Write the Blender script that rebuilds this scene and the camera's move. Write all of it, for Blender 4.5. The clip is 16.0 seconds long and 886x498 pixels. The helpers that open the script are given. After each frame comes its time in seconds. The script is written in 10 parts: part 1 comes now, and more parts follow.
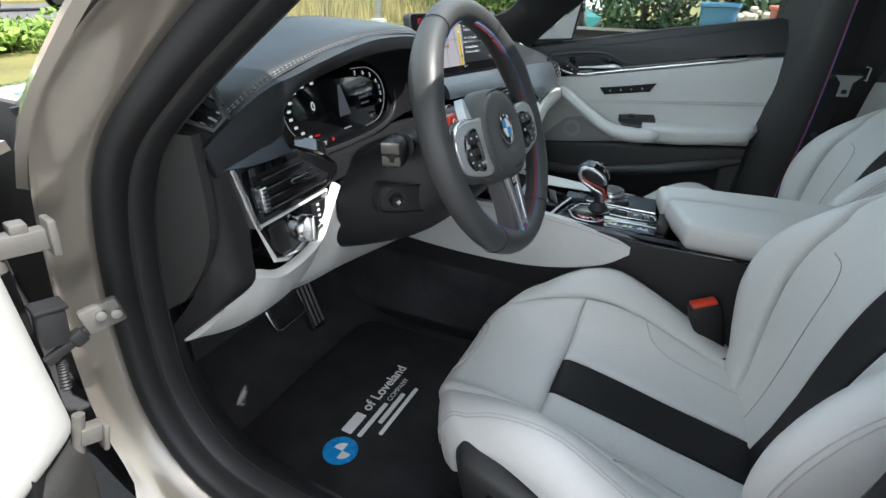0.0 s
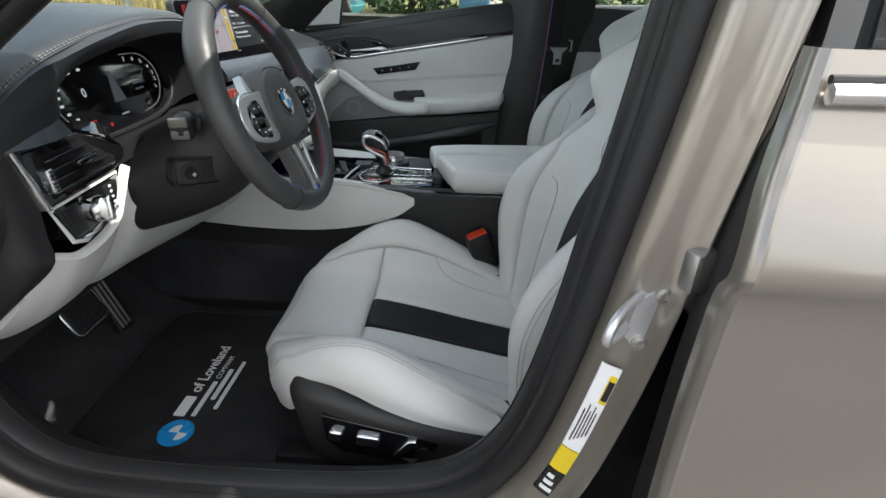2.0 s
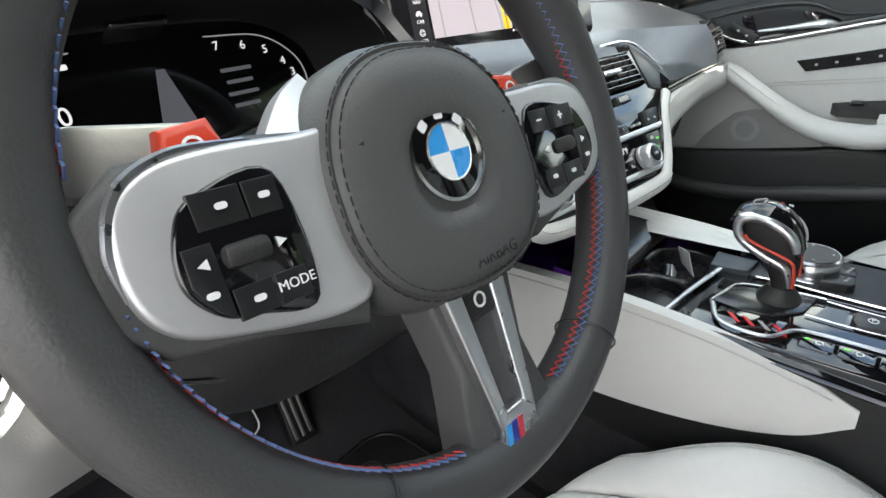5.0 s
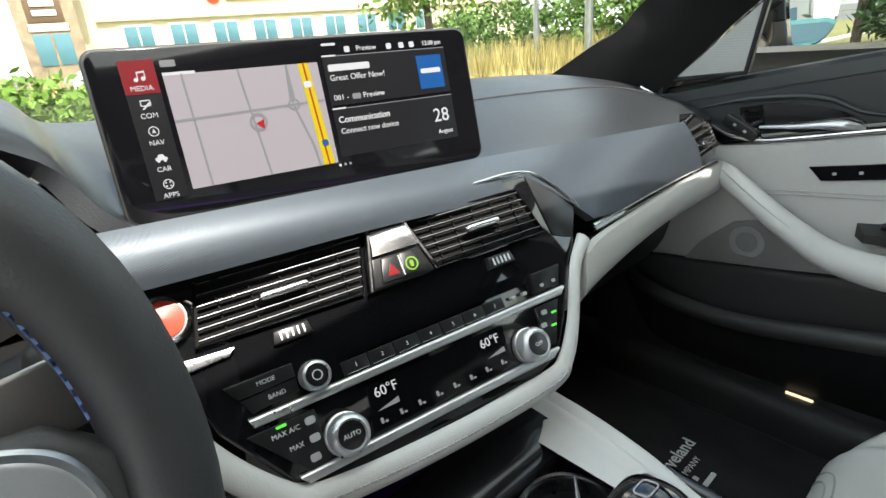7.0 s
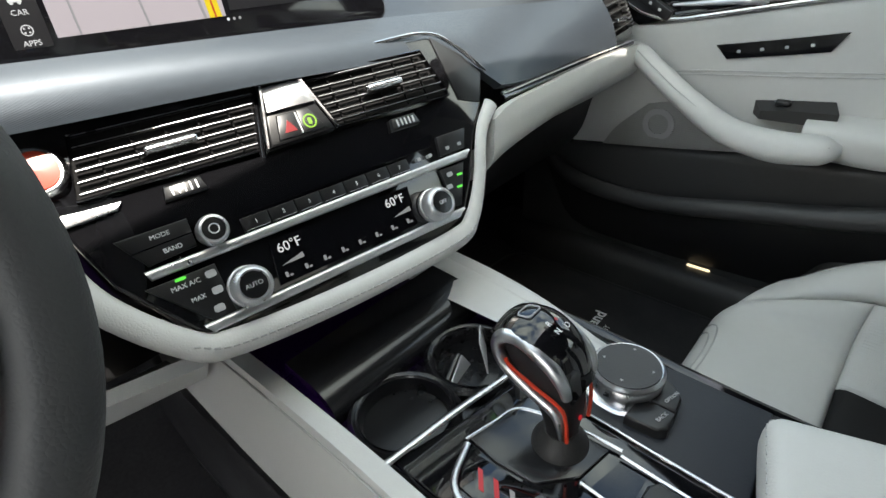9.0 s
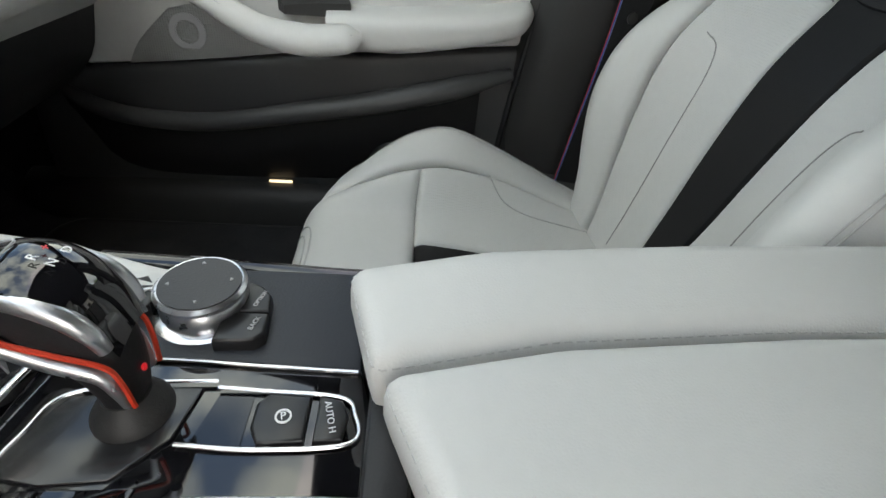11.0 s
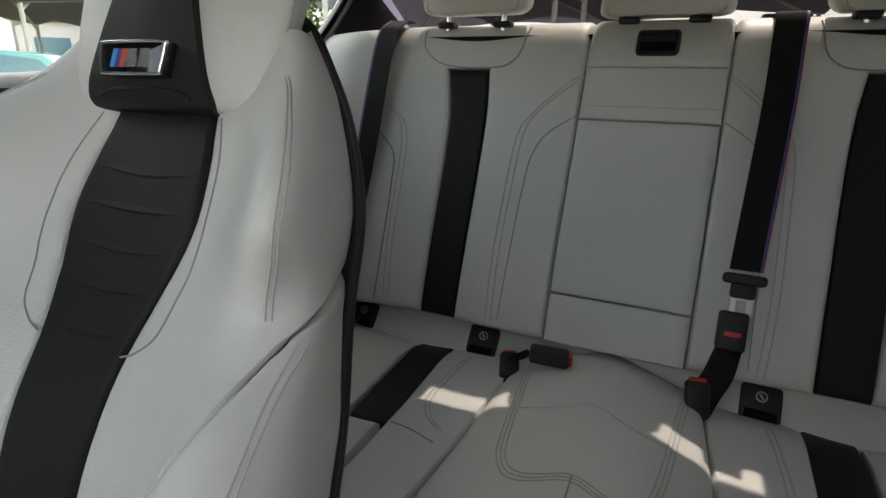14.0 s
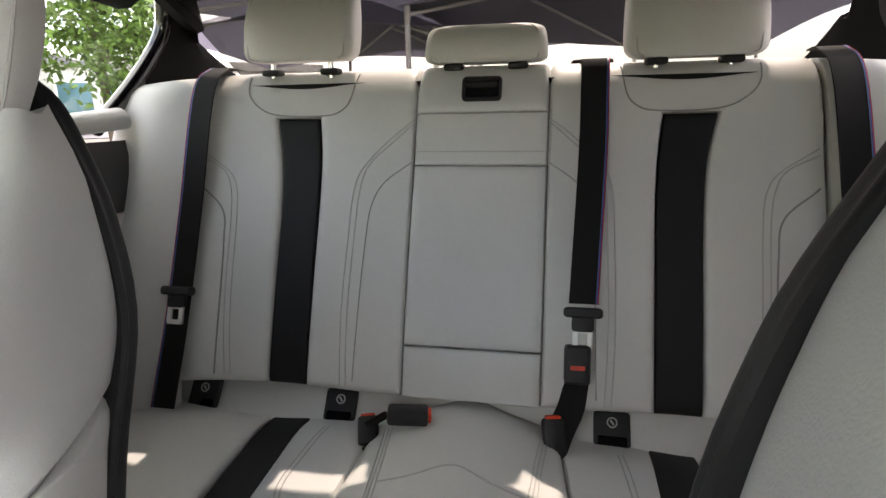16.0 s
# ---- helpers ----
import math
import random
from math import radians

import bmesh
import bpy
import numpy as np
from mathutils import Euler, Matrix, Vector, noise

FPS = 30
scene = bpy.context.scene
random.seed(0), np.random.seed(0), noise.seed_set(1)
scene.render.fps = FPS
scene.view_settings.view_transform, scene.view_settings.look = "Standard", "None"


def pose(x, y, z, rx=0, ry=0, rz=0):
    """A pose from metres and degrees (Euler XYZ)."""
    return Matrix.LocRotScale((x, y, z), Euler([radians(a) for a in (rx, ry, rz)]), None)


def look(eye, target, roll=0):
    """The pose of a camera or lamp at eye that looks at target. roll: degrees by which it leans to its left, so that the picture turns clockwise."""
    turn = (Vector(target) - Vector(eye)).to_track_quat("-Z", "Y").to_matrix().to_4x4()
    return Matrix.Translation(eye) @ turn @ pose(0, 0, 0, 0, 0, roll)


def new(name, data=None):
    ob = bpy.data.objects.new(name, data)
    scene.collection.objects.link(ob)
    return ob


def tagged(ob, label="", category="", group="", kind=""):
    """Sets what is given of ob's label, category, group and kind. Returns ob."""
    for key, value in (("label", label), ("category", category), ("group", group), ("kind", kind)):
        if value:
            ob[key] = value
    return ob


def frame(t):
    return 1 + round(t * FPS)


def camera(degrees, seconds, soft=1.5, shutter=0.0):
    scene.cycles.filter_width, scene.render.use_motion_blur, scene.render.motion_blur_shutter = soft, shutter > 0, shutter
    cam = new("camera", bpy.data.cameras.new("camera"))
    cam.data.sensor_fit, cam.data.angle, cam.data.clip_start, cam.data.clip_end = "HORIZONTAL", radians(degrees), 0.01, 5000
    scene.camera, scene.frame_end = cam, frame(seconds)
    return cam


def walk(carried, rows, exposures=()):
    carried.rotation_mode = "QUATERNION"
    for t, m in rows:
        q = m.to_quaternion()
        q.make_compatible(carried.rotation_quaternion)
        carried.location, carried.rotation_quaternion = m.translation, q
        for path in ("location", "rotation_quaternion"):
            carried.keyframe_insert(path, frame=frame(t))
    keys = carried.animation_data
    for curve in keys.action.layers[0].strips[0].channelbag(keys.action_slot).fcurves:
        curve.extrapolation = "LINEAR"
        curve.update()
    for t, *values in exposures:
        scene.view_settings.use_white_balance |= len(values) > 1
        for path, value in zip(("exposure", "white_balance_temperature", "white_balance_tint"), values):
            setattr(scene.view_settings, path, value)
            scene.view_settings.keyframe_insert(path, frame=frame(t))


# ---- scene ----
U = 1.07  # metres per unit of the plan below
cam = camera(80.0, 16.0)
PATH = [
    (0, (-1.042, 0.396, 1.053), (0.576, 1.148, 0.149), 1.2),
    (0.5, (-1.158, 0.391, 1.053), (0.587, 0.681, 0.12), 2.4),
    (1, (-1.205, 0.352, 1.058), (0.565, 0.423, 0.129), 2.9),
    (1.5, (-1.212, 0.345, 1.056), (0.567, 0.352, 0.141), 2.5),
    (2, (-1.168, 0.339, 1.052), (0.608, 0.416, 0.136), 1.8),
    (2.5, (-1.052, 0.328, 1.039), (0.696, 0.601, 0.106), 0.6),
    (3, (-0.924, 0.359, 1.033), (0.76, 0.872, 0.083), -0.2),
    (3.2, (-0.864, 0.39, 1.026), (0.783, 1.004, 0.073), -0.7),
    (5.3, (-0.495, 0.46, 0.932), (0.755, 1.78, 0.099), -6.3),
    (5.5, (-0.458, 0.46, 0.927), (0.773, 1.81, 0.114), -6.5),
    (6, (-0.346, 0.451, 0.944), (0.857, 1.853, 0.178), -6.9),
    (6.5, (-0.268, 0.45, 0.972), (0.93, 1.866, 0.224), -5.9),
    (7, (-0.229, 0.456, 0.989), (0.971, 1.878, 0.256), -5.2),
    (7.5, (-0.229, 0.453, 0.987), (0.966, 1.866, 0.229), -4.9),
    (8, (-0.227, 0.446, 0.971), (0.963, 1.818, 0.133), -4.6),
    (8.2, (-0.228, 0.442, 0.967), (0.962, 1.785, 0.084), -4.4),
    (10.3, (-0.21, 0.392, 0.903), (1.25, 0.946, -0.346), -0.8),
    (10.5, (-0.199, 0.395, 0.894), (1.314, 0.772, -0.358), 0.5),
    (11, (-0.176, 0.399, 0.88), (1.423, 0.27, -0.316), 5.0),
    (11.5, (-0.146, 0.413, 0.87), (1.45, -0.203, -0.166), 8.8),
    (12, (-0.11, 0.431, 0.873), (1.434, -0.528, 0.039), 9.1),
    (12.5, (-0.077, 0.432, 0.873), (1.369, -0.774, 0.198), 7.1),
    (13, (-0.038, 0.371, 0.903), (1.223, -1.063, 0.308), 5.3),
    (13.5, (-0.038, 0.29, 0.938), (0.96, -1.355, 0.393), 3.8),
    (14, (-0.071, 0.194, 0.992), (0.716, -1.54, 0.381), 1.0),
    (14.5, (-0.1, 0.124, 1.013), (0.494, -1.661, 0.336), -0.7),
    (15, (-0.104, 0.109, 1.016), (0.373, -1.688, 0.277), -1.7),
    (15.5, (-0.102, 0.115, 1.01), (0.294, -1.727, 0.339), -1.4),
    (16, (-0.111, 0.124, 1.022), (0.255, -1.776, 0.515), -1.0),
]
walk(cam, [(t, look(Vector(eye) * U, Vector(target) * U, roll)) for t, eye, target, roll in PATH],
     exposures=[(0.0, 1.5, 6150, 8), (0.5, 1.95, 6250, 8), (1.0, 1.45, 6350, 9), (1.5, 1.2, 6450, 9), (2.5, 1.45, 6400, 9), (3.0, 1.75, 6300, 9), (5.5, 2.15, 6700, 11), (6.0, 2.05, 6700, 11), (7.0, 1.62, 6650, 9), (7.5, 1.5, 6600, 9), (8.0, 1.42, 6500, 9), (8.5, 1.55, 6600, 9), (10.5, 2.1, 6950, 12), (11.5, 1.95, 7100, 13), (12.0, 2.0, 7150, 14), (12.5, 2.05, 7150, 15), (13.0, 1.95, 7150, 15), (13.5, 1.92, 7150, 16), (14.0, 1.8, 7150, 17), (14.5, 2.45, 7300, 20), (15.0, 2.70, 7250, 20), (15.5, 2.64, 7250, 20), (16.0, 2.54, 7300, 21)])

# ---- world and sun ----
SUN_EL, SUN_AZ = 58.0, 183.0     # azimuth counted from the car's nose towards its right side
world = bpy.data.worlds.new("sky")
scene.world = world
world.use_nodes = True
wn = world.node_tree.nodes
sky = wn.new("ShaderNodeTexSky")
sky.sky_type, sky.sun_disc = "NISHITA", False
sky.sun_elevation, sky.sun_rotation = radians(SUN_EL), radians(SUN_AZ)
sky.air_density, sky.dust_density = 1.0, 2.5
# broken cloud over the whole sky
wl = world.node_tree.links
wco, wno, wra, wmx = wn.new("ShaderNodeTexCoord"), wn.new("ShaderNodeTexNoise"), wn.new("ShaderNodeMapRange"), wn.new("ShaderNodeMix")
wno.inputs["Scale"].default_value, wno.inputs["Detail"].default_value = 2.6, 9
wra.inputs["From Min"].default_value, wra.inputs["From Max"].default_value, wra.inputs["To Max"].default_value = 0.40, 0.58, 0.9
wmx.data_type = "RGBA"
wmx.inputs["B"].default_value = (8.6, 8.5, 8.2, 1)
wl.new(wco.outputs["Generated"], wno.inputs["Vector"])
wl.new(wno.outputs["Fac"], wra.inputs["Value"])
wl.new(wra.outputs[0], wmx.inputs["Factor"])
wl.new(sky.outputs[0], wmx.inputs["A"])
wl.new(wmx.outputs["Result"], wn["Background"].inputs[0])
wn["Background"].inputs[1].default_value = 0.15
sun = new("sun", bpy.data.lights.new("sun", "SUN"))
sun.data.energy, sun.data.angle, sun.data.color = 3.4, radians(0.6), (1.0, 0.95, 0.88)
_d = Vector((math.sin(radians(SUN_AZ)) * math.cos(radians(SUN_EL)), math.cos(radians(SUN_AZ)) * math.cos(radians(SUN_EL)), math.sin(radians(SUN_EL))))
sun.matrix_world = look(_d * 50, (0, 0, 0))


# ---- materials ----
def material(name, color, rough=0.5, metal=0.0, vary=0.08, scale=6.0, bump=0.0, bump_scale=400.0, grain="noise", coat=0.0,
             emit=None, power=0.0, spec=0.5, rough_vary=0.06, wear=0.0):
    m = bpy.data.materials.new(name)
    m.use_nodes = True
    nt = m.node_tree
    n, l = nt.nodes, nt.links
    b = n["Principled BSDF"]
    b.inputs["Base Color"].default_value = (*color, 1)
    b.inputs["Roughness"].default_value = rough
    b.inputs["Metallic"].default_value = metal
    b.inputs["Coat Weight"].default_value = coat
    b.inputs["Coat Roughness"].default_value = 0.03
    b.inputs["Specular IOR Level"].default_value = spec
    co = n.new("ShaderNodeTexCoord")
    if vary or rough_vary:
        big = n.new("ShaderNodeTexNoise")
        big.inputs["Scale"].default_value, big.inputs["Detail"].default_value = scale, 6
        small = n.new("ShaderNodeTexNoise")
        small.inputs["Scale"].default_value, small.inputs["Detail"].default_value = scale * 22, 4
        add = n.new("ShaderNodeMath")
        add.operation = "MULTIPLY_ADD"
        add.inputs[1].default_value = 0.4
        l.new(co.outputs["Object"], big.inputs["Vector"])
        l.new(co.outputs["Object"], small.inputs["Vector"])
        l.new(small.outputs["Fac"], add.inputs[0])
        l.new(big.outputs["Fac"], add.inputs[2])
        ramp = n.new("ShaderNodeMapRange")
        ramp.inputs["From Min"].default_value, ramp.inputs["From Max"].default_value = 0.45, 0.95
        ramp.inputs["To Min"].default_value, ramp.inputs["To Max"].default_value = 1 - vary, 1 + vary
        l.new(add.outputs[0], ramp.inputs["Value"])
        mul = n.new("ShaderNodeVectorMath")
        mul.operation = "SCALE"
        mul.inputs[0].default_value = color
        l.new(ramp.outputs[0], mul.inputs["Scale"])
        l.new(mul.outputs[0], b.inputs["Base Color"])
        rr = n.new("ShaderNodeMapRange")
        rr.inputs["From Min"].default_value, rr.inputs["From Max"].default_value = 0.45, 0.95
        rr.inputs["To Min"].default_value, rr.inputs["To Max"].default_value = max(0.0, rough - rough_vary), rough + rough_vary
        l.new(add.outputs[0], rr.inputs["Value"])
        l.new(rr.outputs[0], b.inputs["Roughness"])
    if bump:
        if grain == "leather":
            t = n.new("ShaderNodeTexVoronoi")
            t.feature = "DISTANCE_TO_EDGE"
            out = t.outputs["Distance"]
        elif grain == "weave":
            t = n.new("ShaderNodeTexWave")
            t.wave_type, t.bands_direction = "BANDS", "DIAGONAL"
            t.inputs["Distortion"].default_value = 0.0
            out = t.outputs["Fac"]
        elif grain == "holes":
            t = n.new("ShaderNodeTexVoronoi")
            t.inputs["Randomness"].default_value = 0.0
            out = t.outputs["Distance"]
        else:
            t = n.new("ShaderNodeTexNoise")
            t.inputs["Detail"].default_value = 5
            out = t.outputs["Fac"]
        t.inputs["Scale"].default_value = bump_scale
        l.new(co.outputs["Object"], t.inputs["Vector"])
        bp = n.new("ShaderNodeBump")
        bp.inputs["Strength"].default_value, bp.inputs["Distance"].default_value = bump, 0.001
        l.new(out, bp.inputs["Height"])
        l.new(bp.outputs[0], b.inputs["Normal"])
    if emit:
        b.inputs["Emission Color"].default_value = (*emit, 1)
        b.inputs["Emission Strength"].default_value = power
    return m


M = {}
M["white"] = material("white_leather", (0.62, 0.615, 0.595), 0.46, bump=0.22, bump_scale=420, grain="leather", vary=0.035, scale=5)
M["perf"] = material("perforated_white_leather", (0.61, 0.605, 0.585), 0.5, bump=0.6, bump_scale=330, grain="holes", vary=0.035, scale=5)
M["stripe"] = material("black_leather_insert", (0.010, 0.010, 0.011), 0.55, spec=0.28, bump=0.3, bump_scale=420, grain="leather", vary=0.15)
M["blackleather"] = material("black_leather", (0.042, 0.042, 0.044), 0.48, bump=0.25, bump_scale=380, grain="leather", vary=0.12)
M["dashtop"] = material("soft_black_dash", (0.021, 0.023, 0.026), 0.41, bump=0.2, bump_scale=350, grain="leather", vary=0.1)
M["plastic"] = material("black_plastic", (0.014, 0.014, 0.015), 0.5, spec=0.38, bump=0.25, bump_scale=500, vary=0.15)
M["plasticgrey"] = material("dark_grey_plastic", (0.024, 0.0235, 0.023), 0.55, bump=0.3, bump_scale=500, vary=0.12)
M["gloss"] = material("piano_black", (0.006, 0.006, 0.007), 0.05, vary=0.0, rough_vary=0.02, coat=0.6)
M["button"] = material("button_black", (0.012, 0.012, 0.013), 0.32, vary=0.1)
M["chrome"] = material("satin_chrome", (0.78, 0.78, 0.79), 0.2, 1.0, vary=0.03)
M["alu"] = material("brushed_aluminium", (0.6, 0.61, 0.63), 0.3, 1.0, vary=0.05, bump=0.15, bump_scale=250)
M["steel"] = material("dull_steel", (0.45, 0.44, 0.42), 0.42, 1.0, vary=0.15, bump=0.2, bump_scale=200)
M["wheelleather"] = material("grey_black_wheel_leather", (0.075, 0.074, 0.074), 0.5, bump=0.22, bump_scale=380, grain="leather", vary=0.08)
M["rimleather"] = material("black_rim_leather", (0.05, 0.05, 0.051), 0.47, bump=0.25, bump_scale=380, grain="leather", vary=0.1)
M["zinc"] = material("bright_zinc", (0.68, 0.68, 0.69), 0.36, 0.8, vary=0.05)
M["satin"] = material("satin_grey_metal", (0.58, 0.58, 0.59), 0.42, 0.65, vary=0.05, bump=0.08, bump_scale=300)
M["hinge"] = material("grey_coated_hinge", (0.15, 0.142, 0.13), 0.45, 0.35, vary=0.15, bump=0.2, bump_scale=200)
M["trim"] = material("grey_woven_trim", (0.058, 0.069, 0.083), 0.38, 0.45, bump=0.22, bump_scale=430, grain="weave", coat=0.1, vary=0.06)
M["carpet"] = material("black_carpet", (0.042, 0.042, 0.045), 0.95, bump=1.0, bump_scale=900, vary=0.4, scale=9, spec=0.1)
M["mat"] = material("black_floor_mat", (0.032, 0.032, 0.0335), 0.95, bump=1.0, bump_scale=1200, vary=0.3, scale=14, spec=0.1)
M["rubber"] = material("black_rubber", (0.016, 0.016, 0.017), 0.5, spec=0.35, vary=0.2, bump=0.15, bump_scale=150)
M["paint"] = material("champagne_grey_paint", (0.262, 0.236, 0.202), 0.30, 0.62, coat=1.0, vary=0.012, rough_vary=0.02)
M["headliner"] = material("black_headliner", (0.011, 0.0108, 0.011), 0.9, bump=0.5, bump_scale=700, vary=0.15, spec=0.2)
M["belt"] = material("belt_webbing", (0.010, 0.0096, 0.010), 0.7, spec=0.22, bump=0.6, bump_scale=500, grain="weave", vary=0.12)
M["red"] = material("red_plastic", (0.62, 0.05, 0.02), 0.35, vary=0.06)
M["blue"] = material("blue_enamel", (0.02, 0.30, 0.72), 0.25, vary=0.03)
M["purple"] = material("dark_red_enamel", (0.55, 0.03, 0.06), 0.3, vary=0.03)
M["navy"] = material("navy_enamel", (0.02, 0.04, 0.30), 0.3, vary=0.03)
M["print"] = material("white_print", (0.82, 0.82, 0.82), 0.6, vary=0.05)
M["printgrey"] = material("grey_print", (0.45, 0.45, 0.46), 0.6, vary=0.03)
M["yellow"] = material("yellow_print", (0.75, 0.55, 0.02), 0.5, vary=0.03)
M["stitch"] = material("grey_stitching", (0.47, 0.465, 0.455), 0.8, vary=0.1)
M["seam"] = material("dark_seam", (0.30, 0.297, 0.29), 0.8, vary=0.1)
M["lightstitch"] = material("light_stitching", (0.26, 0.26, 0.27), 0.8, vary=0.05)
M["redstitch"] = material("red_thread", (0.55, 0.05, 0.04), 0.7, vary=0.05)
M["bluestitch"] = material("blue_thread", (0.10, 0.16, 0.34), 0.7, vary=0.05)
M["mesh"] = material("speaker_mesh", (0.40, 0.40, 0.39), 0.4, 0.7, bump=0.9, bump_scale=260, grain="holes", vary=0.05)
M["doorplastic"] = material("soft_black_door_plastic", (0.042, 0.042, 0.042), 0.48, bump=0.25, bump_scale=500, vary=0.12)
M["blade"] = material("brushed_blade_steel", (0.86, 0.86, 0.85), 0.5, 0.35, vary=0.03)
M["scuff"] = material("grey_sill_cover", (0.17, 0.165, 0.16), 0.55, bump=0.25, bump_scale=500, vary=0.12)
M["silver"] = material("painted_silver", (0.66, 0.66, 0.67), 0.30, 0.75, vary=0.03)
M["satinblack"] = material("satin_black_lacquer", (0.012, 0.012, 0.013), 0.22, vary=0.05, rough_vary=0.04, coat=0.2)
M["tray"] = material("smooth_black_plastic", (0.009, 0.009, 0.010), 0.28, spec=0.45, vary=0.12, rough_vary=0.05)
M["hood"] = material("matt_black_hood", (0.009, 0.009, 0.010), 0.62, spec=0.25, bump=0.2, bump_scale=420, vary=0.12)
M["shelf"] = material("blue_black_shelf", (0.017, 0.020, 0.027), 0.45, spec=0.4, bump=0.25, bump_scale=520, vary=0.08)
M["violet"] = material("violet_glow", (0.2, 0.05, 0.5), 0.4, vary=0, rough_vary=0, emit=(0.35, 0.06, 1.0), power=0.25)


def glowing(name, color, power=1.0):
    return material(name, tuple(c * 0.1 for c in color), 0.3, vary=0, rough_vary=0, emit=color, power=power * 0.24)


M["screen"] = material("screen_glass", (0.004, 0.004, 0.005), 0.08, vary=0, rough_vary=0, coat=0.3)
M["litdim"] = glowing("lit_dim_grey", (0.13, 0.14, 0.16), 0.6)
M["litlime"] = glowing("lit_lime", (0.45, 0.85, 0.08), 0.9)
M["lit"] = glowing("lit_white", (0.9, 0.92, 0.95), 0.9)
M["litgrey"] = glowing("lit_grey", (0.45, 0.46, 0.48), 0.6)
M["litmap"] = glowing("lit_map", (0.80, 0.73, 0.80), 0.50)
M["litroad"] = glowing("lit_road_grey", (0.45, 0.45, 0.48), 0.6)
M["lityellow"] = glowing("lit_yellow", (0.95, 0.75, 0.02), 0.8)
M["litred"] = glowing("lit_red", (0.75, 0.02, 0.03), 0.6)
M["litdarkred"] = glowing("lit_dark_red", (0.42, 0.015, 0.025), 0.6)
M["litgreen"] = glowing("lit_green", (0.15, 0.95, 0.1), 1.2)
M["litblue"] = glowing("lit_blue", (0.01, 0.14, 0.5), 0.8)
M["litpanel"] = glowing("lit_panel", (0.02, 0.02, 0.025), 0.6)
M["litwarm"] = glowing("warm_courtesy_lamp", (1.0, 0.8, 0.5), 2.0)


def glass_material(name, tint=(0.9, 0.95, 0.93)):
    m = bpy.data.materials.new(name)
    m.use_nodes = True
    nt = m.node_tree
    n, l = nt.nodes, nt.links
    n.remove(n["Principled BSDF"])
    tr, gl, mx, fr = n.new("ShaderNodeBsdfTransparent"), n.new("ShaderNodeBsdfGlossy"), n.new("ShaderNodeMixShader"), n.new("ShaderNodeLayerWeight")
    tr.inputs[0].default_value = (*tint, 1)
    gl.inputs["Roughness"].default_value = 0.01
    fr.inputs["Blend"].default_value = 0.5
    pw, ad = n.new("ShaderNodeMath"), n.new("ShaderNodeMath")
    pw.operation, pw.inputs[1].default_value = "POWER", 5.0
    ad.operation, ad.inputs[1].default_value, ad.inputs[2].default_value = "MULTIPLY_ADD", 0.7, 0.035
    l.new(fr.outputs["Facing"], pw.inputs[0]), l.new(pw.outputs[0], ad.inputs[0])
    l.new(ad.outputs[0], mx.inputs[0]), l.new(tr.outputs[0], mx.inputs[1]), l.new(gl.outputs[0], mx.inputs[2])
    l.new(mx.outputs[0], n["Material Output"].inputs[0])
    return m


M["glass"] = glass_material("window_glass")
M["rearglass"] = glass_material("rear_window_glass", (0.50, 0.50, 0.49))
M["tint"] = glass_material("tinted_glass", (0.30, 0.33, 0.33))

# ---- geometry helpers: everything is (verts, faces) in plan units ----
ORIGIN = {}


def thing(name, origin=(0, 0, 0), label="", category="", group="", kind=""):
    ob = new(name)
    ob.empty_display_size = 0.05
    ob.location = Vector(origin) * U
    ORIGIN[ob] = Vector(origin)
    return tagged(ob, label, category, group, kind)


def part(name, geo, mat, parent=None, label="", smooth=True, category="", kind="", group="", origin=None):
    verts, faces = geo
    o = ORIGIN[parent] if parent else Vector(origin or (0, 0, 0))
    me = bpy.data.meshes.new(name)
    me.from_pydata([tuple((Vector(v) - o) * U) for v in verts], [], faces)
    bm = bmesh.new()
    bm.from_mesh(me)
    bmesh.ops.remove_doubles(bm, verts=bm.verts, dist=1e-6)
    bmesh.ops.recalc_face_normals(bm, faces=bm.faces)
    bm.to_mesh(me)
    bm.free()
    me.materials.append(M[mat] if isinstance(mat, str) else mat)
    if smooth:
        me.shade_smooth()
        me.set_sharp_from_angle(angle=radians(40))
    ob = new(name, me)
    if parent:
        ob.parent = parent
    else:
        ob.location = o * U
    ORIGIN[ob] = o
    return tagged(ob, label, category, group, kind)


def join(*geos):
    vs, fs = [], []
    for v, f in geos:
        k = len(vs)
        vs += list(v)
        fs += [tuple(i + k for i in q) for q in f]
    return vs, fs


def moved(geo, m):
    return [tuple(m @ Vector(v)) for v in geo[0]], geo[1]


def catmull(p, n, closed=False):
    """n points along a smooth line through the points p."""
    p = np.array(p, float)
    k = len(p)
    out = []
    for i in range(n):
        t = i / n * k if closed else i / (n - 1) * (k - 1)
        a = min(int(t), k - 1 if closed else k - 2)
        f = t - a
        if closed:
            q = [p[(a - 1) % k], p[a % k], p[(a + 1) % k], p[(a + 2) % k]]
        else:
            q = [p[a - 1] if a else 2 * p[0] - p[1], p[a], p[a + 1], p[a + 2] if a + 2 < k else 2 * p[-1] - p[-2]]
        out.append(q[1] + 0.5 * f * (q[2] - q[0] + f * (2 * q[0] - 5 * q[1] + 4 * q[2] - q[3] + f * (3 * (q[1] - q[2]) + q[3] - q[0]))))
    return np.array(out)


def net(rows, nu=24, nv=24):
    """A smooth sheet through rows of control points; array [nv][nu][3]."""
    a = np.array([catmull(r, nu) for r in rows])
    return np.array([catmull(a[:, j], nv) for j in range(nu)]).transpose(1, 0, 2)


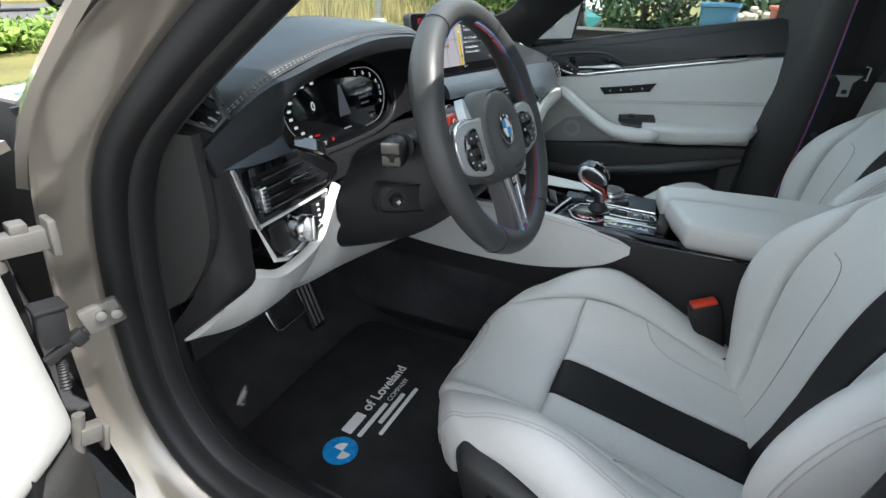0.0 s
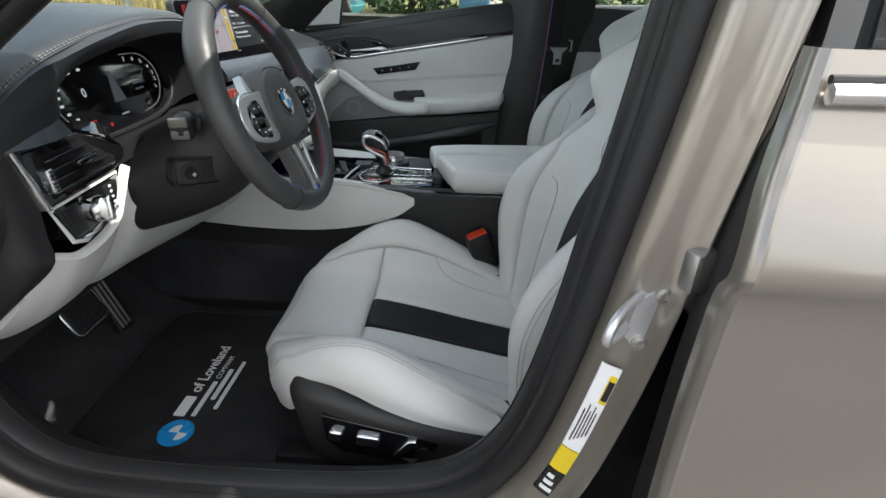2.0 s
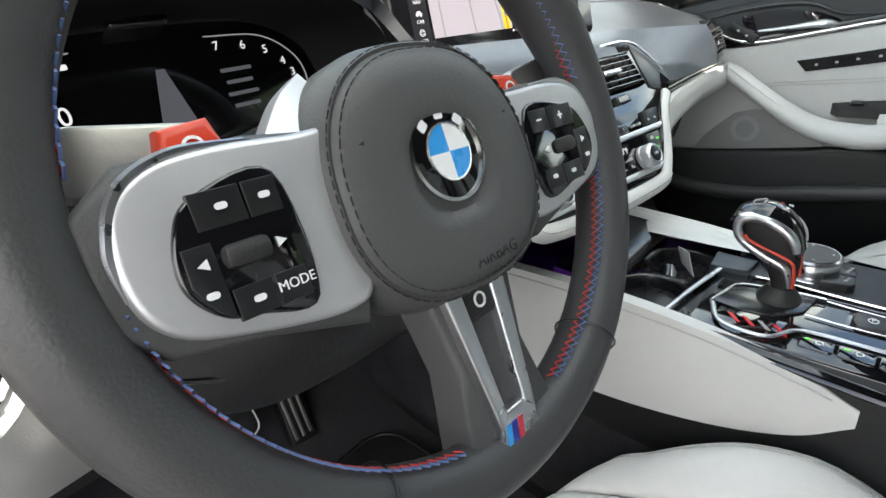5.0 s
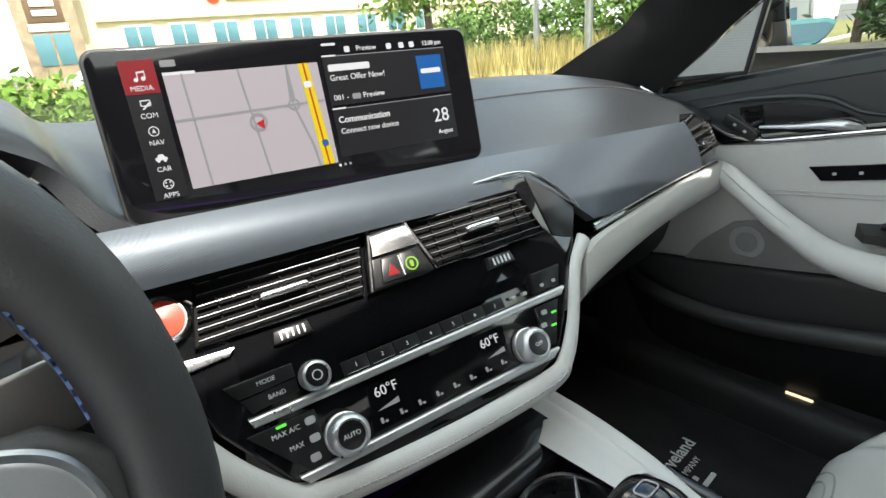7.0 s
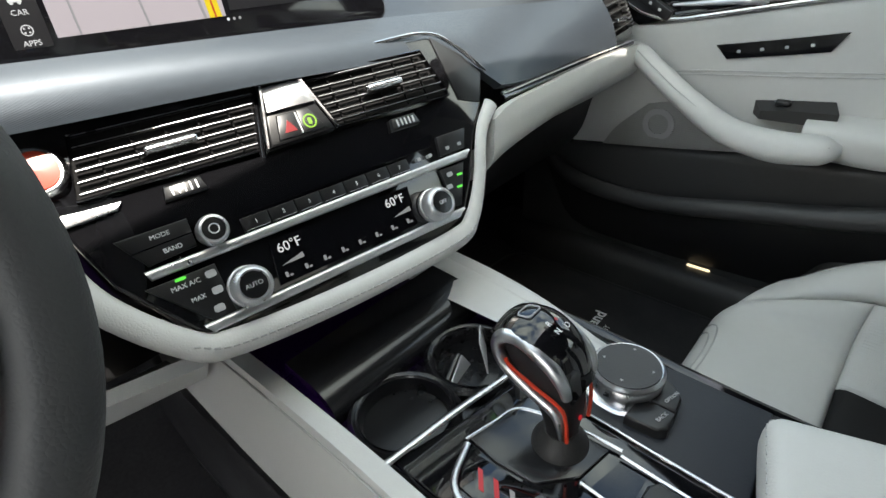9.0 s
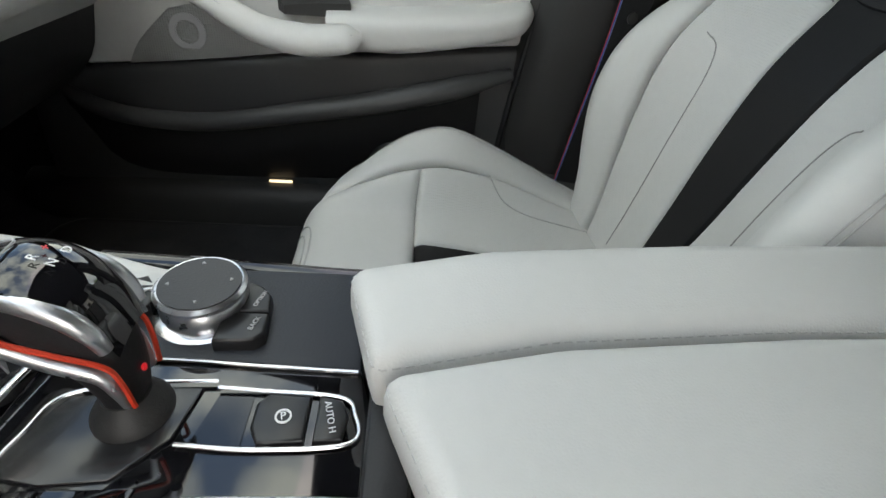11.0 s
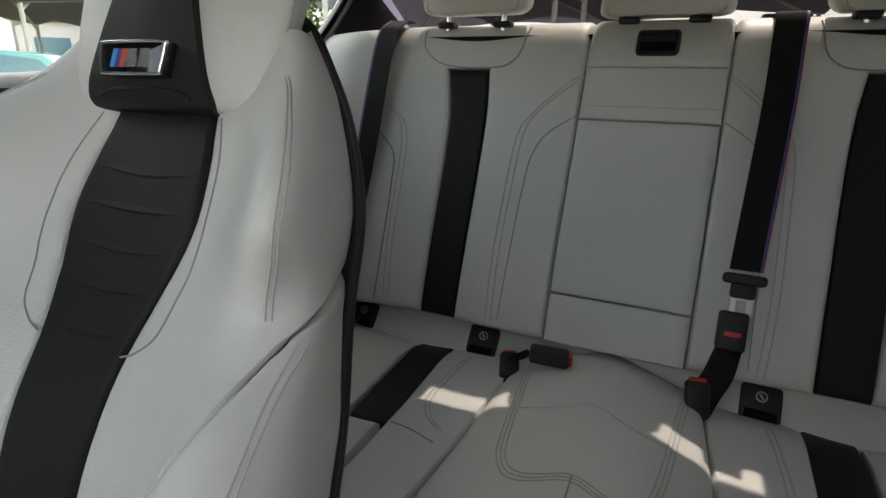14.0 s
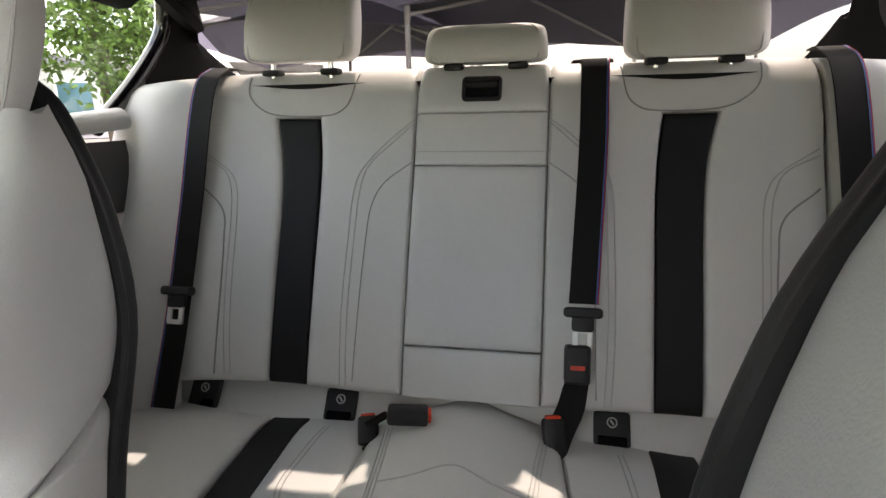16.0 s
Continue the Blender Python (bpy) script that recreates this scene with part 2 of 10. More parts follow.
def at(p, u, v):
    """The place on the sheet p at u, v (both 0 to 1)."""
    nv, nu = p.shape[:2]
    x, y = min(max(u, 0), 1) * (nu - 1), min(max(v, 0), 1) * (nv - 1)
    i, j = min(int(x), nu - 2), min(int(y), nv - 2)
    f, g = x - i, y - j
    return (p[j, i] * (1 - f) + p[j, i + 1] * f) * (1 - g) + (p[j + 1, i] * (1 - f) + p[j + 1, i + 1] * f) * g


def normals(p):
    du, dv = np.gradient(p, axis=1), np.gradient(p, axis=0)
    n = np.cross(du, dv)
    return n / (np.linalg.norm(n, axis=2, keepdims=True) + 1e-12)


def sheet(p):
    nv, nu = p.shape[:2]
    return [tuple(q) for q in p.reshape(-1, 3)], [(j * nu + i, j * nu + i + 1, (j + 1) * nu + i + 1, (j + 1) * nu + i) for j in range(nv - 1) for i in range(nu - 1)]


def slab(p, q):
    """A closed body between the sheets p and q."""
    nv, nu = p.shape[:2]
    v, f = sheet(p)
    w, g = sheet(q)
    k = len(v)
    f = f + [tuple(i + k for i in reversed(x)) for x in g]
    rim = [i for i in range(nu)] + [j * nu + nu - 1 for j in range(1, nv)] + [(nv - 1) * nu + i for i in range(nu - 2, -1, -1)] + [j * nu for j in range(nv - 2, 0, -1)]
    f += [(rim[i], rim[i - 1], rim[i - 1] + k, rim[i] + k) for i in range(len(rim))]
    return v + w, f


def shell(p, thick, out=0.0):
    n = normals(p)
    return slab(p + n * out, p + n * (out - thick))


def value(c, t):
    return c(t) if callable(c) else (float(np.interp(t, np.linspace(0, 1, len(c)), c)) if isinstance(c, (list, tuple)) else c)


def smooth_list(c, n=21):
    return list(catmull([[x] for x in c], n)[:, 0]) if isinstance(c, (list, tuple)) else c


def pad(p, u0, u1, v0, v1, puff=0.012, thick=0.03, nu=18, nv=22, edge=0.10, sink=0.004, sides=(1, 1, 1, 1)):
    """An upholstered piece of the sheet p between u0(t), u1(t) and v0, v1: its middle stands proud and its edges roll down into the seam.
    sides: which edges roll (u0, u1, v0, v1)."""
    u0, u1, v0, v1 = [smooth_list(c) for c in (u0, u1, v0, v1)]
    es = lambda n: np.array([0, 0.012, 0.035, 0.075] + list(np.linspace(0.13, 0.87, n - 8)) + [0.925, 0.965, 0.988, 1])
    S, T = es(nu), es(nv)
    g = np.array([[at(p, value(u0, t) + (value(u1, t) - value(u0, t)) * s, value(v0, s) + (value(v1, s) - value(v0, s)) * t) for s in S] for t in T])
    n = normals(g)

    def roll(x, a, b):
        d = min(x if a else 1, 1 - x if b else 1) / edge
        return 1.0 if d >= 1 else math.sqrt(max(0.0, 1 - (1 - d) ** 2))
    h = np.array([[roll(s, sides[0], sides[1]) * roll(t, sides[2], sides[3]) for s in S] for t in T])
    return slab(g + n * ((puff + sink) * h - sink)[..., None], g - n * thick)


def seam(p, uv, r=0.0012, lift=0.001, n=40):
    """A thin raised line along the points uv of the sheet p."""
    line = catmull(uv, n)
    nn = normals(p)
    return tube([at(p, u, v) + at(nn, u, v) * lift for u, v in line], r, 5)


def tube(path, r, n=8, closed=False, flat=1.0, up=None, caps=True):
    """A tube along a path; r may vary (list). flat: height over width of the section; up: its height's direction."""
    p = np.array([tuple(q) for q in path], float)
    k = len(p)
    rs = [value(r, i / max(1, k - 1)) for i in range(k)]
    tan = np.array([p[(i + 1) % k] - p[i - 1] for i in range(k)]) if closed else np.gradient(p, axis=0)
    vs, fs, ref = [], [], None
    for i in range(k):
        t = Vector(tan[i]).normalized()
        if up is not None:
            a = t.cross(Vector(up)).normalized()
        else:
            if ref is None:
                ref = t.orthogonal()
            a = (ref - t * ref.dot(t)).normalized()
            ref = a
        b = a.cross(t)
        for j in range(n):
            w = 2 * math.pi * j / n
            vs.append(tuple(Vector(p[i]) + a * (rs[i] * math.cos(w)) + b * (rs[i] * flat * math.sin(w))))
    for i in range(k if closed else k - 1):
        for j in range(n):
            fs.append((i * n + j, i * n + (j + 1) % n, ((i + 1) % k) * n + (j + 1) % n, ((i + 1) % k) * n + j))
    if not closed and caps:
        fs += [tuple(range(n))[::-1], tuple((k - 1) * n + j for j in range(n))]
    return vs, fs


def loft(rings, caps=True, closed=True):
    """Skin over rings of equally many points."""
    n = len(rings[0])
    vs = [tuple(q) for r in rings for q in r]
    fs = [(i * n + j, i * n + (j + 1) % n, (i + 1) * n + (j + 1) % n, (i + 1) * n + j) for i in range(len(rings) - 1) for j in range(n if closed else n - 1)]
    if caps:
        fs += [tuple(range(n))[::-1], tuple((len(rings) - 1) * n + j for j in range(n))]
    return vs, fs


def basis(o, x, y):
    """A frame at o whose x runs along x, y near y, and z is their normal."""
    x = Vector(x).normalized()
    z = x.cross(Vector(y)).normalized()
    y = z.cross(x)
    m = Matrix((x, y, z)).transposed().to_4x4()
    m.translation = Vector(o)
    return m


def rrect(w, h, r, n=4, cx=0, cy=0):
    r = min(r, w / 2 - 1e-5, h / 2 - 1e-5)
    return [(cx + sx * (w / 2 - r) + r * math.cos(a), cy + sy * (h / 2 - r) + r * math.sin(a)) for sx, sy, a0 in ((1, 1, 0), (-1, 1, 90), (-1, -1, 180), (1, -1, 270)) for a in [radians(a0 + 90 * i / n) for i in range(n + 1)]]


def circle(r, n=28, cx=0, cy=0):
    return [(cx + r * math.cos(2 * math.pi * i / n), cy + r * math.sin(2 * math.pi * i / n)) for i in range(n)]


def inset(o, d):
    k = len(o)
    c = []
    for i in range(k):
        a, b, e = Vector(o[i - 1]), Vector(o[i]), Vector(o[(i + 1) % k])
        t = (e - a).normalized()
        c.append((b.x - t.y * d, b.y + t.x * d))
    return c


def area2(o):
    return sum(o[i - 1][0] * o[i][1] - o[i][0] * o[i - 1][1] for i in range(len(o)))


def prism(o, depth, m, bevel=0.0, base=0.0):
    """The outline o pushed out along z of the frame m from base to depth, with a rounded upper edge."""
    o = list(o) if area2(o) > 0 else list(o)[::-1]
    rings = [[(x, y, base) for x, y in o]]
    if bevel:
        for a in (0, 30, 60, 90):
            d = bevel * (1 - math.cos(radians(a)))
            rings.append([(x, y, depth - bevel + bevel * math.sin(radians(a))) for x, y in inset(o, d)])
    else:
        rings.append([(x, y, depth) for x, y in o])
    return moved(loft(rings), m)


def frame_ring(o, width, depth, m, bevel=0.0008):
    """A raised rim of that width along the outline o."""
    o = list(o) if area2(o) > 0 else list(o)[::-1]
    i = inset(o, width)
    rings = [[(x, y, 0) for x, y in o], [(x, y, depth - bevel) for x, y in o], [(x, y, depth) for x, y in inset(o, bevel)], [(x, y, depth) for x, y in inset(o, width - bevel)], [(x, y, depth - bevel) for x, y in i], [(x, y, 0) for x, y in i]]
    return moved(loft(rings, caps=False), m)


def box(c, s, r=0.004, m=None, seg=2):
    bm = bmesh.new()
    bmesh.ops.create_cube(bm, size=1)
    for v in bm.verts:
        v.co = Vector((v.co.x * s[0], v.co.y * s[1], v.co.z * s[2]))
    if r:
        bmesh.ops.bevel(bm, geom=bm.edges[:], offset=min(r, min(s) * 0.49), segments=seg, profile=0.5, affect="EDGES")
    bm.verts.index_update()
    g = [tuple(v.co + Vector(c)) for v in bm.verts], [tuple(v.index for v in f.verts) for f in bm.faces]
    bm.free()
    return moved(g, m) if m else g


def lathe(profile, m, n=28):
    """A turned body: profile of (radius, height) about z of the frame m."""
    hollow = profile[0][0] > 1e-6 and profile[-1][0] > 1e-6
    if hollow:
        profile = [*profile, profile[0]]
    return moved(loft([[(max(r, 1e-5) * math.cos(2 * math.pi * j / n), max(r, 1e-5) * math.sin(2 * math.pi * j / n), h) for j in range(n)] for r, h in profile], caps=not hollow), m)


def writing(text, size, m, mat, parent, name="lettering", label="", align="CENTER", bold=0.0):
    """Letters of the built-in font lying in the frame m, as a thin mesh."""
    cu = bpy.data.curves.new(name, "FONT")
    cu.body, cu.size, cu.align_x, cu.align_y, cu.extrude, cu.offset = text, size * U, align, "CENTER", 0.0002, bold * U
    cu.resolution_u = 3
    tmp = bpy.data.objects.new("tmp", cu)
    me = bpy.data.meshes.new_from_object(tmp)
    bpy.data.objects.remove(tmp)
    me.name = name
    me.materials.clear()
    me.materials.append(M[mat])
    o = ORIGIN[parent]
    mm = Matrix.Translation((m.translation - o) * U) @ m.to_3x3().to_4x4()
    me.transform(mm)
    ob = new(name, me)
    ob.parent = parent
    ORIGIN[ob] = o
    return tagged(ob, label)


def stitches(path, mat, parent, name="stitching", r=0.0008, dash=0.006, gap=0.003, label=""):
    """A row of short threads along a path, one mesh."""
    p = np.array([tuple(q) for q in path])
    d = np.r_[0, np.cumsum(np.linalg.norm(np.diff(p, axis=0), axis=1))]
    geos = []
    for s in np.arange(0, d[-1] - dash, dash + gap):
        q = [[np.interp(s + dash * f, d, p[:, i]) for i in range(3)] for f in (0, 0.5, 1)]
        geos.append(tube(q, r, 4))
    return part(name, join(*geos), mat, parent, label)

# ---- car body, left side ----
asphalt = material("asphalt", (0.10, 0.098, 0.095), 0.9, vary=0.25, scale=1.5, bump=0.8, bump_scale=60, spec=0.3)
M["asphalt"] = asphalt
M["grass"] = material("dry_grass_ground", (0.16, 0.15, 0.06), 0.95, vary=0.35, scale=0.6, bump=0.8, bump_scale=25, spec=0.1)
part("ground", sheet(net([[(x, y, 0) for x in (-1500, 0, 1500)] for y in (-1500, 0, 1500)], 9, 9)), "asphalt", kind="structure", smooth=False)

body = thing("car_body", (0, 0, 0.2), "champagne-grey painted sedan body with open driver doorway", "car body")

# the doorway's edge, in (y, z), running from the roof down the front post, along the sill and up the rear post
DOORWAY = [(0.10, 1.285), (0.30, 1.262), (0.49, 1.165), (0.67, 1.042), (0.775, 0.968), (0.855, 0.895), (0.893, 0.80), (0.905, 0.69), (0.897, 0.585), (0.838, 0.505), (0.72, 0.484),
           (0.56, 0.484), (0.42, 0.495), (0.335, 0.525), (0.279, 0.60), (0.245, 0.73), (0.225, 0.855), (0.207, 0.98), (0.195, 1.08), (0.175, 1.20), (0.15, 1.262)]
way = catmull(DOORWAY, 90)
tang = np.gradient(way, axis=0)
tang /= np.linalg.norm(tang, axis=1, keepdims=True)
outw = np.c_[-tang[:, 1], tang[:, 0]] * -1      # away from the opening's middle
mid = np.array([0.55, 0.85])
outw *= np.sign(((way - mid) * outw).sum(1, keepdims=True))


def rim(profile):
    """A skin along the doorway; profile of (x, distance outwards)."""
    return np.array([[(x, way[i, 0] + outw[i, 0] * d, way[i, 1] + outw[i, 1] * d) for x, d in profile] for i in range(len(way))])


seal = rim([(-0.70, 0.008), (-0.708, -0.002), (-0.722, -0.005), (-0.734, -0.002), (-0.737, 0.003), (-0.745, 0.002), (-0.757, 0.005), (-0.762, 0.016), (-0.757, 0.026), (-0.74, 0.03)])
part("door_seal", sheet(np.array([catmull(r, 28) for r in seal])), "rubber", body, "black rubber door seal with double lip")
post_prof = [(-0.735, 0.022), (-0.762, 0.026), (-0.775, 0.034), (-0.780, 0.046), (-0.783, 0.054), (-0.788, 0.061), (-0.796, 0.067), (-0.797, 0.072), (-0.78, 0.076), (-0.755, 0.078)]
jamb = rim([(-0.735, 0.022), (-0.762, 0.026), (-0.778, 0.034), (-0.784, 0.046), (-0.787, 0.058), (-0.80, 0.068), (-0.826, 0.074), (-0.846, 0.082), (-0.856, 0.098), (-0.86, 0.13)])
post_jamb = rim(post_prof)
for i in range(len(way)):
    f = min(1.0, max(0.0, (i - 50) / 8))
    jamb[i] = jamb[i] * (1 - f) + post_jamb[i] * f
    g = min(1.0, max(0.0, (0.50 - abs(way[i, 1] - 0.98)) / 0.06)) if i < 48 else 0.0
    wide = float(np.interp(way[i, 1], [0.5, 0.80, 0.88, 0.93, 0.97, 1.05], [0.022, 0.016, 0.024, 0.030, 0.028, 0.016]))
    lean = rim([(-0.735, 0.020), (-0.762, 0.022), (-0.772, 0.022 + wide * 0.2), (-0.780, 0.022 + wide * 0.45), (-0.787, 0.022 + wide * 0.68), (-0.794, 0.022 + wide * 0.86), (-0.799, 0.022 + wide * 0.95), (-0.799, 0.022 + wide), (-0.79, 0.026 + wide), (-0.77, 0.028 + wide)])[i]
    jamb[i] = jamb[i] * (1 - g) + lean * g
part("door_frame", slab(np.array([catmull(r, 30) for r in jamb]), np.array([catmull(r, 30) for r in jamb]) + np.array([0.02, 0, 0])), "paint", body)
edge_trim = rim([(-0.770, 0.052), (-0.798, 0.050), (-0.804, 0.056), (-0.798, 0.066), (-0.775, 0.070)])[4:25]
part("pillar_trim", shell(edge_trim, 0.004), "paint", body, "painted windscreen pillar edge")
# black sheet put in for the shade of the open gap behind the wing
part("wing_gap_shade", shell(net([[(-0.822, 0.950, z), (-0.845, 0.962, z), (-0.885, 0.990, z)] for z in (0.30, 0.6, 0.93)], 8, 6), 0.008), "plastic", body, "black sheet standing in for the shaded gap behind the front wing")
inner_trim = rim([(-0.715, 0.002), (-0.70, 0.01), (-0.67, 0.05), (-0.655, 0.10)])[3:]
part("inner_trim", shell(inner_trim, 0.008), "plastic", body, "black plastic trim lining the doorway")

# sill outside
sillp = [[(x, y, z) for x, z in ((-0.80, 0.425), (-0.845, 0.428), (-0.875, 0.41), (-0.885, 0.36), (-0.87, 0.27), (-0.82, 0.20))] for y in (1.02, 0.8, 0.5, 0.2, -0.3, -0.9)]
part("sill", shell(net(sillp, 20, 20), 0.012), "paint", body)
plate = net([[(-0.762, y, 0.4655), (-0.79, y, 0.4645), (-0.815, y, 0.452), (-0.83, y, 0.435)] for y in (0.76, 0.6, 0.45)], 8, 8)
part("sill_plate", shell(plate, 0.006, 0.006), "gloss", body, "gloss black sill plate")
for i, mname in enumerate(("blue", "navy", "purple")):
    part("sill_stripe", shell(net([[(x, y + (x + 0.79) * 0.3, 0.4755 - (abs(x) - 0.776) * 0.34) for x in (-0.776, -0.790, -0.803)] for y in (0.708 - i * 0.011, 0.700 - i * 0.011)], 3, 3), 0.002), mname, body)
part("sill_badge", shell(net([[(x, y, 0.4755 - (abs(x) - 0.776) * 0.34) for x in (-0.776, -0.790, -0.803)] for y in (0.672, 0.632)], 3, 3), 0.002), "chrome", body)

# striker, labels and hinge on the rear door post
stm = basis((-0.778, 0.178, 0.797), (0, 0.22, -1), (0, 1, 0.22))
striker = part("door_striker", prism([(-0.034, -0.003), (-0.025, -0.012), (0.025, -0.013), (0.034, -0.003), (0.022, 0.013), (-0.014, 0.016)], -0.007, stm, 0), "zinc", body, "bright steel door striker")
loopp = [(-0.776, 0.184, 0.818), (-0.800, 0.204, 0.817), (-0.818, 0.218, 0.812), (-0.820, 0.221, 0.797), (-0.802, 0.210, 0.786), (-0.776, 0.190, 0.786)]
part("striker_loop", tube(catmull(loopp, 30), 0.0042, 10), "zinc", striker)
for dz in (-0.024, 0.025):
    part("bolt", lathe([(0.0, 0), (0.0075, 0), (0.0075, 0.004), (0.004, 0.005), (0.004, 0.003), (0.0, 0.003)], basis((-0.784, 0.176 - dz * 0.22, 0.797 + dz), (0, 1, 0), (0, 0, 1)) @ pose(0, 0, 0, 180), 14), "steel", striker)


def jamb_patch(i0, i1, d0, d1, lift=0.0025):
    """A thin sticker that follows the post between doorway indices and distances."""
    prof = np.array([(-0.735, 0.022), (-0.762, 0.026), (-0.778, 0.034), (-0.784, 0.046), (-0.787, 0.058), (-0.80, 0.068)])
    cur = catmull(prof, 60)
    rows = []
    for s in np.linspace(i0, i1, 8):
        k, f = int(s), s - int(s)
        w = way[k] * (1 - f) + way[k + 1] * f
        o = outw[k] * (1 - f) + outw[k + 1] * f
        rows.append([(np.interp(d, cur[:, 1], cur[:, 0]) - lift, w[0] + o[0] * d, w[1] + o[1] * d) for d in np.linspace(d0, d1, 4)])
    a = np.array(rows)
    return slab(a, a + np.array([0.002, 0, 0]))


label_sheet = part("label_sticker", jamb_patch(64.10, 67.50, 0.034, 0.051), "print", body, "white printed tyre and loading label")
part("print_bar", jamb_patch(66.10, 67.20, 0.044, 0.050, 0.0035), "yellow", label_sheet)
part("print_block", jamb_patch(66.25, 67.00, 0.0445, 0.0495, 0.0045), "button", label_sheet)
for k in range(5):
    part("print_line", jamb_patch(64.40 + 0.10 * k, 65.70 + 0.22 * (k % 2), 0.0365 + 0.0026 * k, 0.0372 + 0.0026 * k, 0.0035), "button", label_sheet)
part("label_sticker", jamb_patch(63.10, 64.05, 0.034, 0.051), "yellow", body, "yellow warning label")
dark = part("label_sticker", jamb_patch(61.90, 63.05, 0.034, 0.051), "button", body, "black airbag warning label with white symbols")
for k in range(3):
    part("print_mark", jamb_patch(62.10 + 0.3 * k, 62.25 + 0.3 * k, 0.037, 0.049 - 0.003 * k, 0.0035), "print", dark)

# rear door seen from outside
rd = [[(-0.815, y, 1.02), (-0.828, y, 0.985), (-0.852, y, 0.94), (-0.872, y, 0.885), (-0.860, y, 0.855), (-0.866, y, 0.75), (-0.872, y, 0.62), (-0.868, y, 0.5), (-0.872, y, 0.40), (-0.85, y, 0.33)] for y in (0.0, -0.3, -0.6, -0.9)]
lead = [(-0.815, 0.122, 1.02), (-0.828, 0.130, 0.985), (-0.85, 0.144, 0.94), (-0.868, 0.152, 0.885), (-0.856, 0.153, 0.855), (-0.86, 0.158, 0.75), (-0.866, 0.160, 0.62), (-0.862, 0.163, 0.5), (-0.866, 0.17, 0.40), (-0.845, 0.18, 0.33)]
wrap = [(-0.785, p[1] - 0.01, p[2]) for p in lead]
rear_door = thing("rear_door", (-0.8, 0, 0.35), "closed champagne-grey rear car door with chrome window strip", "car door")
part("door_skin", shell(net([lead] + rd, 40, 24), 0.012), "paint", rear_door)
lip = net([[(p[0] - 0.001, p[1] + 0.001, p[2]) for p in lead], [(p[0] + 0.004, p[1] + 0.0065, p[2]) for p in lead], [(p[0] + 0.016, p[1] + 0.009, p[2]) for p in lead]], 40, 8)
part("door_lip", slab(lip, lip + np.array([0.002, -0.006, 0])), "paint", rear_door, "painted door edge")
# inner door edge, coloured black to stand in for shade in the shut gap
part("door_edge_shade", slab(net([[(p[0] + 0.014, p[1] + 0.002, p[2]) for p in lead], [(p[0] + 0.03, p[1] + 0.002, p[2]) for p in lead], wrap], 40, 8), net([[(p[0] + 0.01, p[1] - 0.006, p[2]) for p in lead], [(p[0] + 0.02, p[1] - 0.003, p[2]) for p in lead], [(p[0], p[1] - 0.012, p[2]) for p in wrap]], 40, 8)), "rubber", rear_door)
strip = tube([(-0.832, 0.125, 0.996), (-0.834, 0.0, 0.999), (-0.836, -0.4, 1.004), (-0.83, -0.85, 1.008)], 0.0055, 10, flat=1.2, up=(0, 0, 1))
part("window_strip", strip, "chrome", rear_door, "bright chrome window strip")
part("strip_gasket", tube([(-0.828, 0.125, 1.004), (-0.83, -0.4, 1.012), (-0.824, -0.85, 1.016)], 0.003, 8), "rubber", rear_door)
part("window_frame", slab(net([[(-0.815, 0.128, 1.0), (-0.77, 0.105, 1.15), (-0.72, 0.08, 1.29)], [(-0.81, 0.095, 1.015), (-0.765, 0.072, 1.15), (-0.715, 0.047, 1.29)]], 12, 3),
                          net([[(-0.795, 0.128, 1.0), (-0.75, 0.105, 1.15), (-0.70, 0.08, 1.29)], [(-0.79, 0.095, 1.015), (-0.745, 0.072, 1.15), (-0.695, 0.047, 1.29)]], 12, 3)), "gloss", rear_door)
g = part("window_pane", shell(net([[(-0.812, 0.10, 1.02), (-0.765, 0.08, 1.15), (-0.715, 0.05, 1.28)], [(-0.815, -0.3, 1.026), (-0.77, -0.3, 1.15), (-0.72, -0.3, 1.28)], [(-0.81, -0.75, 1.03), (-0.765, -0.75, 1.15), (-0.71, -0.72, 1.26)]], 10, 10), 0.004), "tint", rear_door)
g.visible_shadow = False
part("window_bar", tube([(-0.815, -0.06, 1.02), (-0.77, -0.075, 1.15), (-0.72, -0.09, 1.28)], 0.004, 6), "rubber", rear_door)
part("door_hinge", box((0, 0, 0), (0.018, 0.025, 0.036), 0.005, pose(-0.80, 0.155, 0.855, 0, 0, 20)), "steel", rear_door, "bare metal hinge")
part("door_hinge", box((0, 0, 0), (0.03, 0.05, 0.03), 0.006, pose(-0.815, 0.19, 0.56, 0, 0, 20)), "steel", rear_door, "bare metal hinge")
part("inner_panel", shell(net([[(-0.72, y, z) for z in (0.36, 0.6, 0.9, 1.02)] for y in (0.1, -0.4, -0.85)], 8, 8), 0.02), "white", rear_door)

# front wing and bonnet
part("front_wing", shell(net([[(-0.77, y, 0.905 - (y - 0.9) * 0.06), (-0.84, y, 0.885 - (y - 0.9) * 0.06), (-0.875, y, 0.82), (-0.885, y, 0.7), (-0.885, y, 0.5), (-0.86, y, 0.3)] for y in (0.985, 1.3, 1.8, 2.3)], 24, 10), 0.01), "paint", body)
part("bonnet", shell(net([[(x * w, y, z - 0.10 * x * x) for x in (-0.8, -0.5, 0, 0.5, 0.8)] for y, z, w in ((1.24, 0.895, 1.0), (1.6, 0.865, 0.97), (2.0, 0.81, 0.9), (2.35, 0.70, 0.8))], 16, 12), 0.01), "paint", body)
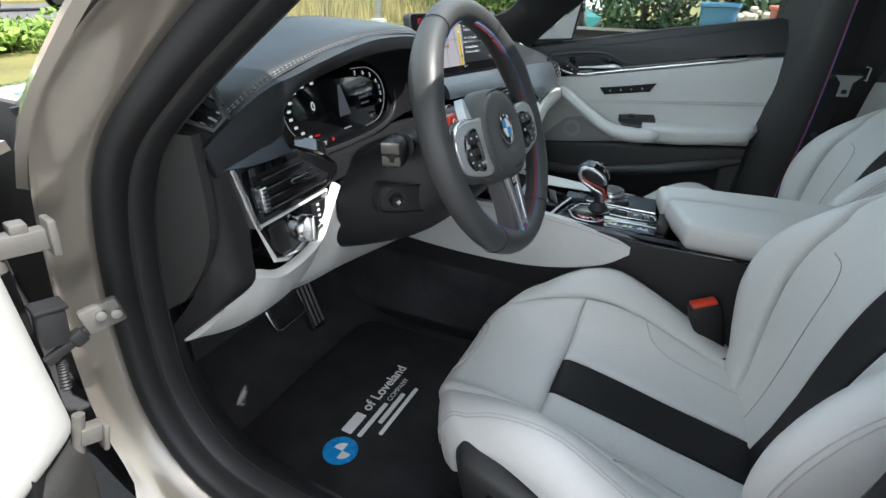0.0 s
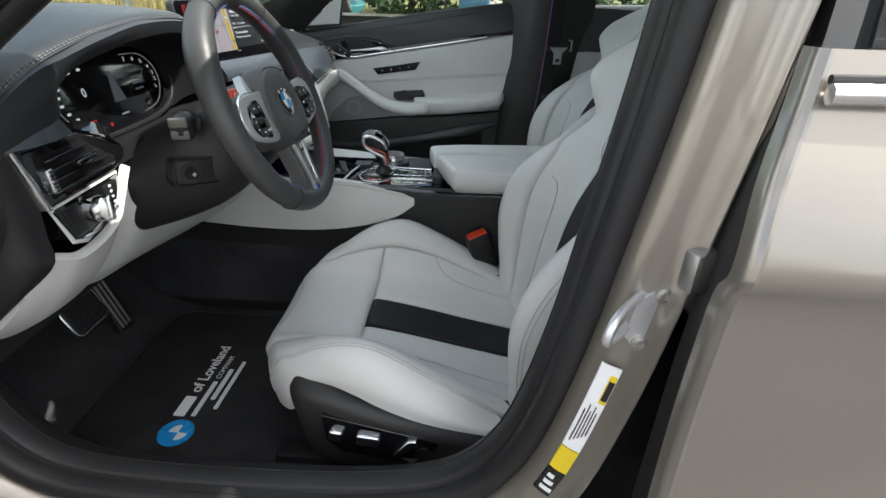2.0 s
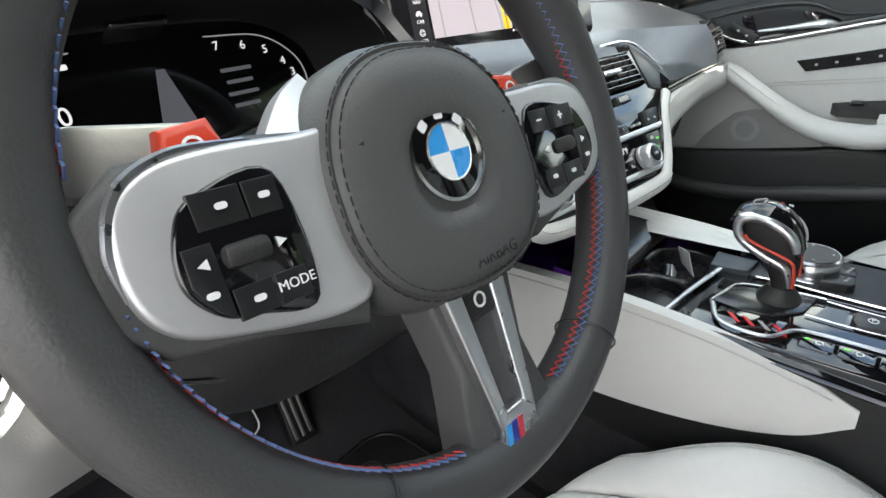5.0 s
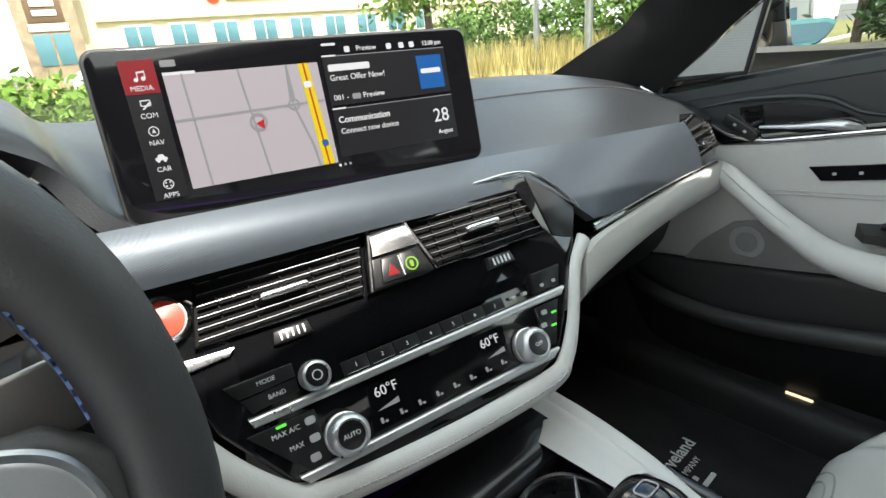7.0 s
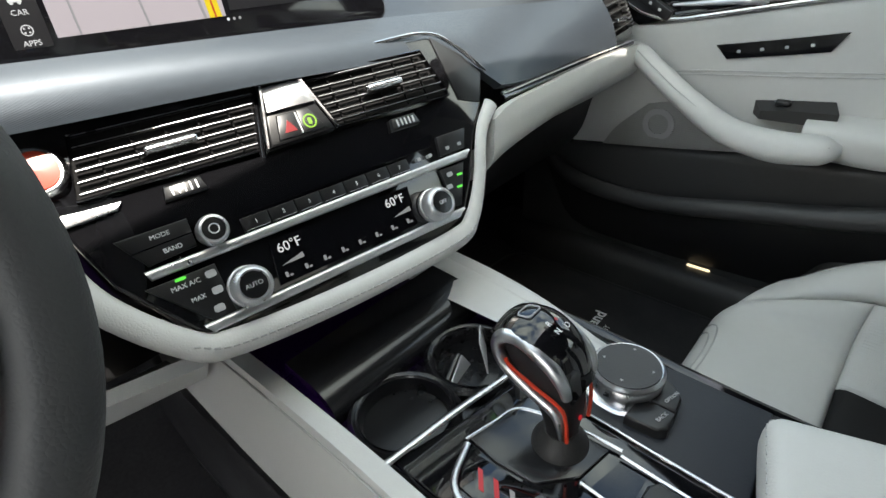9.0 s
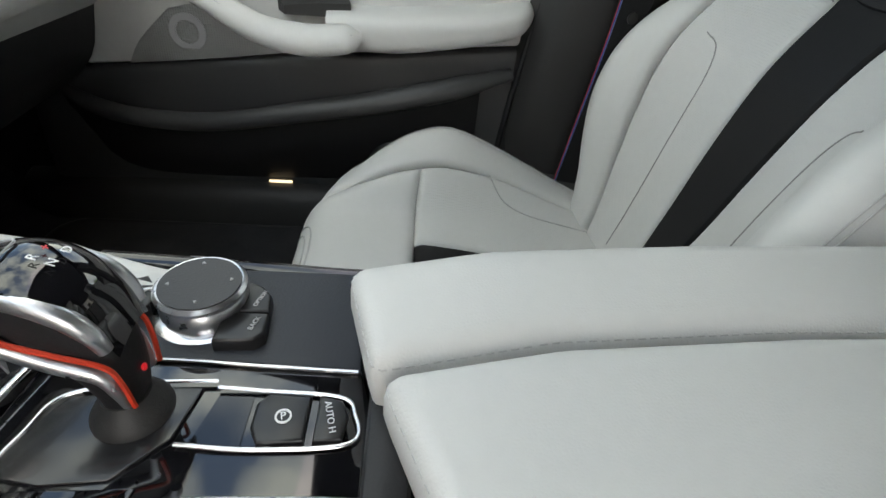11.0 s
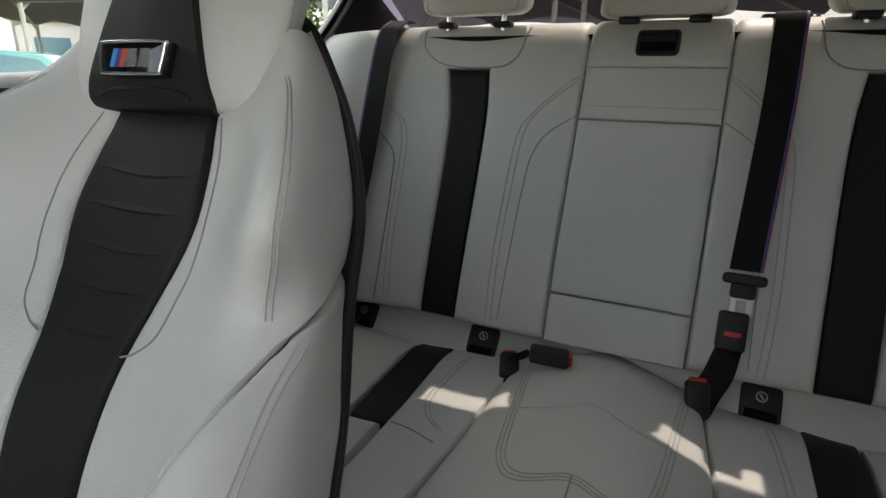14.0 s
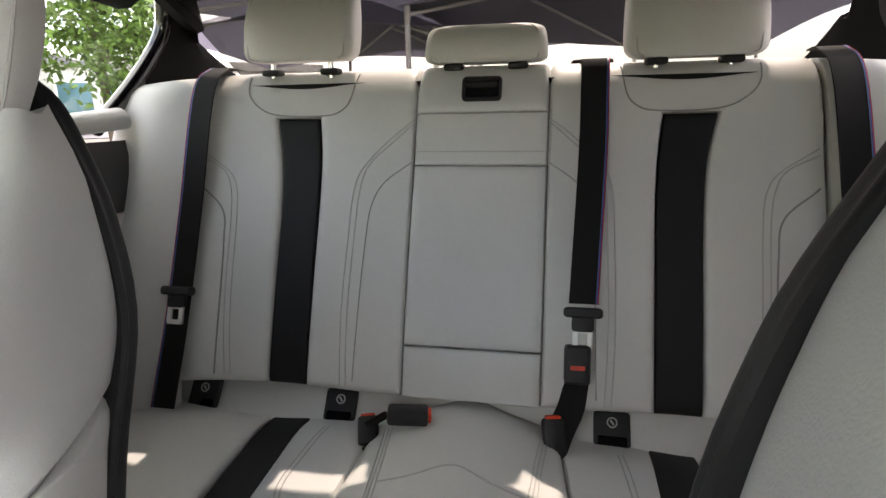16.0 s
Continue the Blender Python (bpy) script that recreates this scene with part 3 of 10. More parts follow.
part("front_wing", shell(net([[(0.77, y, 0.905 - (y - 0.9) * 0.06), (0.84, y, 0.885 - (y - 0.9) * 0.06), (0.875, y, 0.82), (0.885, y, 0.6), (0.86, y, 0.3)] for y in (0.985, 1.3, 1.8, 2.3)], 24, 10), 0.01), "paint", body)

# ---- inside shell ----
floor_rows = [[(x, y, z) for x in (-0.74, -0.4, 0, 0.4, 0.72)] for y, z in ((-0.75, 0.30), (-0.1, 0.30), (0.3, 0.325), (0.7, 0.325), (0.98, 0.33), (1.12, 0.41), (1.24, 0.56), (1.32, 0.85))]
part("floor", shell(net(floor_rows, 12, 40), 0.02), "carpet", kind="structure", label="black carpeted car floor")
part("tunnel", slab(net([[(-0.125, y, 0.31), (-0.12, y, 0.50), (-0.09, y, 0.56), (0.09, y, 0.56), (0.12, y, 0.50), (0.125, y, 0.31)] for y in (1.28, 0.9, 0.4, 0.06)], 16, 6), net([[(-0.1, y, 0.30), (-0.1, y, 0.48), (-0.07, y, 0.54), (0.07, y, 0.54), (0.1, y, 0.48), (0.1, y, 0.30)] for y in (1.28, 0.9, 0.4, 0.06)], 16, 6)), "carpet", body)
part("sill_trim", slab(net([[(-0.70, y, 0.31), (-0.705, y, 0.42), (-0.72, y, 0.478), (-0.745, y, 0.482)] for y in (0.95, 0.6, 0.2)], 10, 6), net([[(-0.715, y, 0.31), (-0.72, y, 0.42), (-0.735, y, 0.462), (-0.75, y, 0.466)] for y in (0.95, 0.6, 0.2)], 10, 6)), "plastic", body)
part("kick_panel", shell(net([[(-0.705, 0.80, 0.925), (-0.702, 0.806, 0.82), (-0.701, 0.860, 0.735), (-0.702, 0.950, 0.655), (-0.700, 0.965, 0.45), (-0.700, 0.965, 0.30)], [(-0.698, 0.95, 0.92), (-0.698, 0.95, 0.8), (-0.699, 0.955, 0.72), (-0.70, 1.0, 0.63), (-0.695, 1.02, 0.4), (-0.695, 1.02, 0.3)], [(-0.68, 1.3, 0.92), (-0.68, 1.3, 0.8), (-0.68, 1.3, 0.65), (-0.68, 1.3, 0.55), (-0.69, 1.3, 0.4), (-0.69, 1.3, 0.3)]], 20, 12), 0.01), "plasticgrey", body)
part("kick_panel", shell(net([[(0.66, y, z) for z in (0.3, 0.5, 0.75, 0.9)] for y in (0.9, 1.1, 1.32)], 8, 6), 0.01), "plastic", body)
part("bulkhead", shell(net([[(x, 1.30, z) for x in (-0.72, 0, 0.72)] for z in (0.3, 0.6, 0.86)], 4, 4), 0.02), "plastic", body)
part("sill_step", slab(net([[(0.60, y, 0.335), (0.615, y, 0.385), (0.65, y, 0.40), (0.72, y, 0.40)] for y in (1.05, 0.6, 0.2)], 10, 6), net([[(0.62, y, 0.32), (0.63, y, 0.365), (0.66, y, 0.38), (0.72, y, 0.38)] for y in (1.05, 0.6, 0.2)], 10, 6)), "plasticgrey", body)

# roof, pillars, glass
roof = [[(x, y, z - 0.09 * x * x) for x in (-0.68, -0.35, 0, 0.35, 0.68)] for y, z in ((0.44, 1.295), (0.1, 1.335), (-0.4, 1.345), (-0.82, 1.31), (-0.946, 1.283))]
part("ceiling", slab(net(roof, 16, 16), net(roof, 16, 16) + np.array([0, 0, 0.035])), "headliner", kind="structure", label="black headliner roof")
ws = part("windscreen", shell(net([[(-0.71, 1.08, 0.915), (-0.4, 1.23, 0.925), (0, 1.29, 0.925), (0.4, 1.23, 0.925), (0.71, 1.08, 0.915)], [(-0.64, 0.74, 1.14), (-0.35, 0.85, 1.14), (0, 0.88, 1.145), (0.35, 0.85, 1.14), (0.64, 0.74, 1.14)], [(-0.58, 0.42, 1.27), (-0.3, 0.47, 1.295), (0, 0.49, 1.30), (0.3, 0.47, 1.295), (0.58, 0.42, 1.27)]], 20, 14), 0.005), "glass", body)
ws.visible_shadow = False
part("rear_window", shell(net([[(-0.6, -0.86, 1.245), (0, -0.92, 1.28), (0.6, -0.86, 1.245)], [(-0.64, -1.05, 1.17), (0, -1.12, 1.20), (0.64, -1.05, 1.17)], [(-0.66, -1.30, 1.05), (0, -1.38, 1.06), (0.66, -1.30, 1.05)]], 16, 12), 0.005), "rearglass", body)
for sx in (-1, 1):
    a = catmull([(0.665 * sx, 0.93, 0.885), (0.655 * sx, 0.80, 1.03), (0.62 * sx, 0.60, 1.175), (0.585 * sx, 0.42, 1.265)], 20)
    pil = [[(0.60, 1.10, 0.905), (0.622, 1.0, 0.889), (0.664, 0.905, 0.868)], [(0.618, 1.012, 0.957), (0.630, 0.945, 0.935), (0.664, 0.872, 0.908)], [(0.628, 0.965, 0.981), (0.634, 0.90, 0.962), (0.664, 0.832, 0.945)],
           [(0.634, 0.918, 1.026), (0.634, 0.85, 1.010), (0.662, 0.762, 1.006)], [(0.612, 0.74, 1.125), (0.612, 0.68, 1.115), (0.640, 0.60, 1.118)], [(0.585, 0.42, 1.268), (0.580, 0.40, 1.255), (0.600, 0.36, 1.25)]]
    pl = net([[(x * sx, y, z) for x, y, z in r] for r in pil], 14, 40)
    part("windscreen_pillar", slab(pl, pl + np.array([0.03 * sx, 0.012, 0.004])), "headliner", body)
    part("windscreen_pillar_skin", tube(a + np.array([0.050 * sx, 0.0, -0.014]), [0.02, 0.02, 0.02, 0.025], 12, flat=0.7, up=(-sx, 0, 0.3)), "paint", body)
    part("roof_rail", tube(catmull([(0.60 * sx, 0.46, 1.255), (0.63 * sx, 0.1, 1.28), (0.63 * sx, -0.4, 1.28), (0.61 * sx, -0.75, 1.25)], 20), 0.05, 12), "headliner", body)
    part("rear_pillar", shell(net([[(0.63 * sx, -0.89, 1.275), (0.668 * sx, -0.915, 1.16), (0.685 * sx, -0.81, 1.05), (0.70 * sx, -0.82, 0.80)], [(0.63 * sx, -0.94, 1.26), (0.66 * sx, -1.0, 1.14), (0.68 * sx, -1.0, 1.03), (0.70 * sx, -1.0, 0.80)], [(0.63 * sx, -0.84, 1.24), (0.66 * sx, -1.08, 1.15), (0.68 * sx, -1.30, 1.06), (0.70 * sx, -1.35, 0.9)]], 14, 14), 0.03), "headliner", body)
part("parcel_shelf", slab(net([[(x, y, z) for x in (-0.68, 0, 0.68)] for y, z in ((-0.86, 1.075), (-1.1, 1.06), (-1.4, 1.055))], 6, 6), net([[(x, y, z - 0.02) for x in (-0.68, 0, 0.68)] for y, z in ((-0.86, 1.075), (-1.1, 1.06), (-1.4, 1.055))], 6, 6)), "headliner", body)
part("boot_wall", shell(net([[(x, -0.98, z) for x in (-0.7, 0, 0.7)] for z in (0.25, 0.6, 1.05)], 4, 4), 0.02), "carpet", body)

# ---- front seats, built about their own middle line (x = 0) ----
def front_seat(name, origin, label, front_drop=0.0, back_drop=0.0, lean=0.0, crown=(0.0, 0.0), slim=0.0):
    ox, oy = origin
    bend = lambda z: 0.5 - 0.5 * math.cos(math.pi * max(0.0, min(1.0, (z - 0.70) / 0.19)))     # the upper backrest leans away
    T = lambda rows: [[(x + ox, y + oy, z) for x, y, z in r] for r in rows]
    seat = thing(name, (ox, oy + 0.4, 0.34), label, "car seat", "front seats")
    # cushion: rows from the front edge to the back; the side bolsters swell behind the thigh support and sink towards the backrest
    rows = []
    for y, zc, w, cr, out in ((0.654, 0.45, 0.200, 0.0, 0.44), (0.660, 0.482, 0.207, 0.010, 0.47), (0.646, 0.505, 0.213, 0.026, 0.495), (0.62, 0.513, 0.218, 0.036, 0.512), (0.58, 0.514, 0.222, 0.062, 0.516), (0.53, 0.513, 0.226, 0.084, 0.511),
                              (0.47, 0.509, 0.230, 0.094, 0.497), (0.40, 0.500, 0.236, 0.080, 0.482), (0.34, 0.490, 0.239, 0.060, 0.472), (0.27, 0.480, 0.240, 0.034, 0.464), (0.20, 0.470, 0.236, 0.016, 0.456)):
        zc = zc - front_drop - (back_drop - front_drop) * (0.662 - y) / 0.46
        out = out - front_drop
        crest = zc + cr * 0.92
        sweep = 0.062 * max(0.0, min(1.0, (y - 0.42) / 0.22))
        row = [(-w - 0.022, y - 0.012, out + 0.018), (-w - 0.020, y - 0.006, (out + crest) / 2 + 0.006), (-w, y, crest - 0.004), (-w + 0.03, y, crest), (-w + 0.085, y, zc + cr * 0.42), (-0.105, y, zc + 0.004), (0, y, zc),
                     (0.105, y, zc + 0.004), (w - 0.085, y, zc + cr * 0.42), (w - 0.03, y, crest), (w, y, crest - 0.004), (w + 0.020, y - 0.006, (out + crest) / 2 + 0.006), (w + 0.022, y - 0.012, out + 0.018)]
        rows.append([(x * (1 - 0.10 * max(0.0, (y - 0.5) / 0.16)), yy - sweep * max(0.0, (abs(x) - 0.09) / 0.14) ** 1.8, z) for x, yy, z in row])
    P = net(T(rows), 73, 60)[:, ::-1]
    vs = float(np.interp(-(0.507 + oy), -P[:, 36, 1], np.linspace(0, 1, 60)))      # seam behind the thigh support
    part("thigh_support", pad(P, [0.315, 0.31, 0.305], [0.685, 0.69, 0.695], 0.0, vs, 0.006, 0.03, edge=0.06, sides=(1, 1, 0, 1)), "white", seat)
    for a, b in ((0.0, 0.315), (0.685, 1.0)):
        part("bolster", pad(P, [a, a] if a == 0 else [0.685, 0.69, 0.70, 0.695], [0.315, 0.31, 0.30, 0.305] if a == 0 else [b, b], 0.0, 1.0, 0.005, 0.03, 26, 34, edge=0.05, sides=(0, 1, 0, 0) if a == 0 else (1, 0, 0, 0)), "white", seat)
        k = 1 if a == 0 else -1
        c = (lambda u: u) if a == 0 else (lambda u: 1 - u)
        for du in (0.0, 0.012):
            part("stitching", seam(P, [(c(0.205 + du), 0.03), (c(0.205 + du), 0.2), (c(0.20 + du), 0.5), (c(0.20 + du), 0.98)], 0.0009, 0.006), "stitch", seat)
        part("stitching", seam(P, [(c(0.30), 0.70), (c(0.345), 0.74), (c(0.365), 0.82), (c(0.37), 0.99)], 0.001, 0.0065), "stitch", seat)
    part("cushion", pad(P, [0.306, 0.298, 0.304], [0.467, 0.467, 0.467], vs, 1.0, 0.006, 0.03, 16, 20, edge=0.05, sides=(1, 1, 1, 0)), "perf", seat)
    part("cushion", pad(P, [0.533, 0.533, 0.533], [0.694, 0.702, 0.696], vs, 1.0, 0.006, 0.03, 16, 20, edge=0.05, sides=(1, 1, 1, 0)), "perf", seat)
    part("stripe", pad(P, 0.468, 0.532, vs, 1.0, 0.0055, 0.03, 12, 20, edge=0.05, sides=(1, 1, 1, 0)), "stripe", seat, "black leather centre stripe")
    part("pull_notch", seam(P, [(0.43, 0.06), (0.445, 0.20), (0.50, 0.235), (0.555, 0.20), (0.57, 0.06)], 0.0012, 0.006), "stitch", seat)
    part("pull_notch", seam(P, [(0.445, 0.06), (0.458, 0.18), (0.50, 0.21), (0.542, 0.18), (0.555, 0.06)], 0.0012, 0.006), "stitch", seat)
    # black base with seat switches
    for sx in (-1, 1):
        b0 = [[(sx * (0.195 + k), y, top - front_drop), (sx * (0.236 + k), y - 0.004, top - 0.006 - front_drop), (sx * (0.252 + k), y - 0.006, top - 0.028), (sx * (0.246 + k), y - 0.012, 0.44), (sx * (0.240 + k), y - 0.02, 0.39), (sx * (0.20 + k), y - 0.03, 0.36)]
              for y, top, k in ((0.592, 0.520, -0.035), (0.570, 0.534, -0.006), (0.52, 0.534, 0.008), (0.44, 0.512, 0.012), (0.35, 0.494, 0.014), (0.26, 0.482, 0.014), (0.17, 0.474, 0.008))]
        S = net(T(b0), 24, 30)
        part("side_panel", slab(S, S - np.array([sx * 0.02, 0, 0])), "plasticgrey", seat)
        if sx < 0:
            m = basis((ox - 0.2610, oy + 0.445, 0.458), (0.0, -1, -0.115), (0, 0, 1)) @ Matrix.Identity(4)
            sp = part("switch_panel", prism([(-0.085, 0.035), (-0.075, -0.012), (-0.05, -0.03), (0.052, -0.034), (0.088, 0.012), (0.08, 0.016)], 0.005, m, 0.002, -0.01), "gloss", seat, "gloss black seat switch panel")
            for cx, w in ((-0.062, 0.02), (-0.016, 0.034)):
                part("seat_switch", prism(rrect(w, 0.019, 0.005, 4, cx, 0.006), 0.014, m, 0.004), "chrome", sp)
            part("seat_switch", prism([(0.022, -0.012), (0.034, -0.012), (0.056, 0.012), (0.052, 0.022), (0.04, 0.02)], 0.016, m, 0.004), "chrome", sp)
            part("lumbar_switch", lathe([(0.0, 0.0), (0.011, 0.0), (0.011, 0.007), (0.0, 0.008)], m @ pose(0.064, -0.008, 0.002), 16), "button", sp)
    part("seat_base", box((ox, oy + 0.38, 0.375), (0.40, 0.36, 0.07), 0.02), "plastic", seat)
    for sx in (-0.19, 0.19):
        part("seat_rail", box((ox + sx, oy + 0.38, 0.338), (0.045, 0.50, 0.03), 0.006), "plastic", seat)
    # backrest: torso bolsters below, a waist at the armpits, shoulder wings above
    H = []
    for y, z, w, d, fl in ((0.230, 0.405, 0.186, 0.022, 0.07), (0.203, 0.48, 0.200, 0.044, 0.08), (0.179, 0.55, 0.214, 0.072, 0.09), (0.161, 0.61, 0.224, 0.088, 0.095), (0.143, 0.665, 0.227, 0.090, 0.095), (0.126, 0.71, 0.220, 0.080, 0.09), (0.110, 0.745, 0.210, 0.064, 0.09),
                           (0.094, 0.775, 0.198, 0.048, 0.088), (0.080, 0.80, 0.186, 0.033, 0.086), (0.066, 0.825, 0.178, 0.026, 0.085), (0.055, 0.845, 0.184, 0.034, 0.085), (0.040, 0.872, 0.203, 0.058, 0.085), (0.027, 0.895, 0.214, 0.074, 0.085), (0.010, 0.925, 0.211, 0.070, 0.08), (-0.006, 0.955, 0.190, 0.048, 0.07),
                           (-0.022, 0.985, 0.164, 0.024, 0.06), (-0.046, 1.03, 0.128, 0.010, 0.045)):
        wb = float(np.interp(z, [0.405, 0.55, 0.75, 0.825, 0.88, 0.95, 0.992, 1.03], [0.166, 0.189, 0.195, 0.186, 0.192, 0.169, 0.144, 0.110]))
        wb -= slim * bend(z)
        y += lean * max(0.0, min(1.0, (z - 0.5) / 0.2))
        ws = float(np.interp(z, [0.405, 0.55, 0.62, 0.70, 0.78, 0.90, 0.94, 0.985, 1.03], [0.190, 0.218, 0.229, 0.226, 0.212, 0.205, 0.192, 0.166, 0.130])) - 0.5 * slim * bend(z)
        half = [(wb, y - fl, z - 0.01 + 0.30 * max(0.0, z - 0.95)), (ws, y - fl * 0.2 + d * 0.3, z), (w if z < 0.76 else (w * 2 + ws) / 3, y + d * 0.78, z + d * 0.10), (w * 0.93, y + d, z + d * 0.12), (w * 0.78, y + d * 0.72, z + d * 0.08), (w * 0.60, y + d * 0.32, z + d * 0.03), (w * 0.34, y + d * 0.06, z)]
        H.append([(-x, yy, zz) for x, yy, zz in half] + [(0, y, z)] + half[::-1])
    H = [[(x + crown[0] * bend(z), y + crown[1] * bend(z), z) for x, y, z in r] for r in H]
    Q = net(T(H), 99, 96)
    # sheet must face forwards: reverse it across
    Q = Q[:, ::-1]
    zq, nq = Q[:, 49, 2], len(Q)
    QV = lambda z: float(np.interp(z, zq, np.linspace(0, 1, nq)))
    VT, ZS = 0.99, [float(np.interp(t * 0.99, np.linspace(0, 1, nq), zq)) for t in np.linspace(0, 1, 21)]

    def qu(x, z):
        """Across the sheet at height z: the u of the place x from the middle, on its outward side."""
        r = Q[int(round(QV(z) * (nq - 1)))]
        return float(np.interp(-x, -(r[:, 0] - ox)[10:-10], np.linspace(0, 1, 99)[10:-10]))

    stripe_half = lambda z: float(np.interp(z, [0.40, 0.48, 0.56, 0.65, 0.72, 0.755, 0.785, 0.82, 0.85, 0.87, 0.90, 0.95, 1.0], [0.022, 0.028, 0.039, 0.046, 0.050, 0.053, 0.058, 0.073, 0.085, 0.091, 0.090, 0.076, 0.066]))
    foot = lambda z: float(np.interp(z, [0.40, 0.50, 0.60, 0.67, 0.73, 0.76], [0.135, 0.148, 0.160, 0.168, 0.170, 0.172]))
    neck = [qu(stripe_half(z), z) for z in ZS]
    wl = [qu(foot(z), z) if z < 0.76 else qu(0.172, 0.76) * max(0.0, min(1.0, (0.852 - z) / 0.092)) for z in ZS]
    for k in (0, 1):
        m1 = (lambda L: L) if k == 0 else (lambda L: [1 - x for x in L])
        lo, hi = m1(wl), m1(neck)
        # inner face beside the stripe, spreading into the shoulder wing
        v_ = QV(0.80)
        cut = lambda L, a, b: [float(np.interp(a + (b - a) * t, np.linspace(0, VT, 21), L)) for t in np.linspace(0, 1, 21)]
        for va, vb, mt in ((0.0, v_, "perf"), (v_, VT, "white")):
            l_, h_ = cut(lo, va, vb), cut(hi, va, vb)
            part("backrest_panel" if va == 0 else "shoulder_wing", pad(Q, l_ if k == 0 else h_, h_ if k == 0 else l_, va, vb, 0.006, 0.03, 26, 34, edge=0.04, sides=(1, 1, 0, 0)), mt, seat)
        vb = QV(0.846)
        e1 = [max(0.004, float(np.interp(t * vb, np.linspace(0, VT, 21), wl)) - 0.002) for t in np.linspace(0, 1, 21)]
        part("backrest_bolster", pad(Q, [0.0, 0.0] if k == 0 else m1(e1), e1 if k == 0 else [1.0, 1.0], 0.0, vb, 0.011, 0.02, 26, 44, edge=0.07, sides=(0, 1, 0, 1) if k == 0 else (1, 0, 0, 1)), "white", seat)
        c = (lambda u: u) if k == 0 else (lambda u: 1 - u)
        p_ = lambda x, z, du=0.0: (c(qu(x, z) + du), QV(z))
        for du in (0.0, 0.011):
            part("stitching", seam(Q, [(c(0.150 + du), 0.02), (c(0.155 + du), QV(0.55)), (c(0.150 + du), QV(0.67)), (c(0.125 + du), QV(0.76)), (c(0.085 + du), QV(0.815))], 0.0009, 0.0112), "stitch", seat)
            part("stitching", seam(Q, [(c(0.135 + du), QV(0.83)), (c(0.16 + du), QV(0.87)), (c(0.175 + du), QV(0.91)), (c(0.19 + du), QV(0.95)), (c(0.22 + du), QV(0.985))], 0.0009, 0.0060), "stitch", seat)
        part("panel_seam", seam(Q, [p_(0.148, 0.722), p_(0.128, 0.712), p_(0.114, 0.68), p_(0.107, 0.62), p_(0.100, 0.54), p_(0.090, 0.44)], 0.0009, 0.0062), "seam", seat)
        part("stripe_border", seam(Q, [p_(0.058, 0.782), p_(0.075, 0.788), p_(0.094, 0.805), p_(0.108, 0.84), p_(0.112, 0.88), p_(0.106, 0.92), p_(0.090, 0.955)], 0.0009, 0.0062), "seam", seat)
    up = [x + 0.001 for x in neck]
    part("backrest_stripe", pad(Q, up, [1 - x for x in up], 0.0, VT, 0.006, 0.03, 14, 60, edge=0.05, sides=(1, 1, 0, 0)), "stripe", seat, "black leather backrest stripe widening to the shoulders")
    for z in (0.792, 0.822, 0.850, 0.880, 0.910):
        h_ = stripe_half(z) - 0.006
        part("stripe_pleat", seam(Q, [(qu(h_, z), QV(z)), (0.5, QV(z) - 0.010), (1 - qu(h_, z), QV(z))], [0.0012, 0.0044, 0.0044, 0.0012], 0.0044), "stripe", seat)
    # back shell
    B = []
    for y, z, w in ((0.150, 0.43, 0.17), (0.106, 0.52, 0.198), (0.066, 0.62, 0.207), (0.032, 0.72, 0.208), (0.0, 0.80, 0.206), (-0.032, 0.88, 0.208), (-0.052, 0.95, 0.186), (-0.066, 1.0, 0.157), (-0.076, 1.04, 0.126), (-0.08, 1.065, 0.08)):
        y += lean * max(0.0, min(1.0, (z - 0.5) / 0.2)) + 0.004
        w -= slim * bend(z)
        B.append([(-w, y, z), (-w * 0.995, y - 0.008, z), (-w * 0.88, y - 0.026, z), (0, y - 0.036, z), (w * 0.88, y - 0.026, z), (w * 0.995, y - 0.008, z), (w, y, z)])
    B = [[(x + crown[0] * bend(z), y + crown[1] * bend(z), z) for x, y, z in r] for r in B]
    part("back_shell", shell(net(T(B), 40, 40), 0.014), "plastic", seat, "black plastic seat back shell")
    # headrest: rounded underside that rises to the rear, narrower behind
    hx, hy = ox - 0.010 + crown[0] * 1.8, oy + crown[1] * 0.9 + lean
    hr = []
    for z, w, y0, y1 in ((0.958, 0.070, -0.010, -0.05), (0.963, 0.106, 0.004, -0.062), (0.978, 0.124, 0.011, -0.072), (1.005, 0.133, 0.013, -0.078), (1.055, 0.138, 0.010, -0.082), (1.115, 0.132, 0.002, -0.080), (1.14, 0.11, -0.012, -0.070), (1.15, 0.07, -0.026, -0.056)):
        y0, y1 = y0 - (z - 0.965) * 0.28, y1 - (z - 0.965) * 0.28
        c = []
        for i in range(40):
            a = 2 * math.pi * i / 40
            ca, sa = math.cos(a), math.sin(a)
            e = lambda t, p: math.copysign(abs(t) ** p, t)
            back = max(0.0, 0.5 - e(sa, 0.6) / 2)
            c.append((hx + w * (1 - 0.30 * back ** 1.5) * e(ca, 0.55), hy + (y0 + y1) / 2 + (y0 - y1) / 2 * e(sa, 0.6), z + 0.05 * back ** 2 * max(0.0, (1.10 - z) / 0.14)))
        hr.append(c)
    n2 = [[tuple(p) for p in r] for r in np.array([catmull(np.array(hr)[:, j], 22) for j in range(40)]).transpose(1, 0, 2)]
    head = part("headrest", loft(n2), "white", seat)
    for j in (2, 18):
        part("piping", tube([tuple(r[j]) for r in n2[3:19]], 0.0013, 6), "stitch", head)
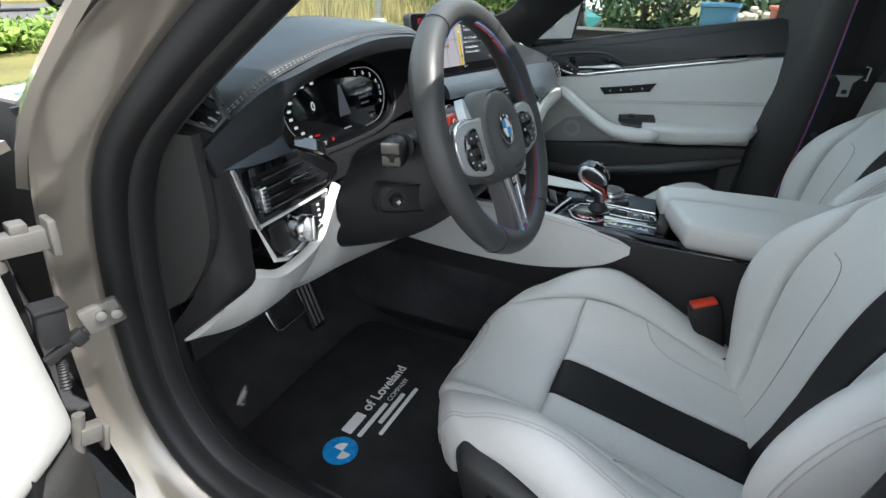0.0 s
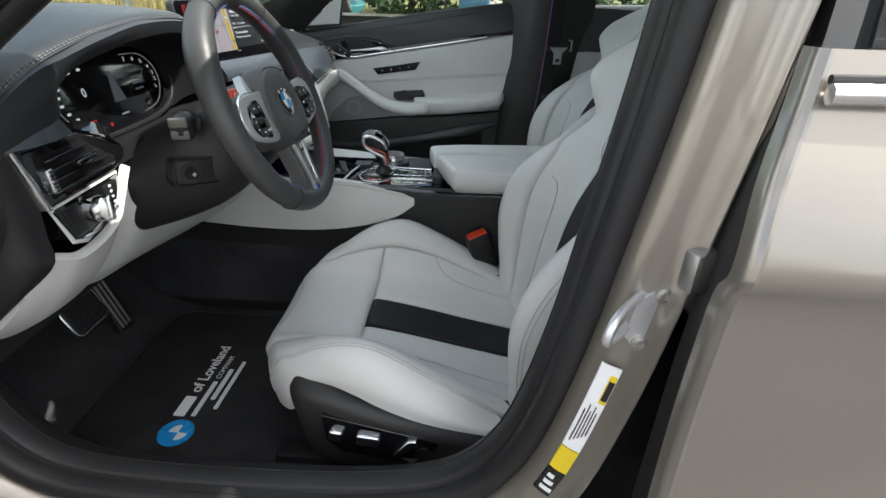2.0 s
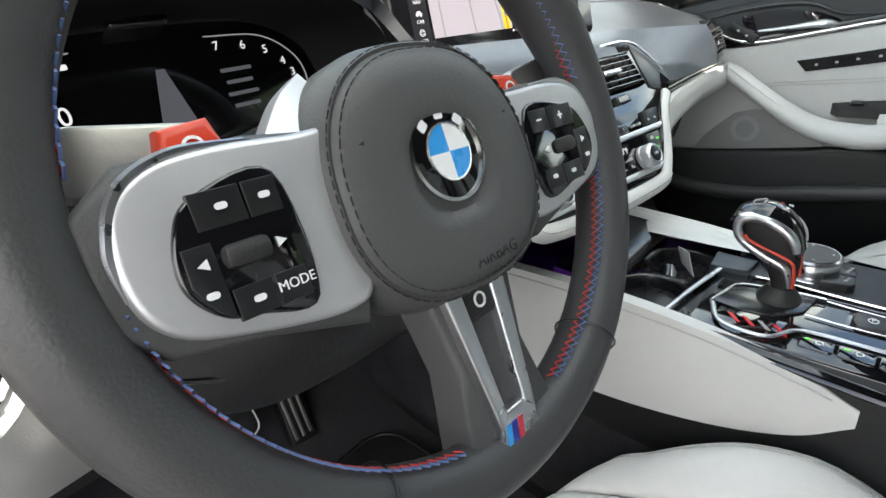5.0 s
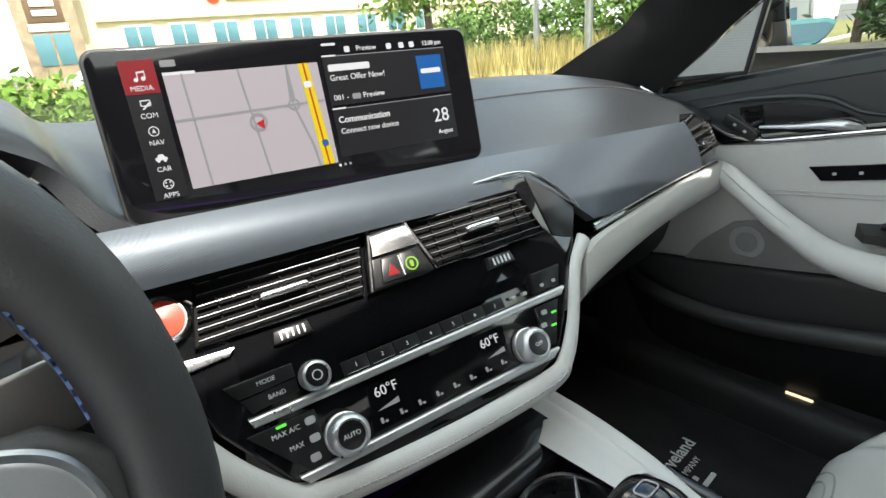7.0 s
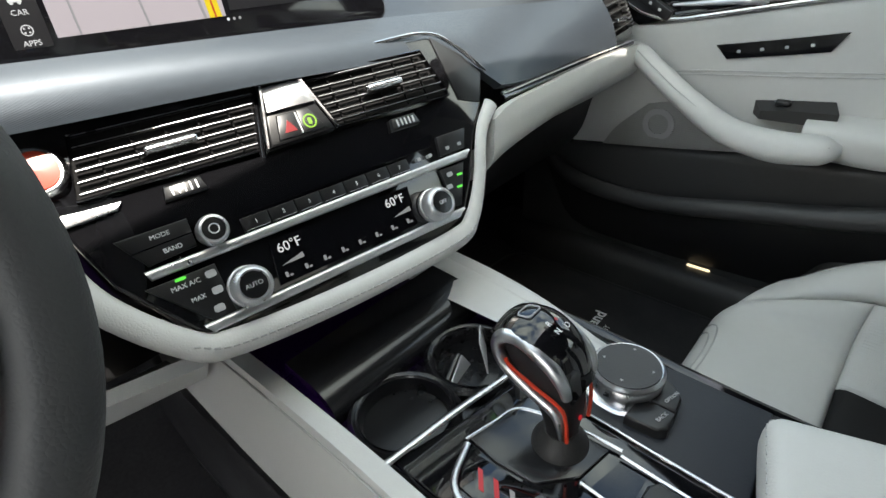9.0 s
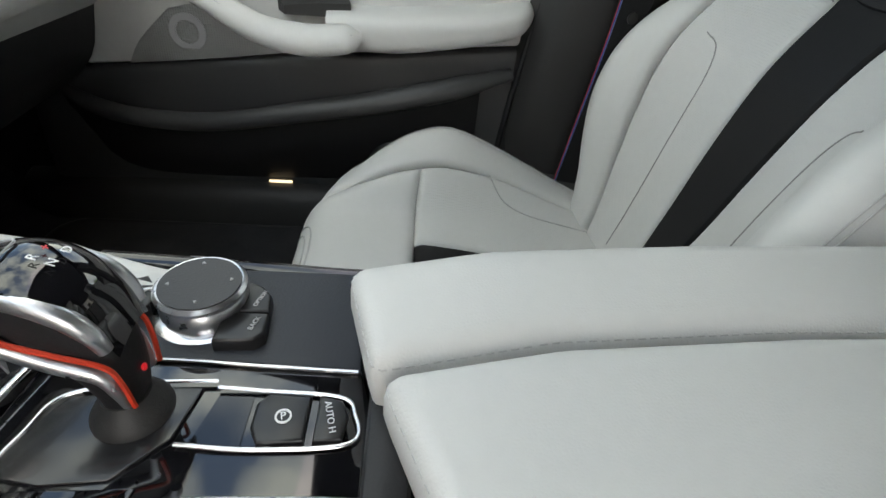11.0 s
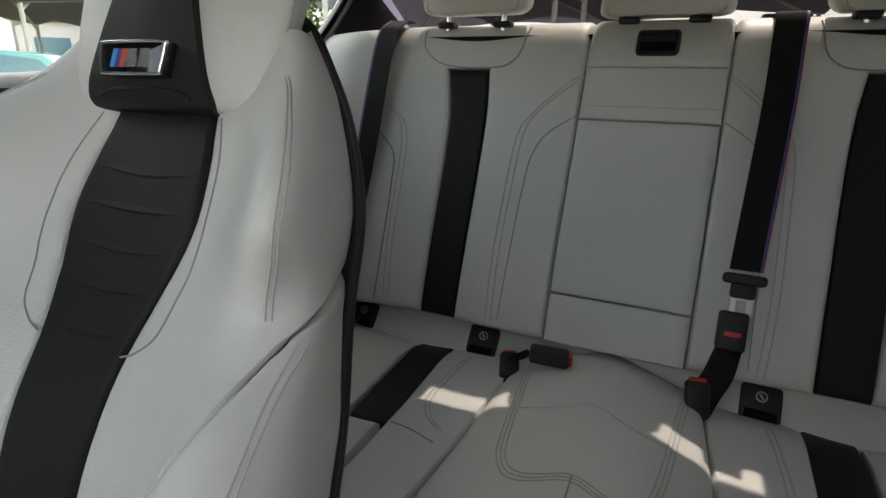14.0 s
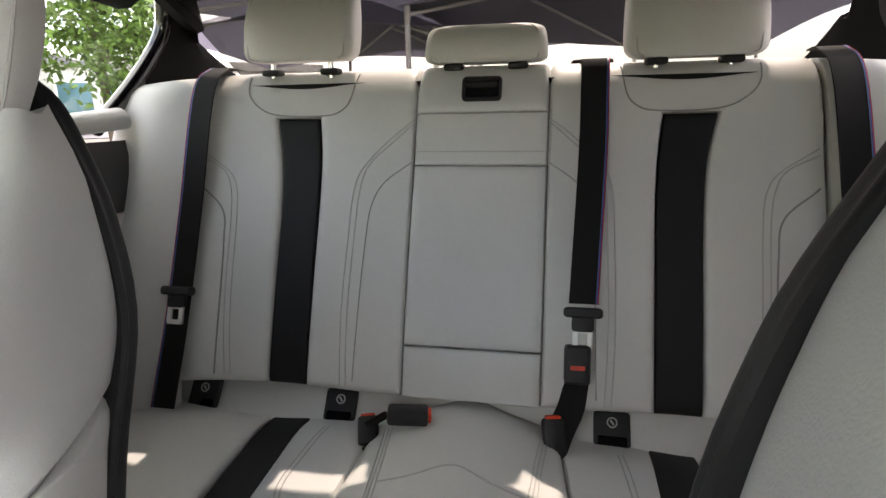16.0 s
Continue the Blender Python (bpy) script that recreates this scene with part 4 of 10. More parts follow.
    F = net([[(hx + x, hy + 0.0195 - (z - 0.965) * 0.28 - abs(x) * 0.02 + dy, z) for x in (h, h * 0.4, 0, -h * 0.4, -h)] for z, dy, h in ((0.955, -0.040, 0.056), (0.959, -0.022, 0.070), (0.966, -0.008, 0.075), (0.985, 0.0, 0.071), (1.02, 0.001, 0.060), (1.06, -0.001, 0.047), (1.11, -0.008, 0.034))], 20, 24)
    part("headrest_insert", shell(F, 0.02), "stripe", head, "black leather headrest insert")
    part("insert_fold", tube(catmull([(hx + x, hy + 0.0150 - abs(x) * 0.03, 0.981 - (x / 0.06) ** 4 * 0.010) for x in (-0.056, -0.04, 0, 0.04, 0.056)], 20), 0.0014, 6), "stripe", head)
    m = basis((hx, hy + 0.0145, 1.004), (-1, 0, 0), (0, -0.28, 1))
    plate = [tuple(p) for p in catmull([(-0.037, 0.014), (0, 0.0146), (0.037, 0.014), (0.0405, 0.010), (0.0365, -0.011), (0.033, -0.0142), (0, -0.0145), (-0.033, -0.0142), (-0.0365, -0.011), (-0.0405, 0.010)], 40, True)]
    badge = part("badge", prism(plate, 0.004, m, 0.001, -0.01), "gloss", head, "small black badge with chrome rim and tricolour bars")
    part("badge_rim", frame_ring(plate, 0.0024, 0.0060, m), "chrome", badge)
    for i, c in enumerate(("blue", "navy", "red")):
        part("badge_bar", prism([(-0.026 + i * 0.0058, -0.0075), (-0.0205 + i * 0.0058, -0.0075), (-0.0175 + i * 0.0058, 0.0075), (-0.023 + i * 0.0058, 0.0075)], 0.0048, m), c, badge)
    for x in (-0.005, 0.011):
        part("badge_bar", prism([(x - 0.003, -0.0075), (x + 0.010, -0.0075), (x + 0.011, 0.0075), (x, 0.0075)], 0.0048, m), "chrome", badge)
    return seat


front_seat("driver_seat", (-0.363, 0.0), "white leather sports car seat with black centre stripe", 0.002, 0.034, 0.018)
front_seat("passenger_seat", (0.347, -0.115), "white leather sports car seat with black stripe and badge in headrest", 0.046, 0.060, crown=(0.014, -0.030), slim=0.024)

# ---- rear bench ----
def back_y(z):
    return -0.664 - (z - 0.552) * 0.361


bench = thing("rear_bench", (0, -0.45, 0.3), "white leather rear bench seat with black stripes", "car seat")
XS = (0.70, 0.62, 0.56, 0.53, 0.44, 0.33, 0.20, 0.118, 0.06, 0.0)
XS = XS + tuple(-x for x in XS[-2::-1])


def wing(x):
    a = abs(x)
    hollow = 0.010 * math.exp(-((a - 0.34) / 0.10) ** 2)
    return (0.0 if a < 0.5 else 0.055 * min(1, (a - 0.5) / 0.12)) - hollow


RB = net([[(x, back_y(z) + wing(x) + dy, z - (0.02 * max(0, abs(x) - 0.5) / 0.2 if z > 1.0 else 0)) for x in XS] for z, dy in ((0.50, 0.0), (0.56, 0.008), (0.66, 0.012), (0.80, 0.008), (0.93, 0.0), (1.01, 0.0), (1.055, -0.004), (1.083, -0.02), (1.094, -0.05), (1.092, -0.085))], 120, 70)
RU = lambda x: float(np.interp(-x, -RB[35, :, 0], np.linspace(0, 1, 120)))        # along the bench
zz = RB[:, 60, 2]
RV = lambda z: float(np.interp(z, zz, np.linspace(0, 1, len(zz))))
V0, VT = RV(0.552), 1.0


def rb_pad(name, xa, xb, va, vb, mat="white", puff=0.006, label="", nu=16, nv=30, sides=(1, 1, 1, 1), edge=0.05):
    ua = [RU(x) for x in xa] if isinstance(xa, (list, tuple)) else RU(xa)
    ub = [RU(x) for x in xb] if isinstance(xb, (list, tuple)) else RU(xb)
    return part(name, pad(RB, ua, ub, va, vb, puff, 0.03, nu, nv, edge, 0.004, sides), mat, bench, label)


# middle panel with fold-down armrest
for name, za, zb in (("lower_panel", 0.552, 0.634), ("armrest_panel", 0.634, 0.928), ("armrest_panel", 0.928, 1.016)):
    rb_pad(name, 0.117, -0.117, RV(za), RV(zb), "white", 0.006, "fold-down centre armrest panel" if za == 0.634 else "", edge=0.03)
rb_pad("upper_panel", 0.117, -0.117, RV(1.016), VT, "white", 0.007, edge=0.04)
for s in (1, -1):
    o = (lambda a, b: (a, b)) if s == 1 else (lambda a, b: (b, a))
    sl = lambda L: [s * x for x in L] if isinstance(L, (list, tuple)) else s * L
    vt2 = RV(1.012)
    stripe_in, stripe_out = [0.295, 0.293, 0.294, 0.305], [0.366, 0.365, 0.368, 0.389]
    a, b = o(sl(stripe_out), sl(stripe_in))
    rb_pad("stripe", a, b, V0, vt2, "stripe", 0.006, "black leather backrest stripe", 12)
    a, b = o(sl(stripe_in), sl(0.118))
    rb_pad("inner_panel", a, b, V0, vt2, "white", 0.006, nu=18, sides=(1, 1, 1, 0))
    a, b = o(sl(0.535), sl(stripe_out))
    rb_pad("outer_panel", a, b, V0, vt2, "white", 0.006, nu=18, sides=(1, 1, 1, 0))
    a, b = o(sl(0.535), sl(0.118))
    rb_pad("top_panel", a, b, vt2, VT, "white", 0.006, nu=24, nv=16, sides=(1, 1, 0, 0))
    a, b = o(sl(0.70), sl(0.537))
    rb_pad("side_bolster", a, b, RV(0.50), VT, "white", 0.006, nu=18, sides=(1, 1, 0, 0))
    q = lambda x, z: (RU(s * x), RV(z))
    part("yoke_seam", seam(RB, [q(0.458, 1.085), q(0.450, 1.055), q(0.425, 1.030), q(0.385, 1.016), q(0.30, 1.014), q(0.262, 1.022), q(0.243, 1.045), q(0.236, 1.085)], 0.0014, 0.0065), "seam", bench)
    for d in (0.0, 0.011):
        part("stitching", seam(RB, [q(0.216 + d, 0.56), q(0.220 + d, 0.68), q(0.217 + d, 0.80), q(0.212 + d, 0.89), q(0.194 + d * 0.7, 0.932), q(0.155 + d * 0.3, 0.968 + d * 0.6), q(0.119, 0.998 + d * 0.6)], 0.0009, 0.0066), "stitch", bench)
        part("stitching", seam(RB, [q(0.438 + d, 0.565), q(0.447 + d, 0.70), q(0.450 + d, 0.83), q(0.458 + d, 0.89), q(0.482 + d * 0.6, 0.922), q(0.528, 0.955 - d)], 0.0009, 0.0066), "stitch", bench)
    part("panel_seam", seam(RB, [q(0.204, 0.57), q(0.200, 0.68), q(0.195, 0.80), q(0.188, 0.86), q(0.165, 0.90), q(0.119, 0.932)], 0.0009, 0.0066), "seam", bench)
    part("panel_seam", seam(RB, [q(0.468, 0.565), q(0.467, 0.68), q(0.470, 0.79), q(0.480, 0.85), q(0.527, 0.895)], 0.0016, 0.0062), "seam", bench)
part("armrest_seam", seam(RB, [(RU(0.112), RV(0.950)), (RU(0), RV(0.950)), (RU(-0.112), RV(0.950))], 0.0008, 0.0066), "stitch", bench)

# ledge with child-seat anchor covers
ledge = net([[(x, y, z) for x in (-0.66, -0.3, 0, 0.3, 0.66)] for y, z in ((-0.62, 0.455), (-0.655, 0.480), (-0.676, 0.500), (-0.698, 0.530), (-0.715, 0.556))], 24, 12)
part("ledge", shell(ledge[:, ::-1], 0.02), "white", bench)


def anchor(x):
    m = basis((x, -0.681, 0.508), (-1, 0, 0), (0, -0.58, 0.81))
    a = thing("child_seat_anchor", (x, -0.65, 0.50), "black plastic child-seat anchor cover with round symbol", "anchor cover", "anchor covers")
    part("cover", prism(rrect(0.058, 0.056, 0.006), 0.009, m, 0.002, -0.01), "plastic", a)
    part("slot", prism(rrect(0.046, 0.018, 0.003, 4, 0, -0.020), 0.0095, m), "gloss", a)
    part("symbol", lathe([(0.0065, 0.0), (0.0085, 0.0), (0.0085, 0.0105), (0.0065, 0.0105)], m @ pose(0, 0.010, 0), 20), "printgrey", a)
    part("symbol_bar", prism(rrect(0.003, 0.009, 0.001), 0.0103, m @ pose(0, 0.010, 0, 0, 0, 35)), "printgrey", a)


for x in (0.508, 0.236, -0.234, -0.508):
    anchor(x)

# cushion
CZ = []
for y, z0, hump in ((-0.690, 0.470, 0.030), (-0.660, 0.488, 0.034), (-0.60, 0.501, 0.030), (-0.52, 0.501, 0.030), (-0.42, 0.500, 0.030), (-0.32, 0.502, 0.024), (-0.24, 0.506, 0.018), (-0.19, 0.500, 0.010), (-0.165, 0.47, 0.0), (-0.165, 0.40, 0.0)):
    CZ.append([(x, y - (0.03 * (abs(x) < 0.05)), z0 + (hump * math.exp(-(x / 0.12) ** 4)) + 0.018 * max(0, (abs(x) - 0.5) / 0.2) - 0.010 * math.exp(-((abs(x) - 0.36) / 0.1) ** 2)) for x in (-0.70, -0.56, -0.46, -0.36, -0.26, -0.17, -0.12, -0.06, 0, 0.06, 0.12, 0.17, 0.26, 0.36, 0.46, 0.56, 0.70)])
RC = net(CZ, 120, 60)
CU = lambda x: float(np.interp(x, RC[30, :, 0], np.linspace(0, 1, 120)))
yy = RC[:, 60, 1]
CV = lambda y: float(np.interp(y, yy, np.linspace(0, 1, len(yy))))
for s in (1, -1):
    sl = lambda L: [CU(s * x) for x in L]
    def two(a, b):
        return (sl(a), sl(b)) if s == 1 else (sl(b), sl(a))
    hub = [0.125, 0.150, 0.163, 0.175, 0.186, 0.190]
    s_in, s_out = [0.295, 0.287, 0.28, 0.275], [0.366, 0.36, 0.355, 0.35]
    vs = CV(-0.42)
    a, b = two(hub, s_in)
    part("cushion_panel", pad(RC, a, b, 0.0, 1.0, 0.006, 0.03, 18, 34, 0.05), "white", bench)
    a, b = two(s_in, s_out)
    part("cushion_stripe", pad(RC, a, b, 0.0, vs, 0.006, 0.03, 12, 24, 0.05), "stripe", bench, "black leather cushion stripe")
    part("cushion_panel", pad(RC, a, b, vs, 1.0, 0.006, 0.03, 12, 24, 0.05), "white", bench)
    a, b = two(s_out, [0.698, 0.698])
    part("cushion_panel", pad(RC, a, b, 0.0, 1.0, 0.006, 0.03, 22, 34, 0.04), "white", bench)
    q = lambda x, y: (CU(s * x), CV(y))
    part("cushion_seam", seam(RC, [q(0.275, -0.42), q(0.24, -0.415), q(0.195, -0.40)], 0.0016, 0.0055), "seam", bench)
    part("cushion_seam", seam(RC, [q(0.35, -0.42), q(0.5, -0.425), q(0.66, -0.43)], 0.0016, 0.0055), "seam", bench)
    for d in (0.0, 0.008):
        part("stitching", seam(RC, [q(0.236 + d, -0.65), q(0.243 + d, -0.57), q(0.245 + d, -0.50), q(0.225 + d, -0.455), q(0.195 + d, -0.43)], 0.0009, 0.0068), "stitch", bench)
part("centre_cushion", pad(RC, [CU(-x) for x in [0.124, 0.149, 0.162, 0.174, 0.185, 0.189]], [CU(x) for x in [0.124, 0.149, 0.162, 0.174, 0.185, 0.189]], 0.0, 1.0, 0.012, 0.03, 30, 34, 0.08), "white", bench)
for d in (0.0, 0.006, 0.012):
    half = [(0.114 + d, -0.63), (0.104 + d, -0.55), (0.098 + d, -0.49), (0.088 + d, -0.41), (0.078 + d, -0.378), (0.064 + d * 0.6, -0.362 + d), (0.035, -0.353 + d), (0.010, -0.352 + d)]
    part("stitching", seam(RC, [(CU(-x), CV(y)) for x, y in half] + [(CU(x), CV(y)) for x, y in half[::-1]], 0.0009, 0.0128, 110), "stitch", bench)
part("cushion_seam", seam(RC, [(CU(-0.097), CV(-0.50)), (CU(0), CV(-0.503)), (CU(0.097), CV(-0.50))], 0.0012, 0.0122), "stitch", bench)
part("cushion_seam", seam(RC, [(CU(0.0), CV(-0.350)), (CU(0), CV(-0.28)), (CU(0), CV(-0.2))], 0.0014, 0.0122), "seam", bench)
part("seat_box", box((0, -0.45, 0.39), (1.30, 0.46, 0.16), 0.03), "carpet", bench)

# ski-hatch handle recess
m = basis((0, back_y(1.058) + 0.004, 1.056), (-1, 0, 0), (0, -0.38, 0.92))
part("hatch_handle", frame_ring(rrect(0.070, 0.044, 0.008), 0.006, 0.010, m, 0.002), "plastic", bench, "black recessed release handle")
part("handle_recess", prism(rrect(0.062, 0.036, 0.006), 0.004, m, 0, -0.02), "gloss", bench)
part("handle_lip", prism(rrect(0.056, 0.010, 0.004, 4, 0, 0.008), 0.011, m, 0.003), "plastic", bench)


def rear_headrest(x, w, z0, z1, depth, label):
    h = thing("rear_headrest", (x, -0.89, z0), label, "headrest", "rear headrests")
    rings = []
    for f, k in ((0, 0.84), (0.04, 0.94), (0.14, 1.0), (0.5, 1.0), (0.84, 0.97), (0.95, 0.90), (1.0, 0.78)):
        z = z0 + (z1 - z0) * f
        yc = -0.885 - (z - z0) * 0.30
        e = lambda t, p: math.copysign(abs(t) ** p, t)
        rings.append([(x + w / 2 * (k + 0.02 * (1 - f)) * e(math.cos(a), 0.38), yc + depth / 2 * (0.55 + 0.45 * math.sin(math.pi * min(1, 0.12 + f * 0.8))) * e(math.sin(a), 0.5), z) for a in np.linspace(0, 2 * math.pi, 44, endpoint=False)])
    rr = np.array(rings)
    rr = np.array([catmull(rr[:, j], 20) for j in range(44)]).transpose(1, 0, 2)
    part("pad", loft([list(map(tuple, r)) for r in rr]), "white", h)
    for s in (-1, 1):
        px = x + s * w * 0.27
        for dx in (-0.008,):
            part("post", tube([(px, -0.885, z0 + 0.01), (px, -0.884, z0 - 0.045)], 0.0055, 10), "chrome", h)
        part("collar", box((px, -0.884, 1.098), (0.036, 0.03, 0.012), 0.004), "plastic", h)
        edge = [rr[i, j] for i, j in ((1, 6 if s > 0 else 16), (6, 6 if s > 0 else 16), (12, 6 if s > 0 else 16), (18, 6 if s > 0 else 16))]
        part("piping", tube(catmull([tuple(p * 1.0) for p in edge], 16), 0.0016, 6), "stitch", h)
    return h


rear_headrest(0.355, 0.222, 1.118, 1.262, 0.085, "tall white leather rear headrest on chrome posts")
rear_headrest(-0.354, 0.222, 1.103, 1.262, 0.085, "tall white leather rear headrest on chrome posts")
rear_headrest(-0.002, 0.216, 1.104, 1.168, 0.09, "low white leather centre headrest")


# ---- belts ----
def belt_run(pts, width, parent, side=(1, 0, 0), stripes=True):
    p = catmull(pts, 30)
    sd = np.array(side, float)
    a = np.array([[q - sd * width / 2, q + sd * width / 2] for q in p])
    nrm = np.cross(np.gradient(p, axis=0), sd)
    nrm /= np.linalg.norm(nrm, axis=1, keepdims=True)
    if nrm[:, 1].mean() < 0 and abs(sd[0]) > 0.5 or (abs(sd[0]) <= 0.5 and nrm[:, 0].mean() > 0):
        nrm = -nrm
    part("webbing", slab(a, a - nrm[:, None] * 0.003), "belt", parent)
    if stripes:
        for k, (c, off) in enumerate((("bluestitch", 0.40), ("navy", 0.43), ("redstitch", 0.46))):
            b = np.array([[q + sd * width * off + n * 0.0006, q + sd * width * (off + 0.026) + n * 0.0006] for q, n in zip(p, nrm)])
            part("edge_stripe", slab(b, b - nrm[:, None] * 0.001), c, parent)


def tongue(m, parent, s=1.0):
    t = part("tongue", join(prism(rrect(0.060 * s, 0.016, 0.006), 0.010, m, 0.003, -0.006), prism(rrect(0.034 * s, 0.024, 0.005, 4, 0, -0.018), 0.006, m, 0.002, -0.004)), "plastic", parent, "black belt tongue with steel blade")
    part("blade", join(frame_ring(rrect(0.031 * s, 0.036, 0.004, 4, 0, -0.042), 0.0085, 0.0045, m)), "blade", t)


belt = thing("rear_belt", (0.55, -0.8, 0.6), "black seat belt with tricolour edge, hanging beside the seat back", "seat belt", "rear belts")
belt_run([(0.532, -0.92, 1.11), (0.531, -0.880, 1.108), (0.527, back_y(1.06) + 0.034, 1.06), (0.528, back_y(0.85) + 0.040, 0.85), (0.534, back_y(0.66) + 0.044, 0.66), (0.542, back_y(0.52) + 0.05, 0.52)], 0.046, belt)
tongue(basis((0.532, back_y(0.715) + 0.047, 0.715), (-1, 0, 0), (0, -0.34, 0.94)), belt)
belt = thing("rear_belt", (-0.55, -0.8, 0.6), "black seat belt with tricolour edge, hanging beside the seat back", "seat belt", "rear belts")
belt_run([(-0.555, -0.90, 1.11), (-0.555, -0.862, 1.108), (-0.555, back_y(1.06) + 0.05, 1.06), (-0.560, back_y(0.85) + 0.064, 0.85), (-0.570, back_y(0.66) + 0.070, 0.66), (-0.575, back_y(0.52) + 0.06, 0.52)], 0.046, belt, (-1, 0, 0))
belt = thing("rear_belt", (-0.18, -0.8, 0.6), "black centre seat belt plugged into a buckle with red button", "seat belt", "rear belts")
belt_run([(-0.192, -0.935, 1.095), (-0.192, -0.885, 1.102), (-0.192, back_y(1.09) + 0.006, 1.100), (-0.191, back_y(1.05) + 0.016, 1.055), (-0.190, back_y(0.95) + 0.022, 0.95), (-0.180, back_y(0.72) + 0.030, 0.72)], 0.046, belt, (-1, 0, 0))
tongue(basis((-0.179, back_y(0.705) + 0.032, 0.708), (-1, 0, 0), (0.02, -0.34, 0.94)), belt)
m = basis((-0.172, back_y(0.625) + 0.026, 0.630), (-1, 0, 0), (-0.12, -0.34, 0.94))
part("buckle", prism(rrect(0.040, 0.060, 0.006), 0.022, m, 0.005, -0.004), "plastic", belt, "black buckle")
part("release_button", prism(rrect(0.022, 0.007, 0.002, 4, 0, -0.004), 0.0235, m), "red", belt, "red release button")
part("buckle_strap", slab(net([[(-0.192, back_y(0.60) + 0.02, 0.60), (-0.155, back_y(0.60) + 0.02, 0.60)], [(-0.185, -0.640, 0.56), (-0.142, -0.640, 0.56)], [(-0.170, -0.615, 0.535), (-0.125, -0.62, 0.535)], [(-0.158, -0.60, 0.505), (-0.122, -0.605, 0.505)]], 6, 14), net([[(-0.192, back_y(0.60) + 0.014, 0.60), (-0.155, back_y(0.60) + 0.014, 0.60)], [(-0.185, -0.646, 0.56), (-0.142, -0.646, 0.56)], [(-0.170, -0.622, 0.531), (-0.125, -0.627, 0.531)], [(-0.158, -0.607, 0.50), (-0.122, -0.612, 0.50)]], 6, 14)), "belt", belt)
part("belt_guide", box((-0.192, -0.945, 1.098), (0.075, 0.05, 0.022), 0.006), "plastic", belt)


def rear_buckle(x, y, z, yaw, tilt, lng, label):
    b = thing("belt_buckle", (x, y, z), label, "belt buckle", "rear buckles")
    m = pose(x, y, z, tilt, 0, yaw)
    part("body", box((0, -lng / 2, 0.0), (0.034, lng, 0.024), 0.006, m), "plastic", b)
    part("release_button", box((0, -lng - 0.0005, 0.001), (0.024, 0.008, 0.017), 0.003, m), "red", b, "red release button")
    part("strap", tube([tuple(m @ Vector((0, 0.0, 0))), tuple(m @ Vector((0, 0.03, -0.02)))], 0.012, 8, flat=0.35), "belt", b)


rear_buckle(0.122, -0.592, 0.556, -78, 4, 0.066, "black belt buckle lying on the cushion, red button")
rear_buckle(0.150, -0.575, 0.506, 18, -28, 0.05, "black belt buckle with red button in the seat gap")
rear_buckle(-0.142, -0.60, 0.50, 12, -62, 0.06, "black belt buckle with red button in the seat gap")

# ---- dashboard ----
dash = thing("dashboard", (0, 0.95, 0.6), "black leather dashboard with grey woven trim and white lower half", "dashboard")
DT = []
for x, y0, z0, y1, z1, y2, z2, y3, z3 in ((-0.705, 1.10, 0.915, 0.93, 0.922, 0.828, 0.922, 0.803, 0.912), (-0.62, 1.17, 0.93, 0.95, 0.962, 0.826, 0.963, 0.800, 0.953), (-0.52, 1.20, 0.935, 0.97, 0.988, 0.826, 0.986, 0.797, 0.976),
                                         (-0.40, 1.22, 0.938, 0.98, 1.002, 0.826, 0.998, 0.797, 0.987), (-0.28, 1.23, 0.938, 0.98, 0.997, 0.83, 0.992, 0.80, 0.980), (-0.205, 1.24, 0.937, 1.0, 0.978, 0.86, 0.962, 0.835, 0.945),
                                         (-0.15, 1.24, 0.930, 1.0, 0.932, 0.87, 0.886, 0.812, 0.890), (0.05, 1.24, 0.926, 1.0, 0.928, 0.86, 0.878, 0.808, 0.880), (0.25, 1.23, 0.922, 0.99, 0.922, 0.865, 0.890, 0.806, 0.869),
                                         (0.42, 1.20, 0.914, 0.98, 0.916, 0.862, 0.885, 0.804, 0.858), (0.55, 1.14, 0.906, 0.96, 0.906, 0.858, 0.876, 0.804, 0.849), (0.646, 1.03, 0.890, 0.91, 0.877, 0.85, 0.860, 0.808, 0.838)):
    DT.append([(x, y0, z0), (x, (y0 + y1) / 2, (z0 + z1) / 2 + 0.012), (x, y1, z1), (x, y2, z2), (x, y3, z3)])
DTn = net(DT, 30, 80)
part("dash_top", shell(DTn, 0.012), "dashtop", dash, "dark grey leather dash top with stitched edge")
for off in (0.925, 0.965):
    stitches([at(DTn, off, v) + at(normals(DTn), off, v) * 0.0012 for v in np.linspace(0.02, 0.40, 90)], "lightstitch", dash, r=0.0005, dash=0.0035, gap=0.003)
stitches([at(DTn, 0.56, v) + at(normals(DTn), 0.56, v) * 0.001 for v in np.linspace(0.05, 0.45, 90)], "plasticgrey", dash, r=0.0005, dash=0.004, gap=0.0035)
part("dash_seam", seam(DTn, [(0.52, 0.55), (0.56, 0.7), (0.58, 0.85), (0.6, 0.97)], 0.0012, 0.0005), "blackleather", dash)
# front edge under the hood and binnacle tunnel
ring0 = [(-0.575, 0.812, 0.85), (-0.592, 0.816, 0.905), (-0.586, 0.816, 0.932), (-0.545, 0.810, 0.955), (-0.42, 0.803, 0.971), (-0.30, 0.805, 0.968), (-0.225, 0.832, 0.94), (-0.19, 0.845, 0.90), (-0.185, 0.85, 0.85)]
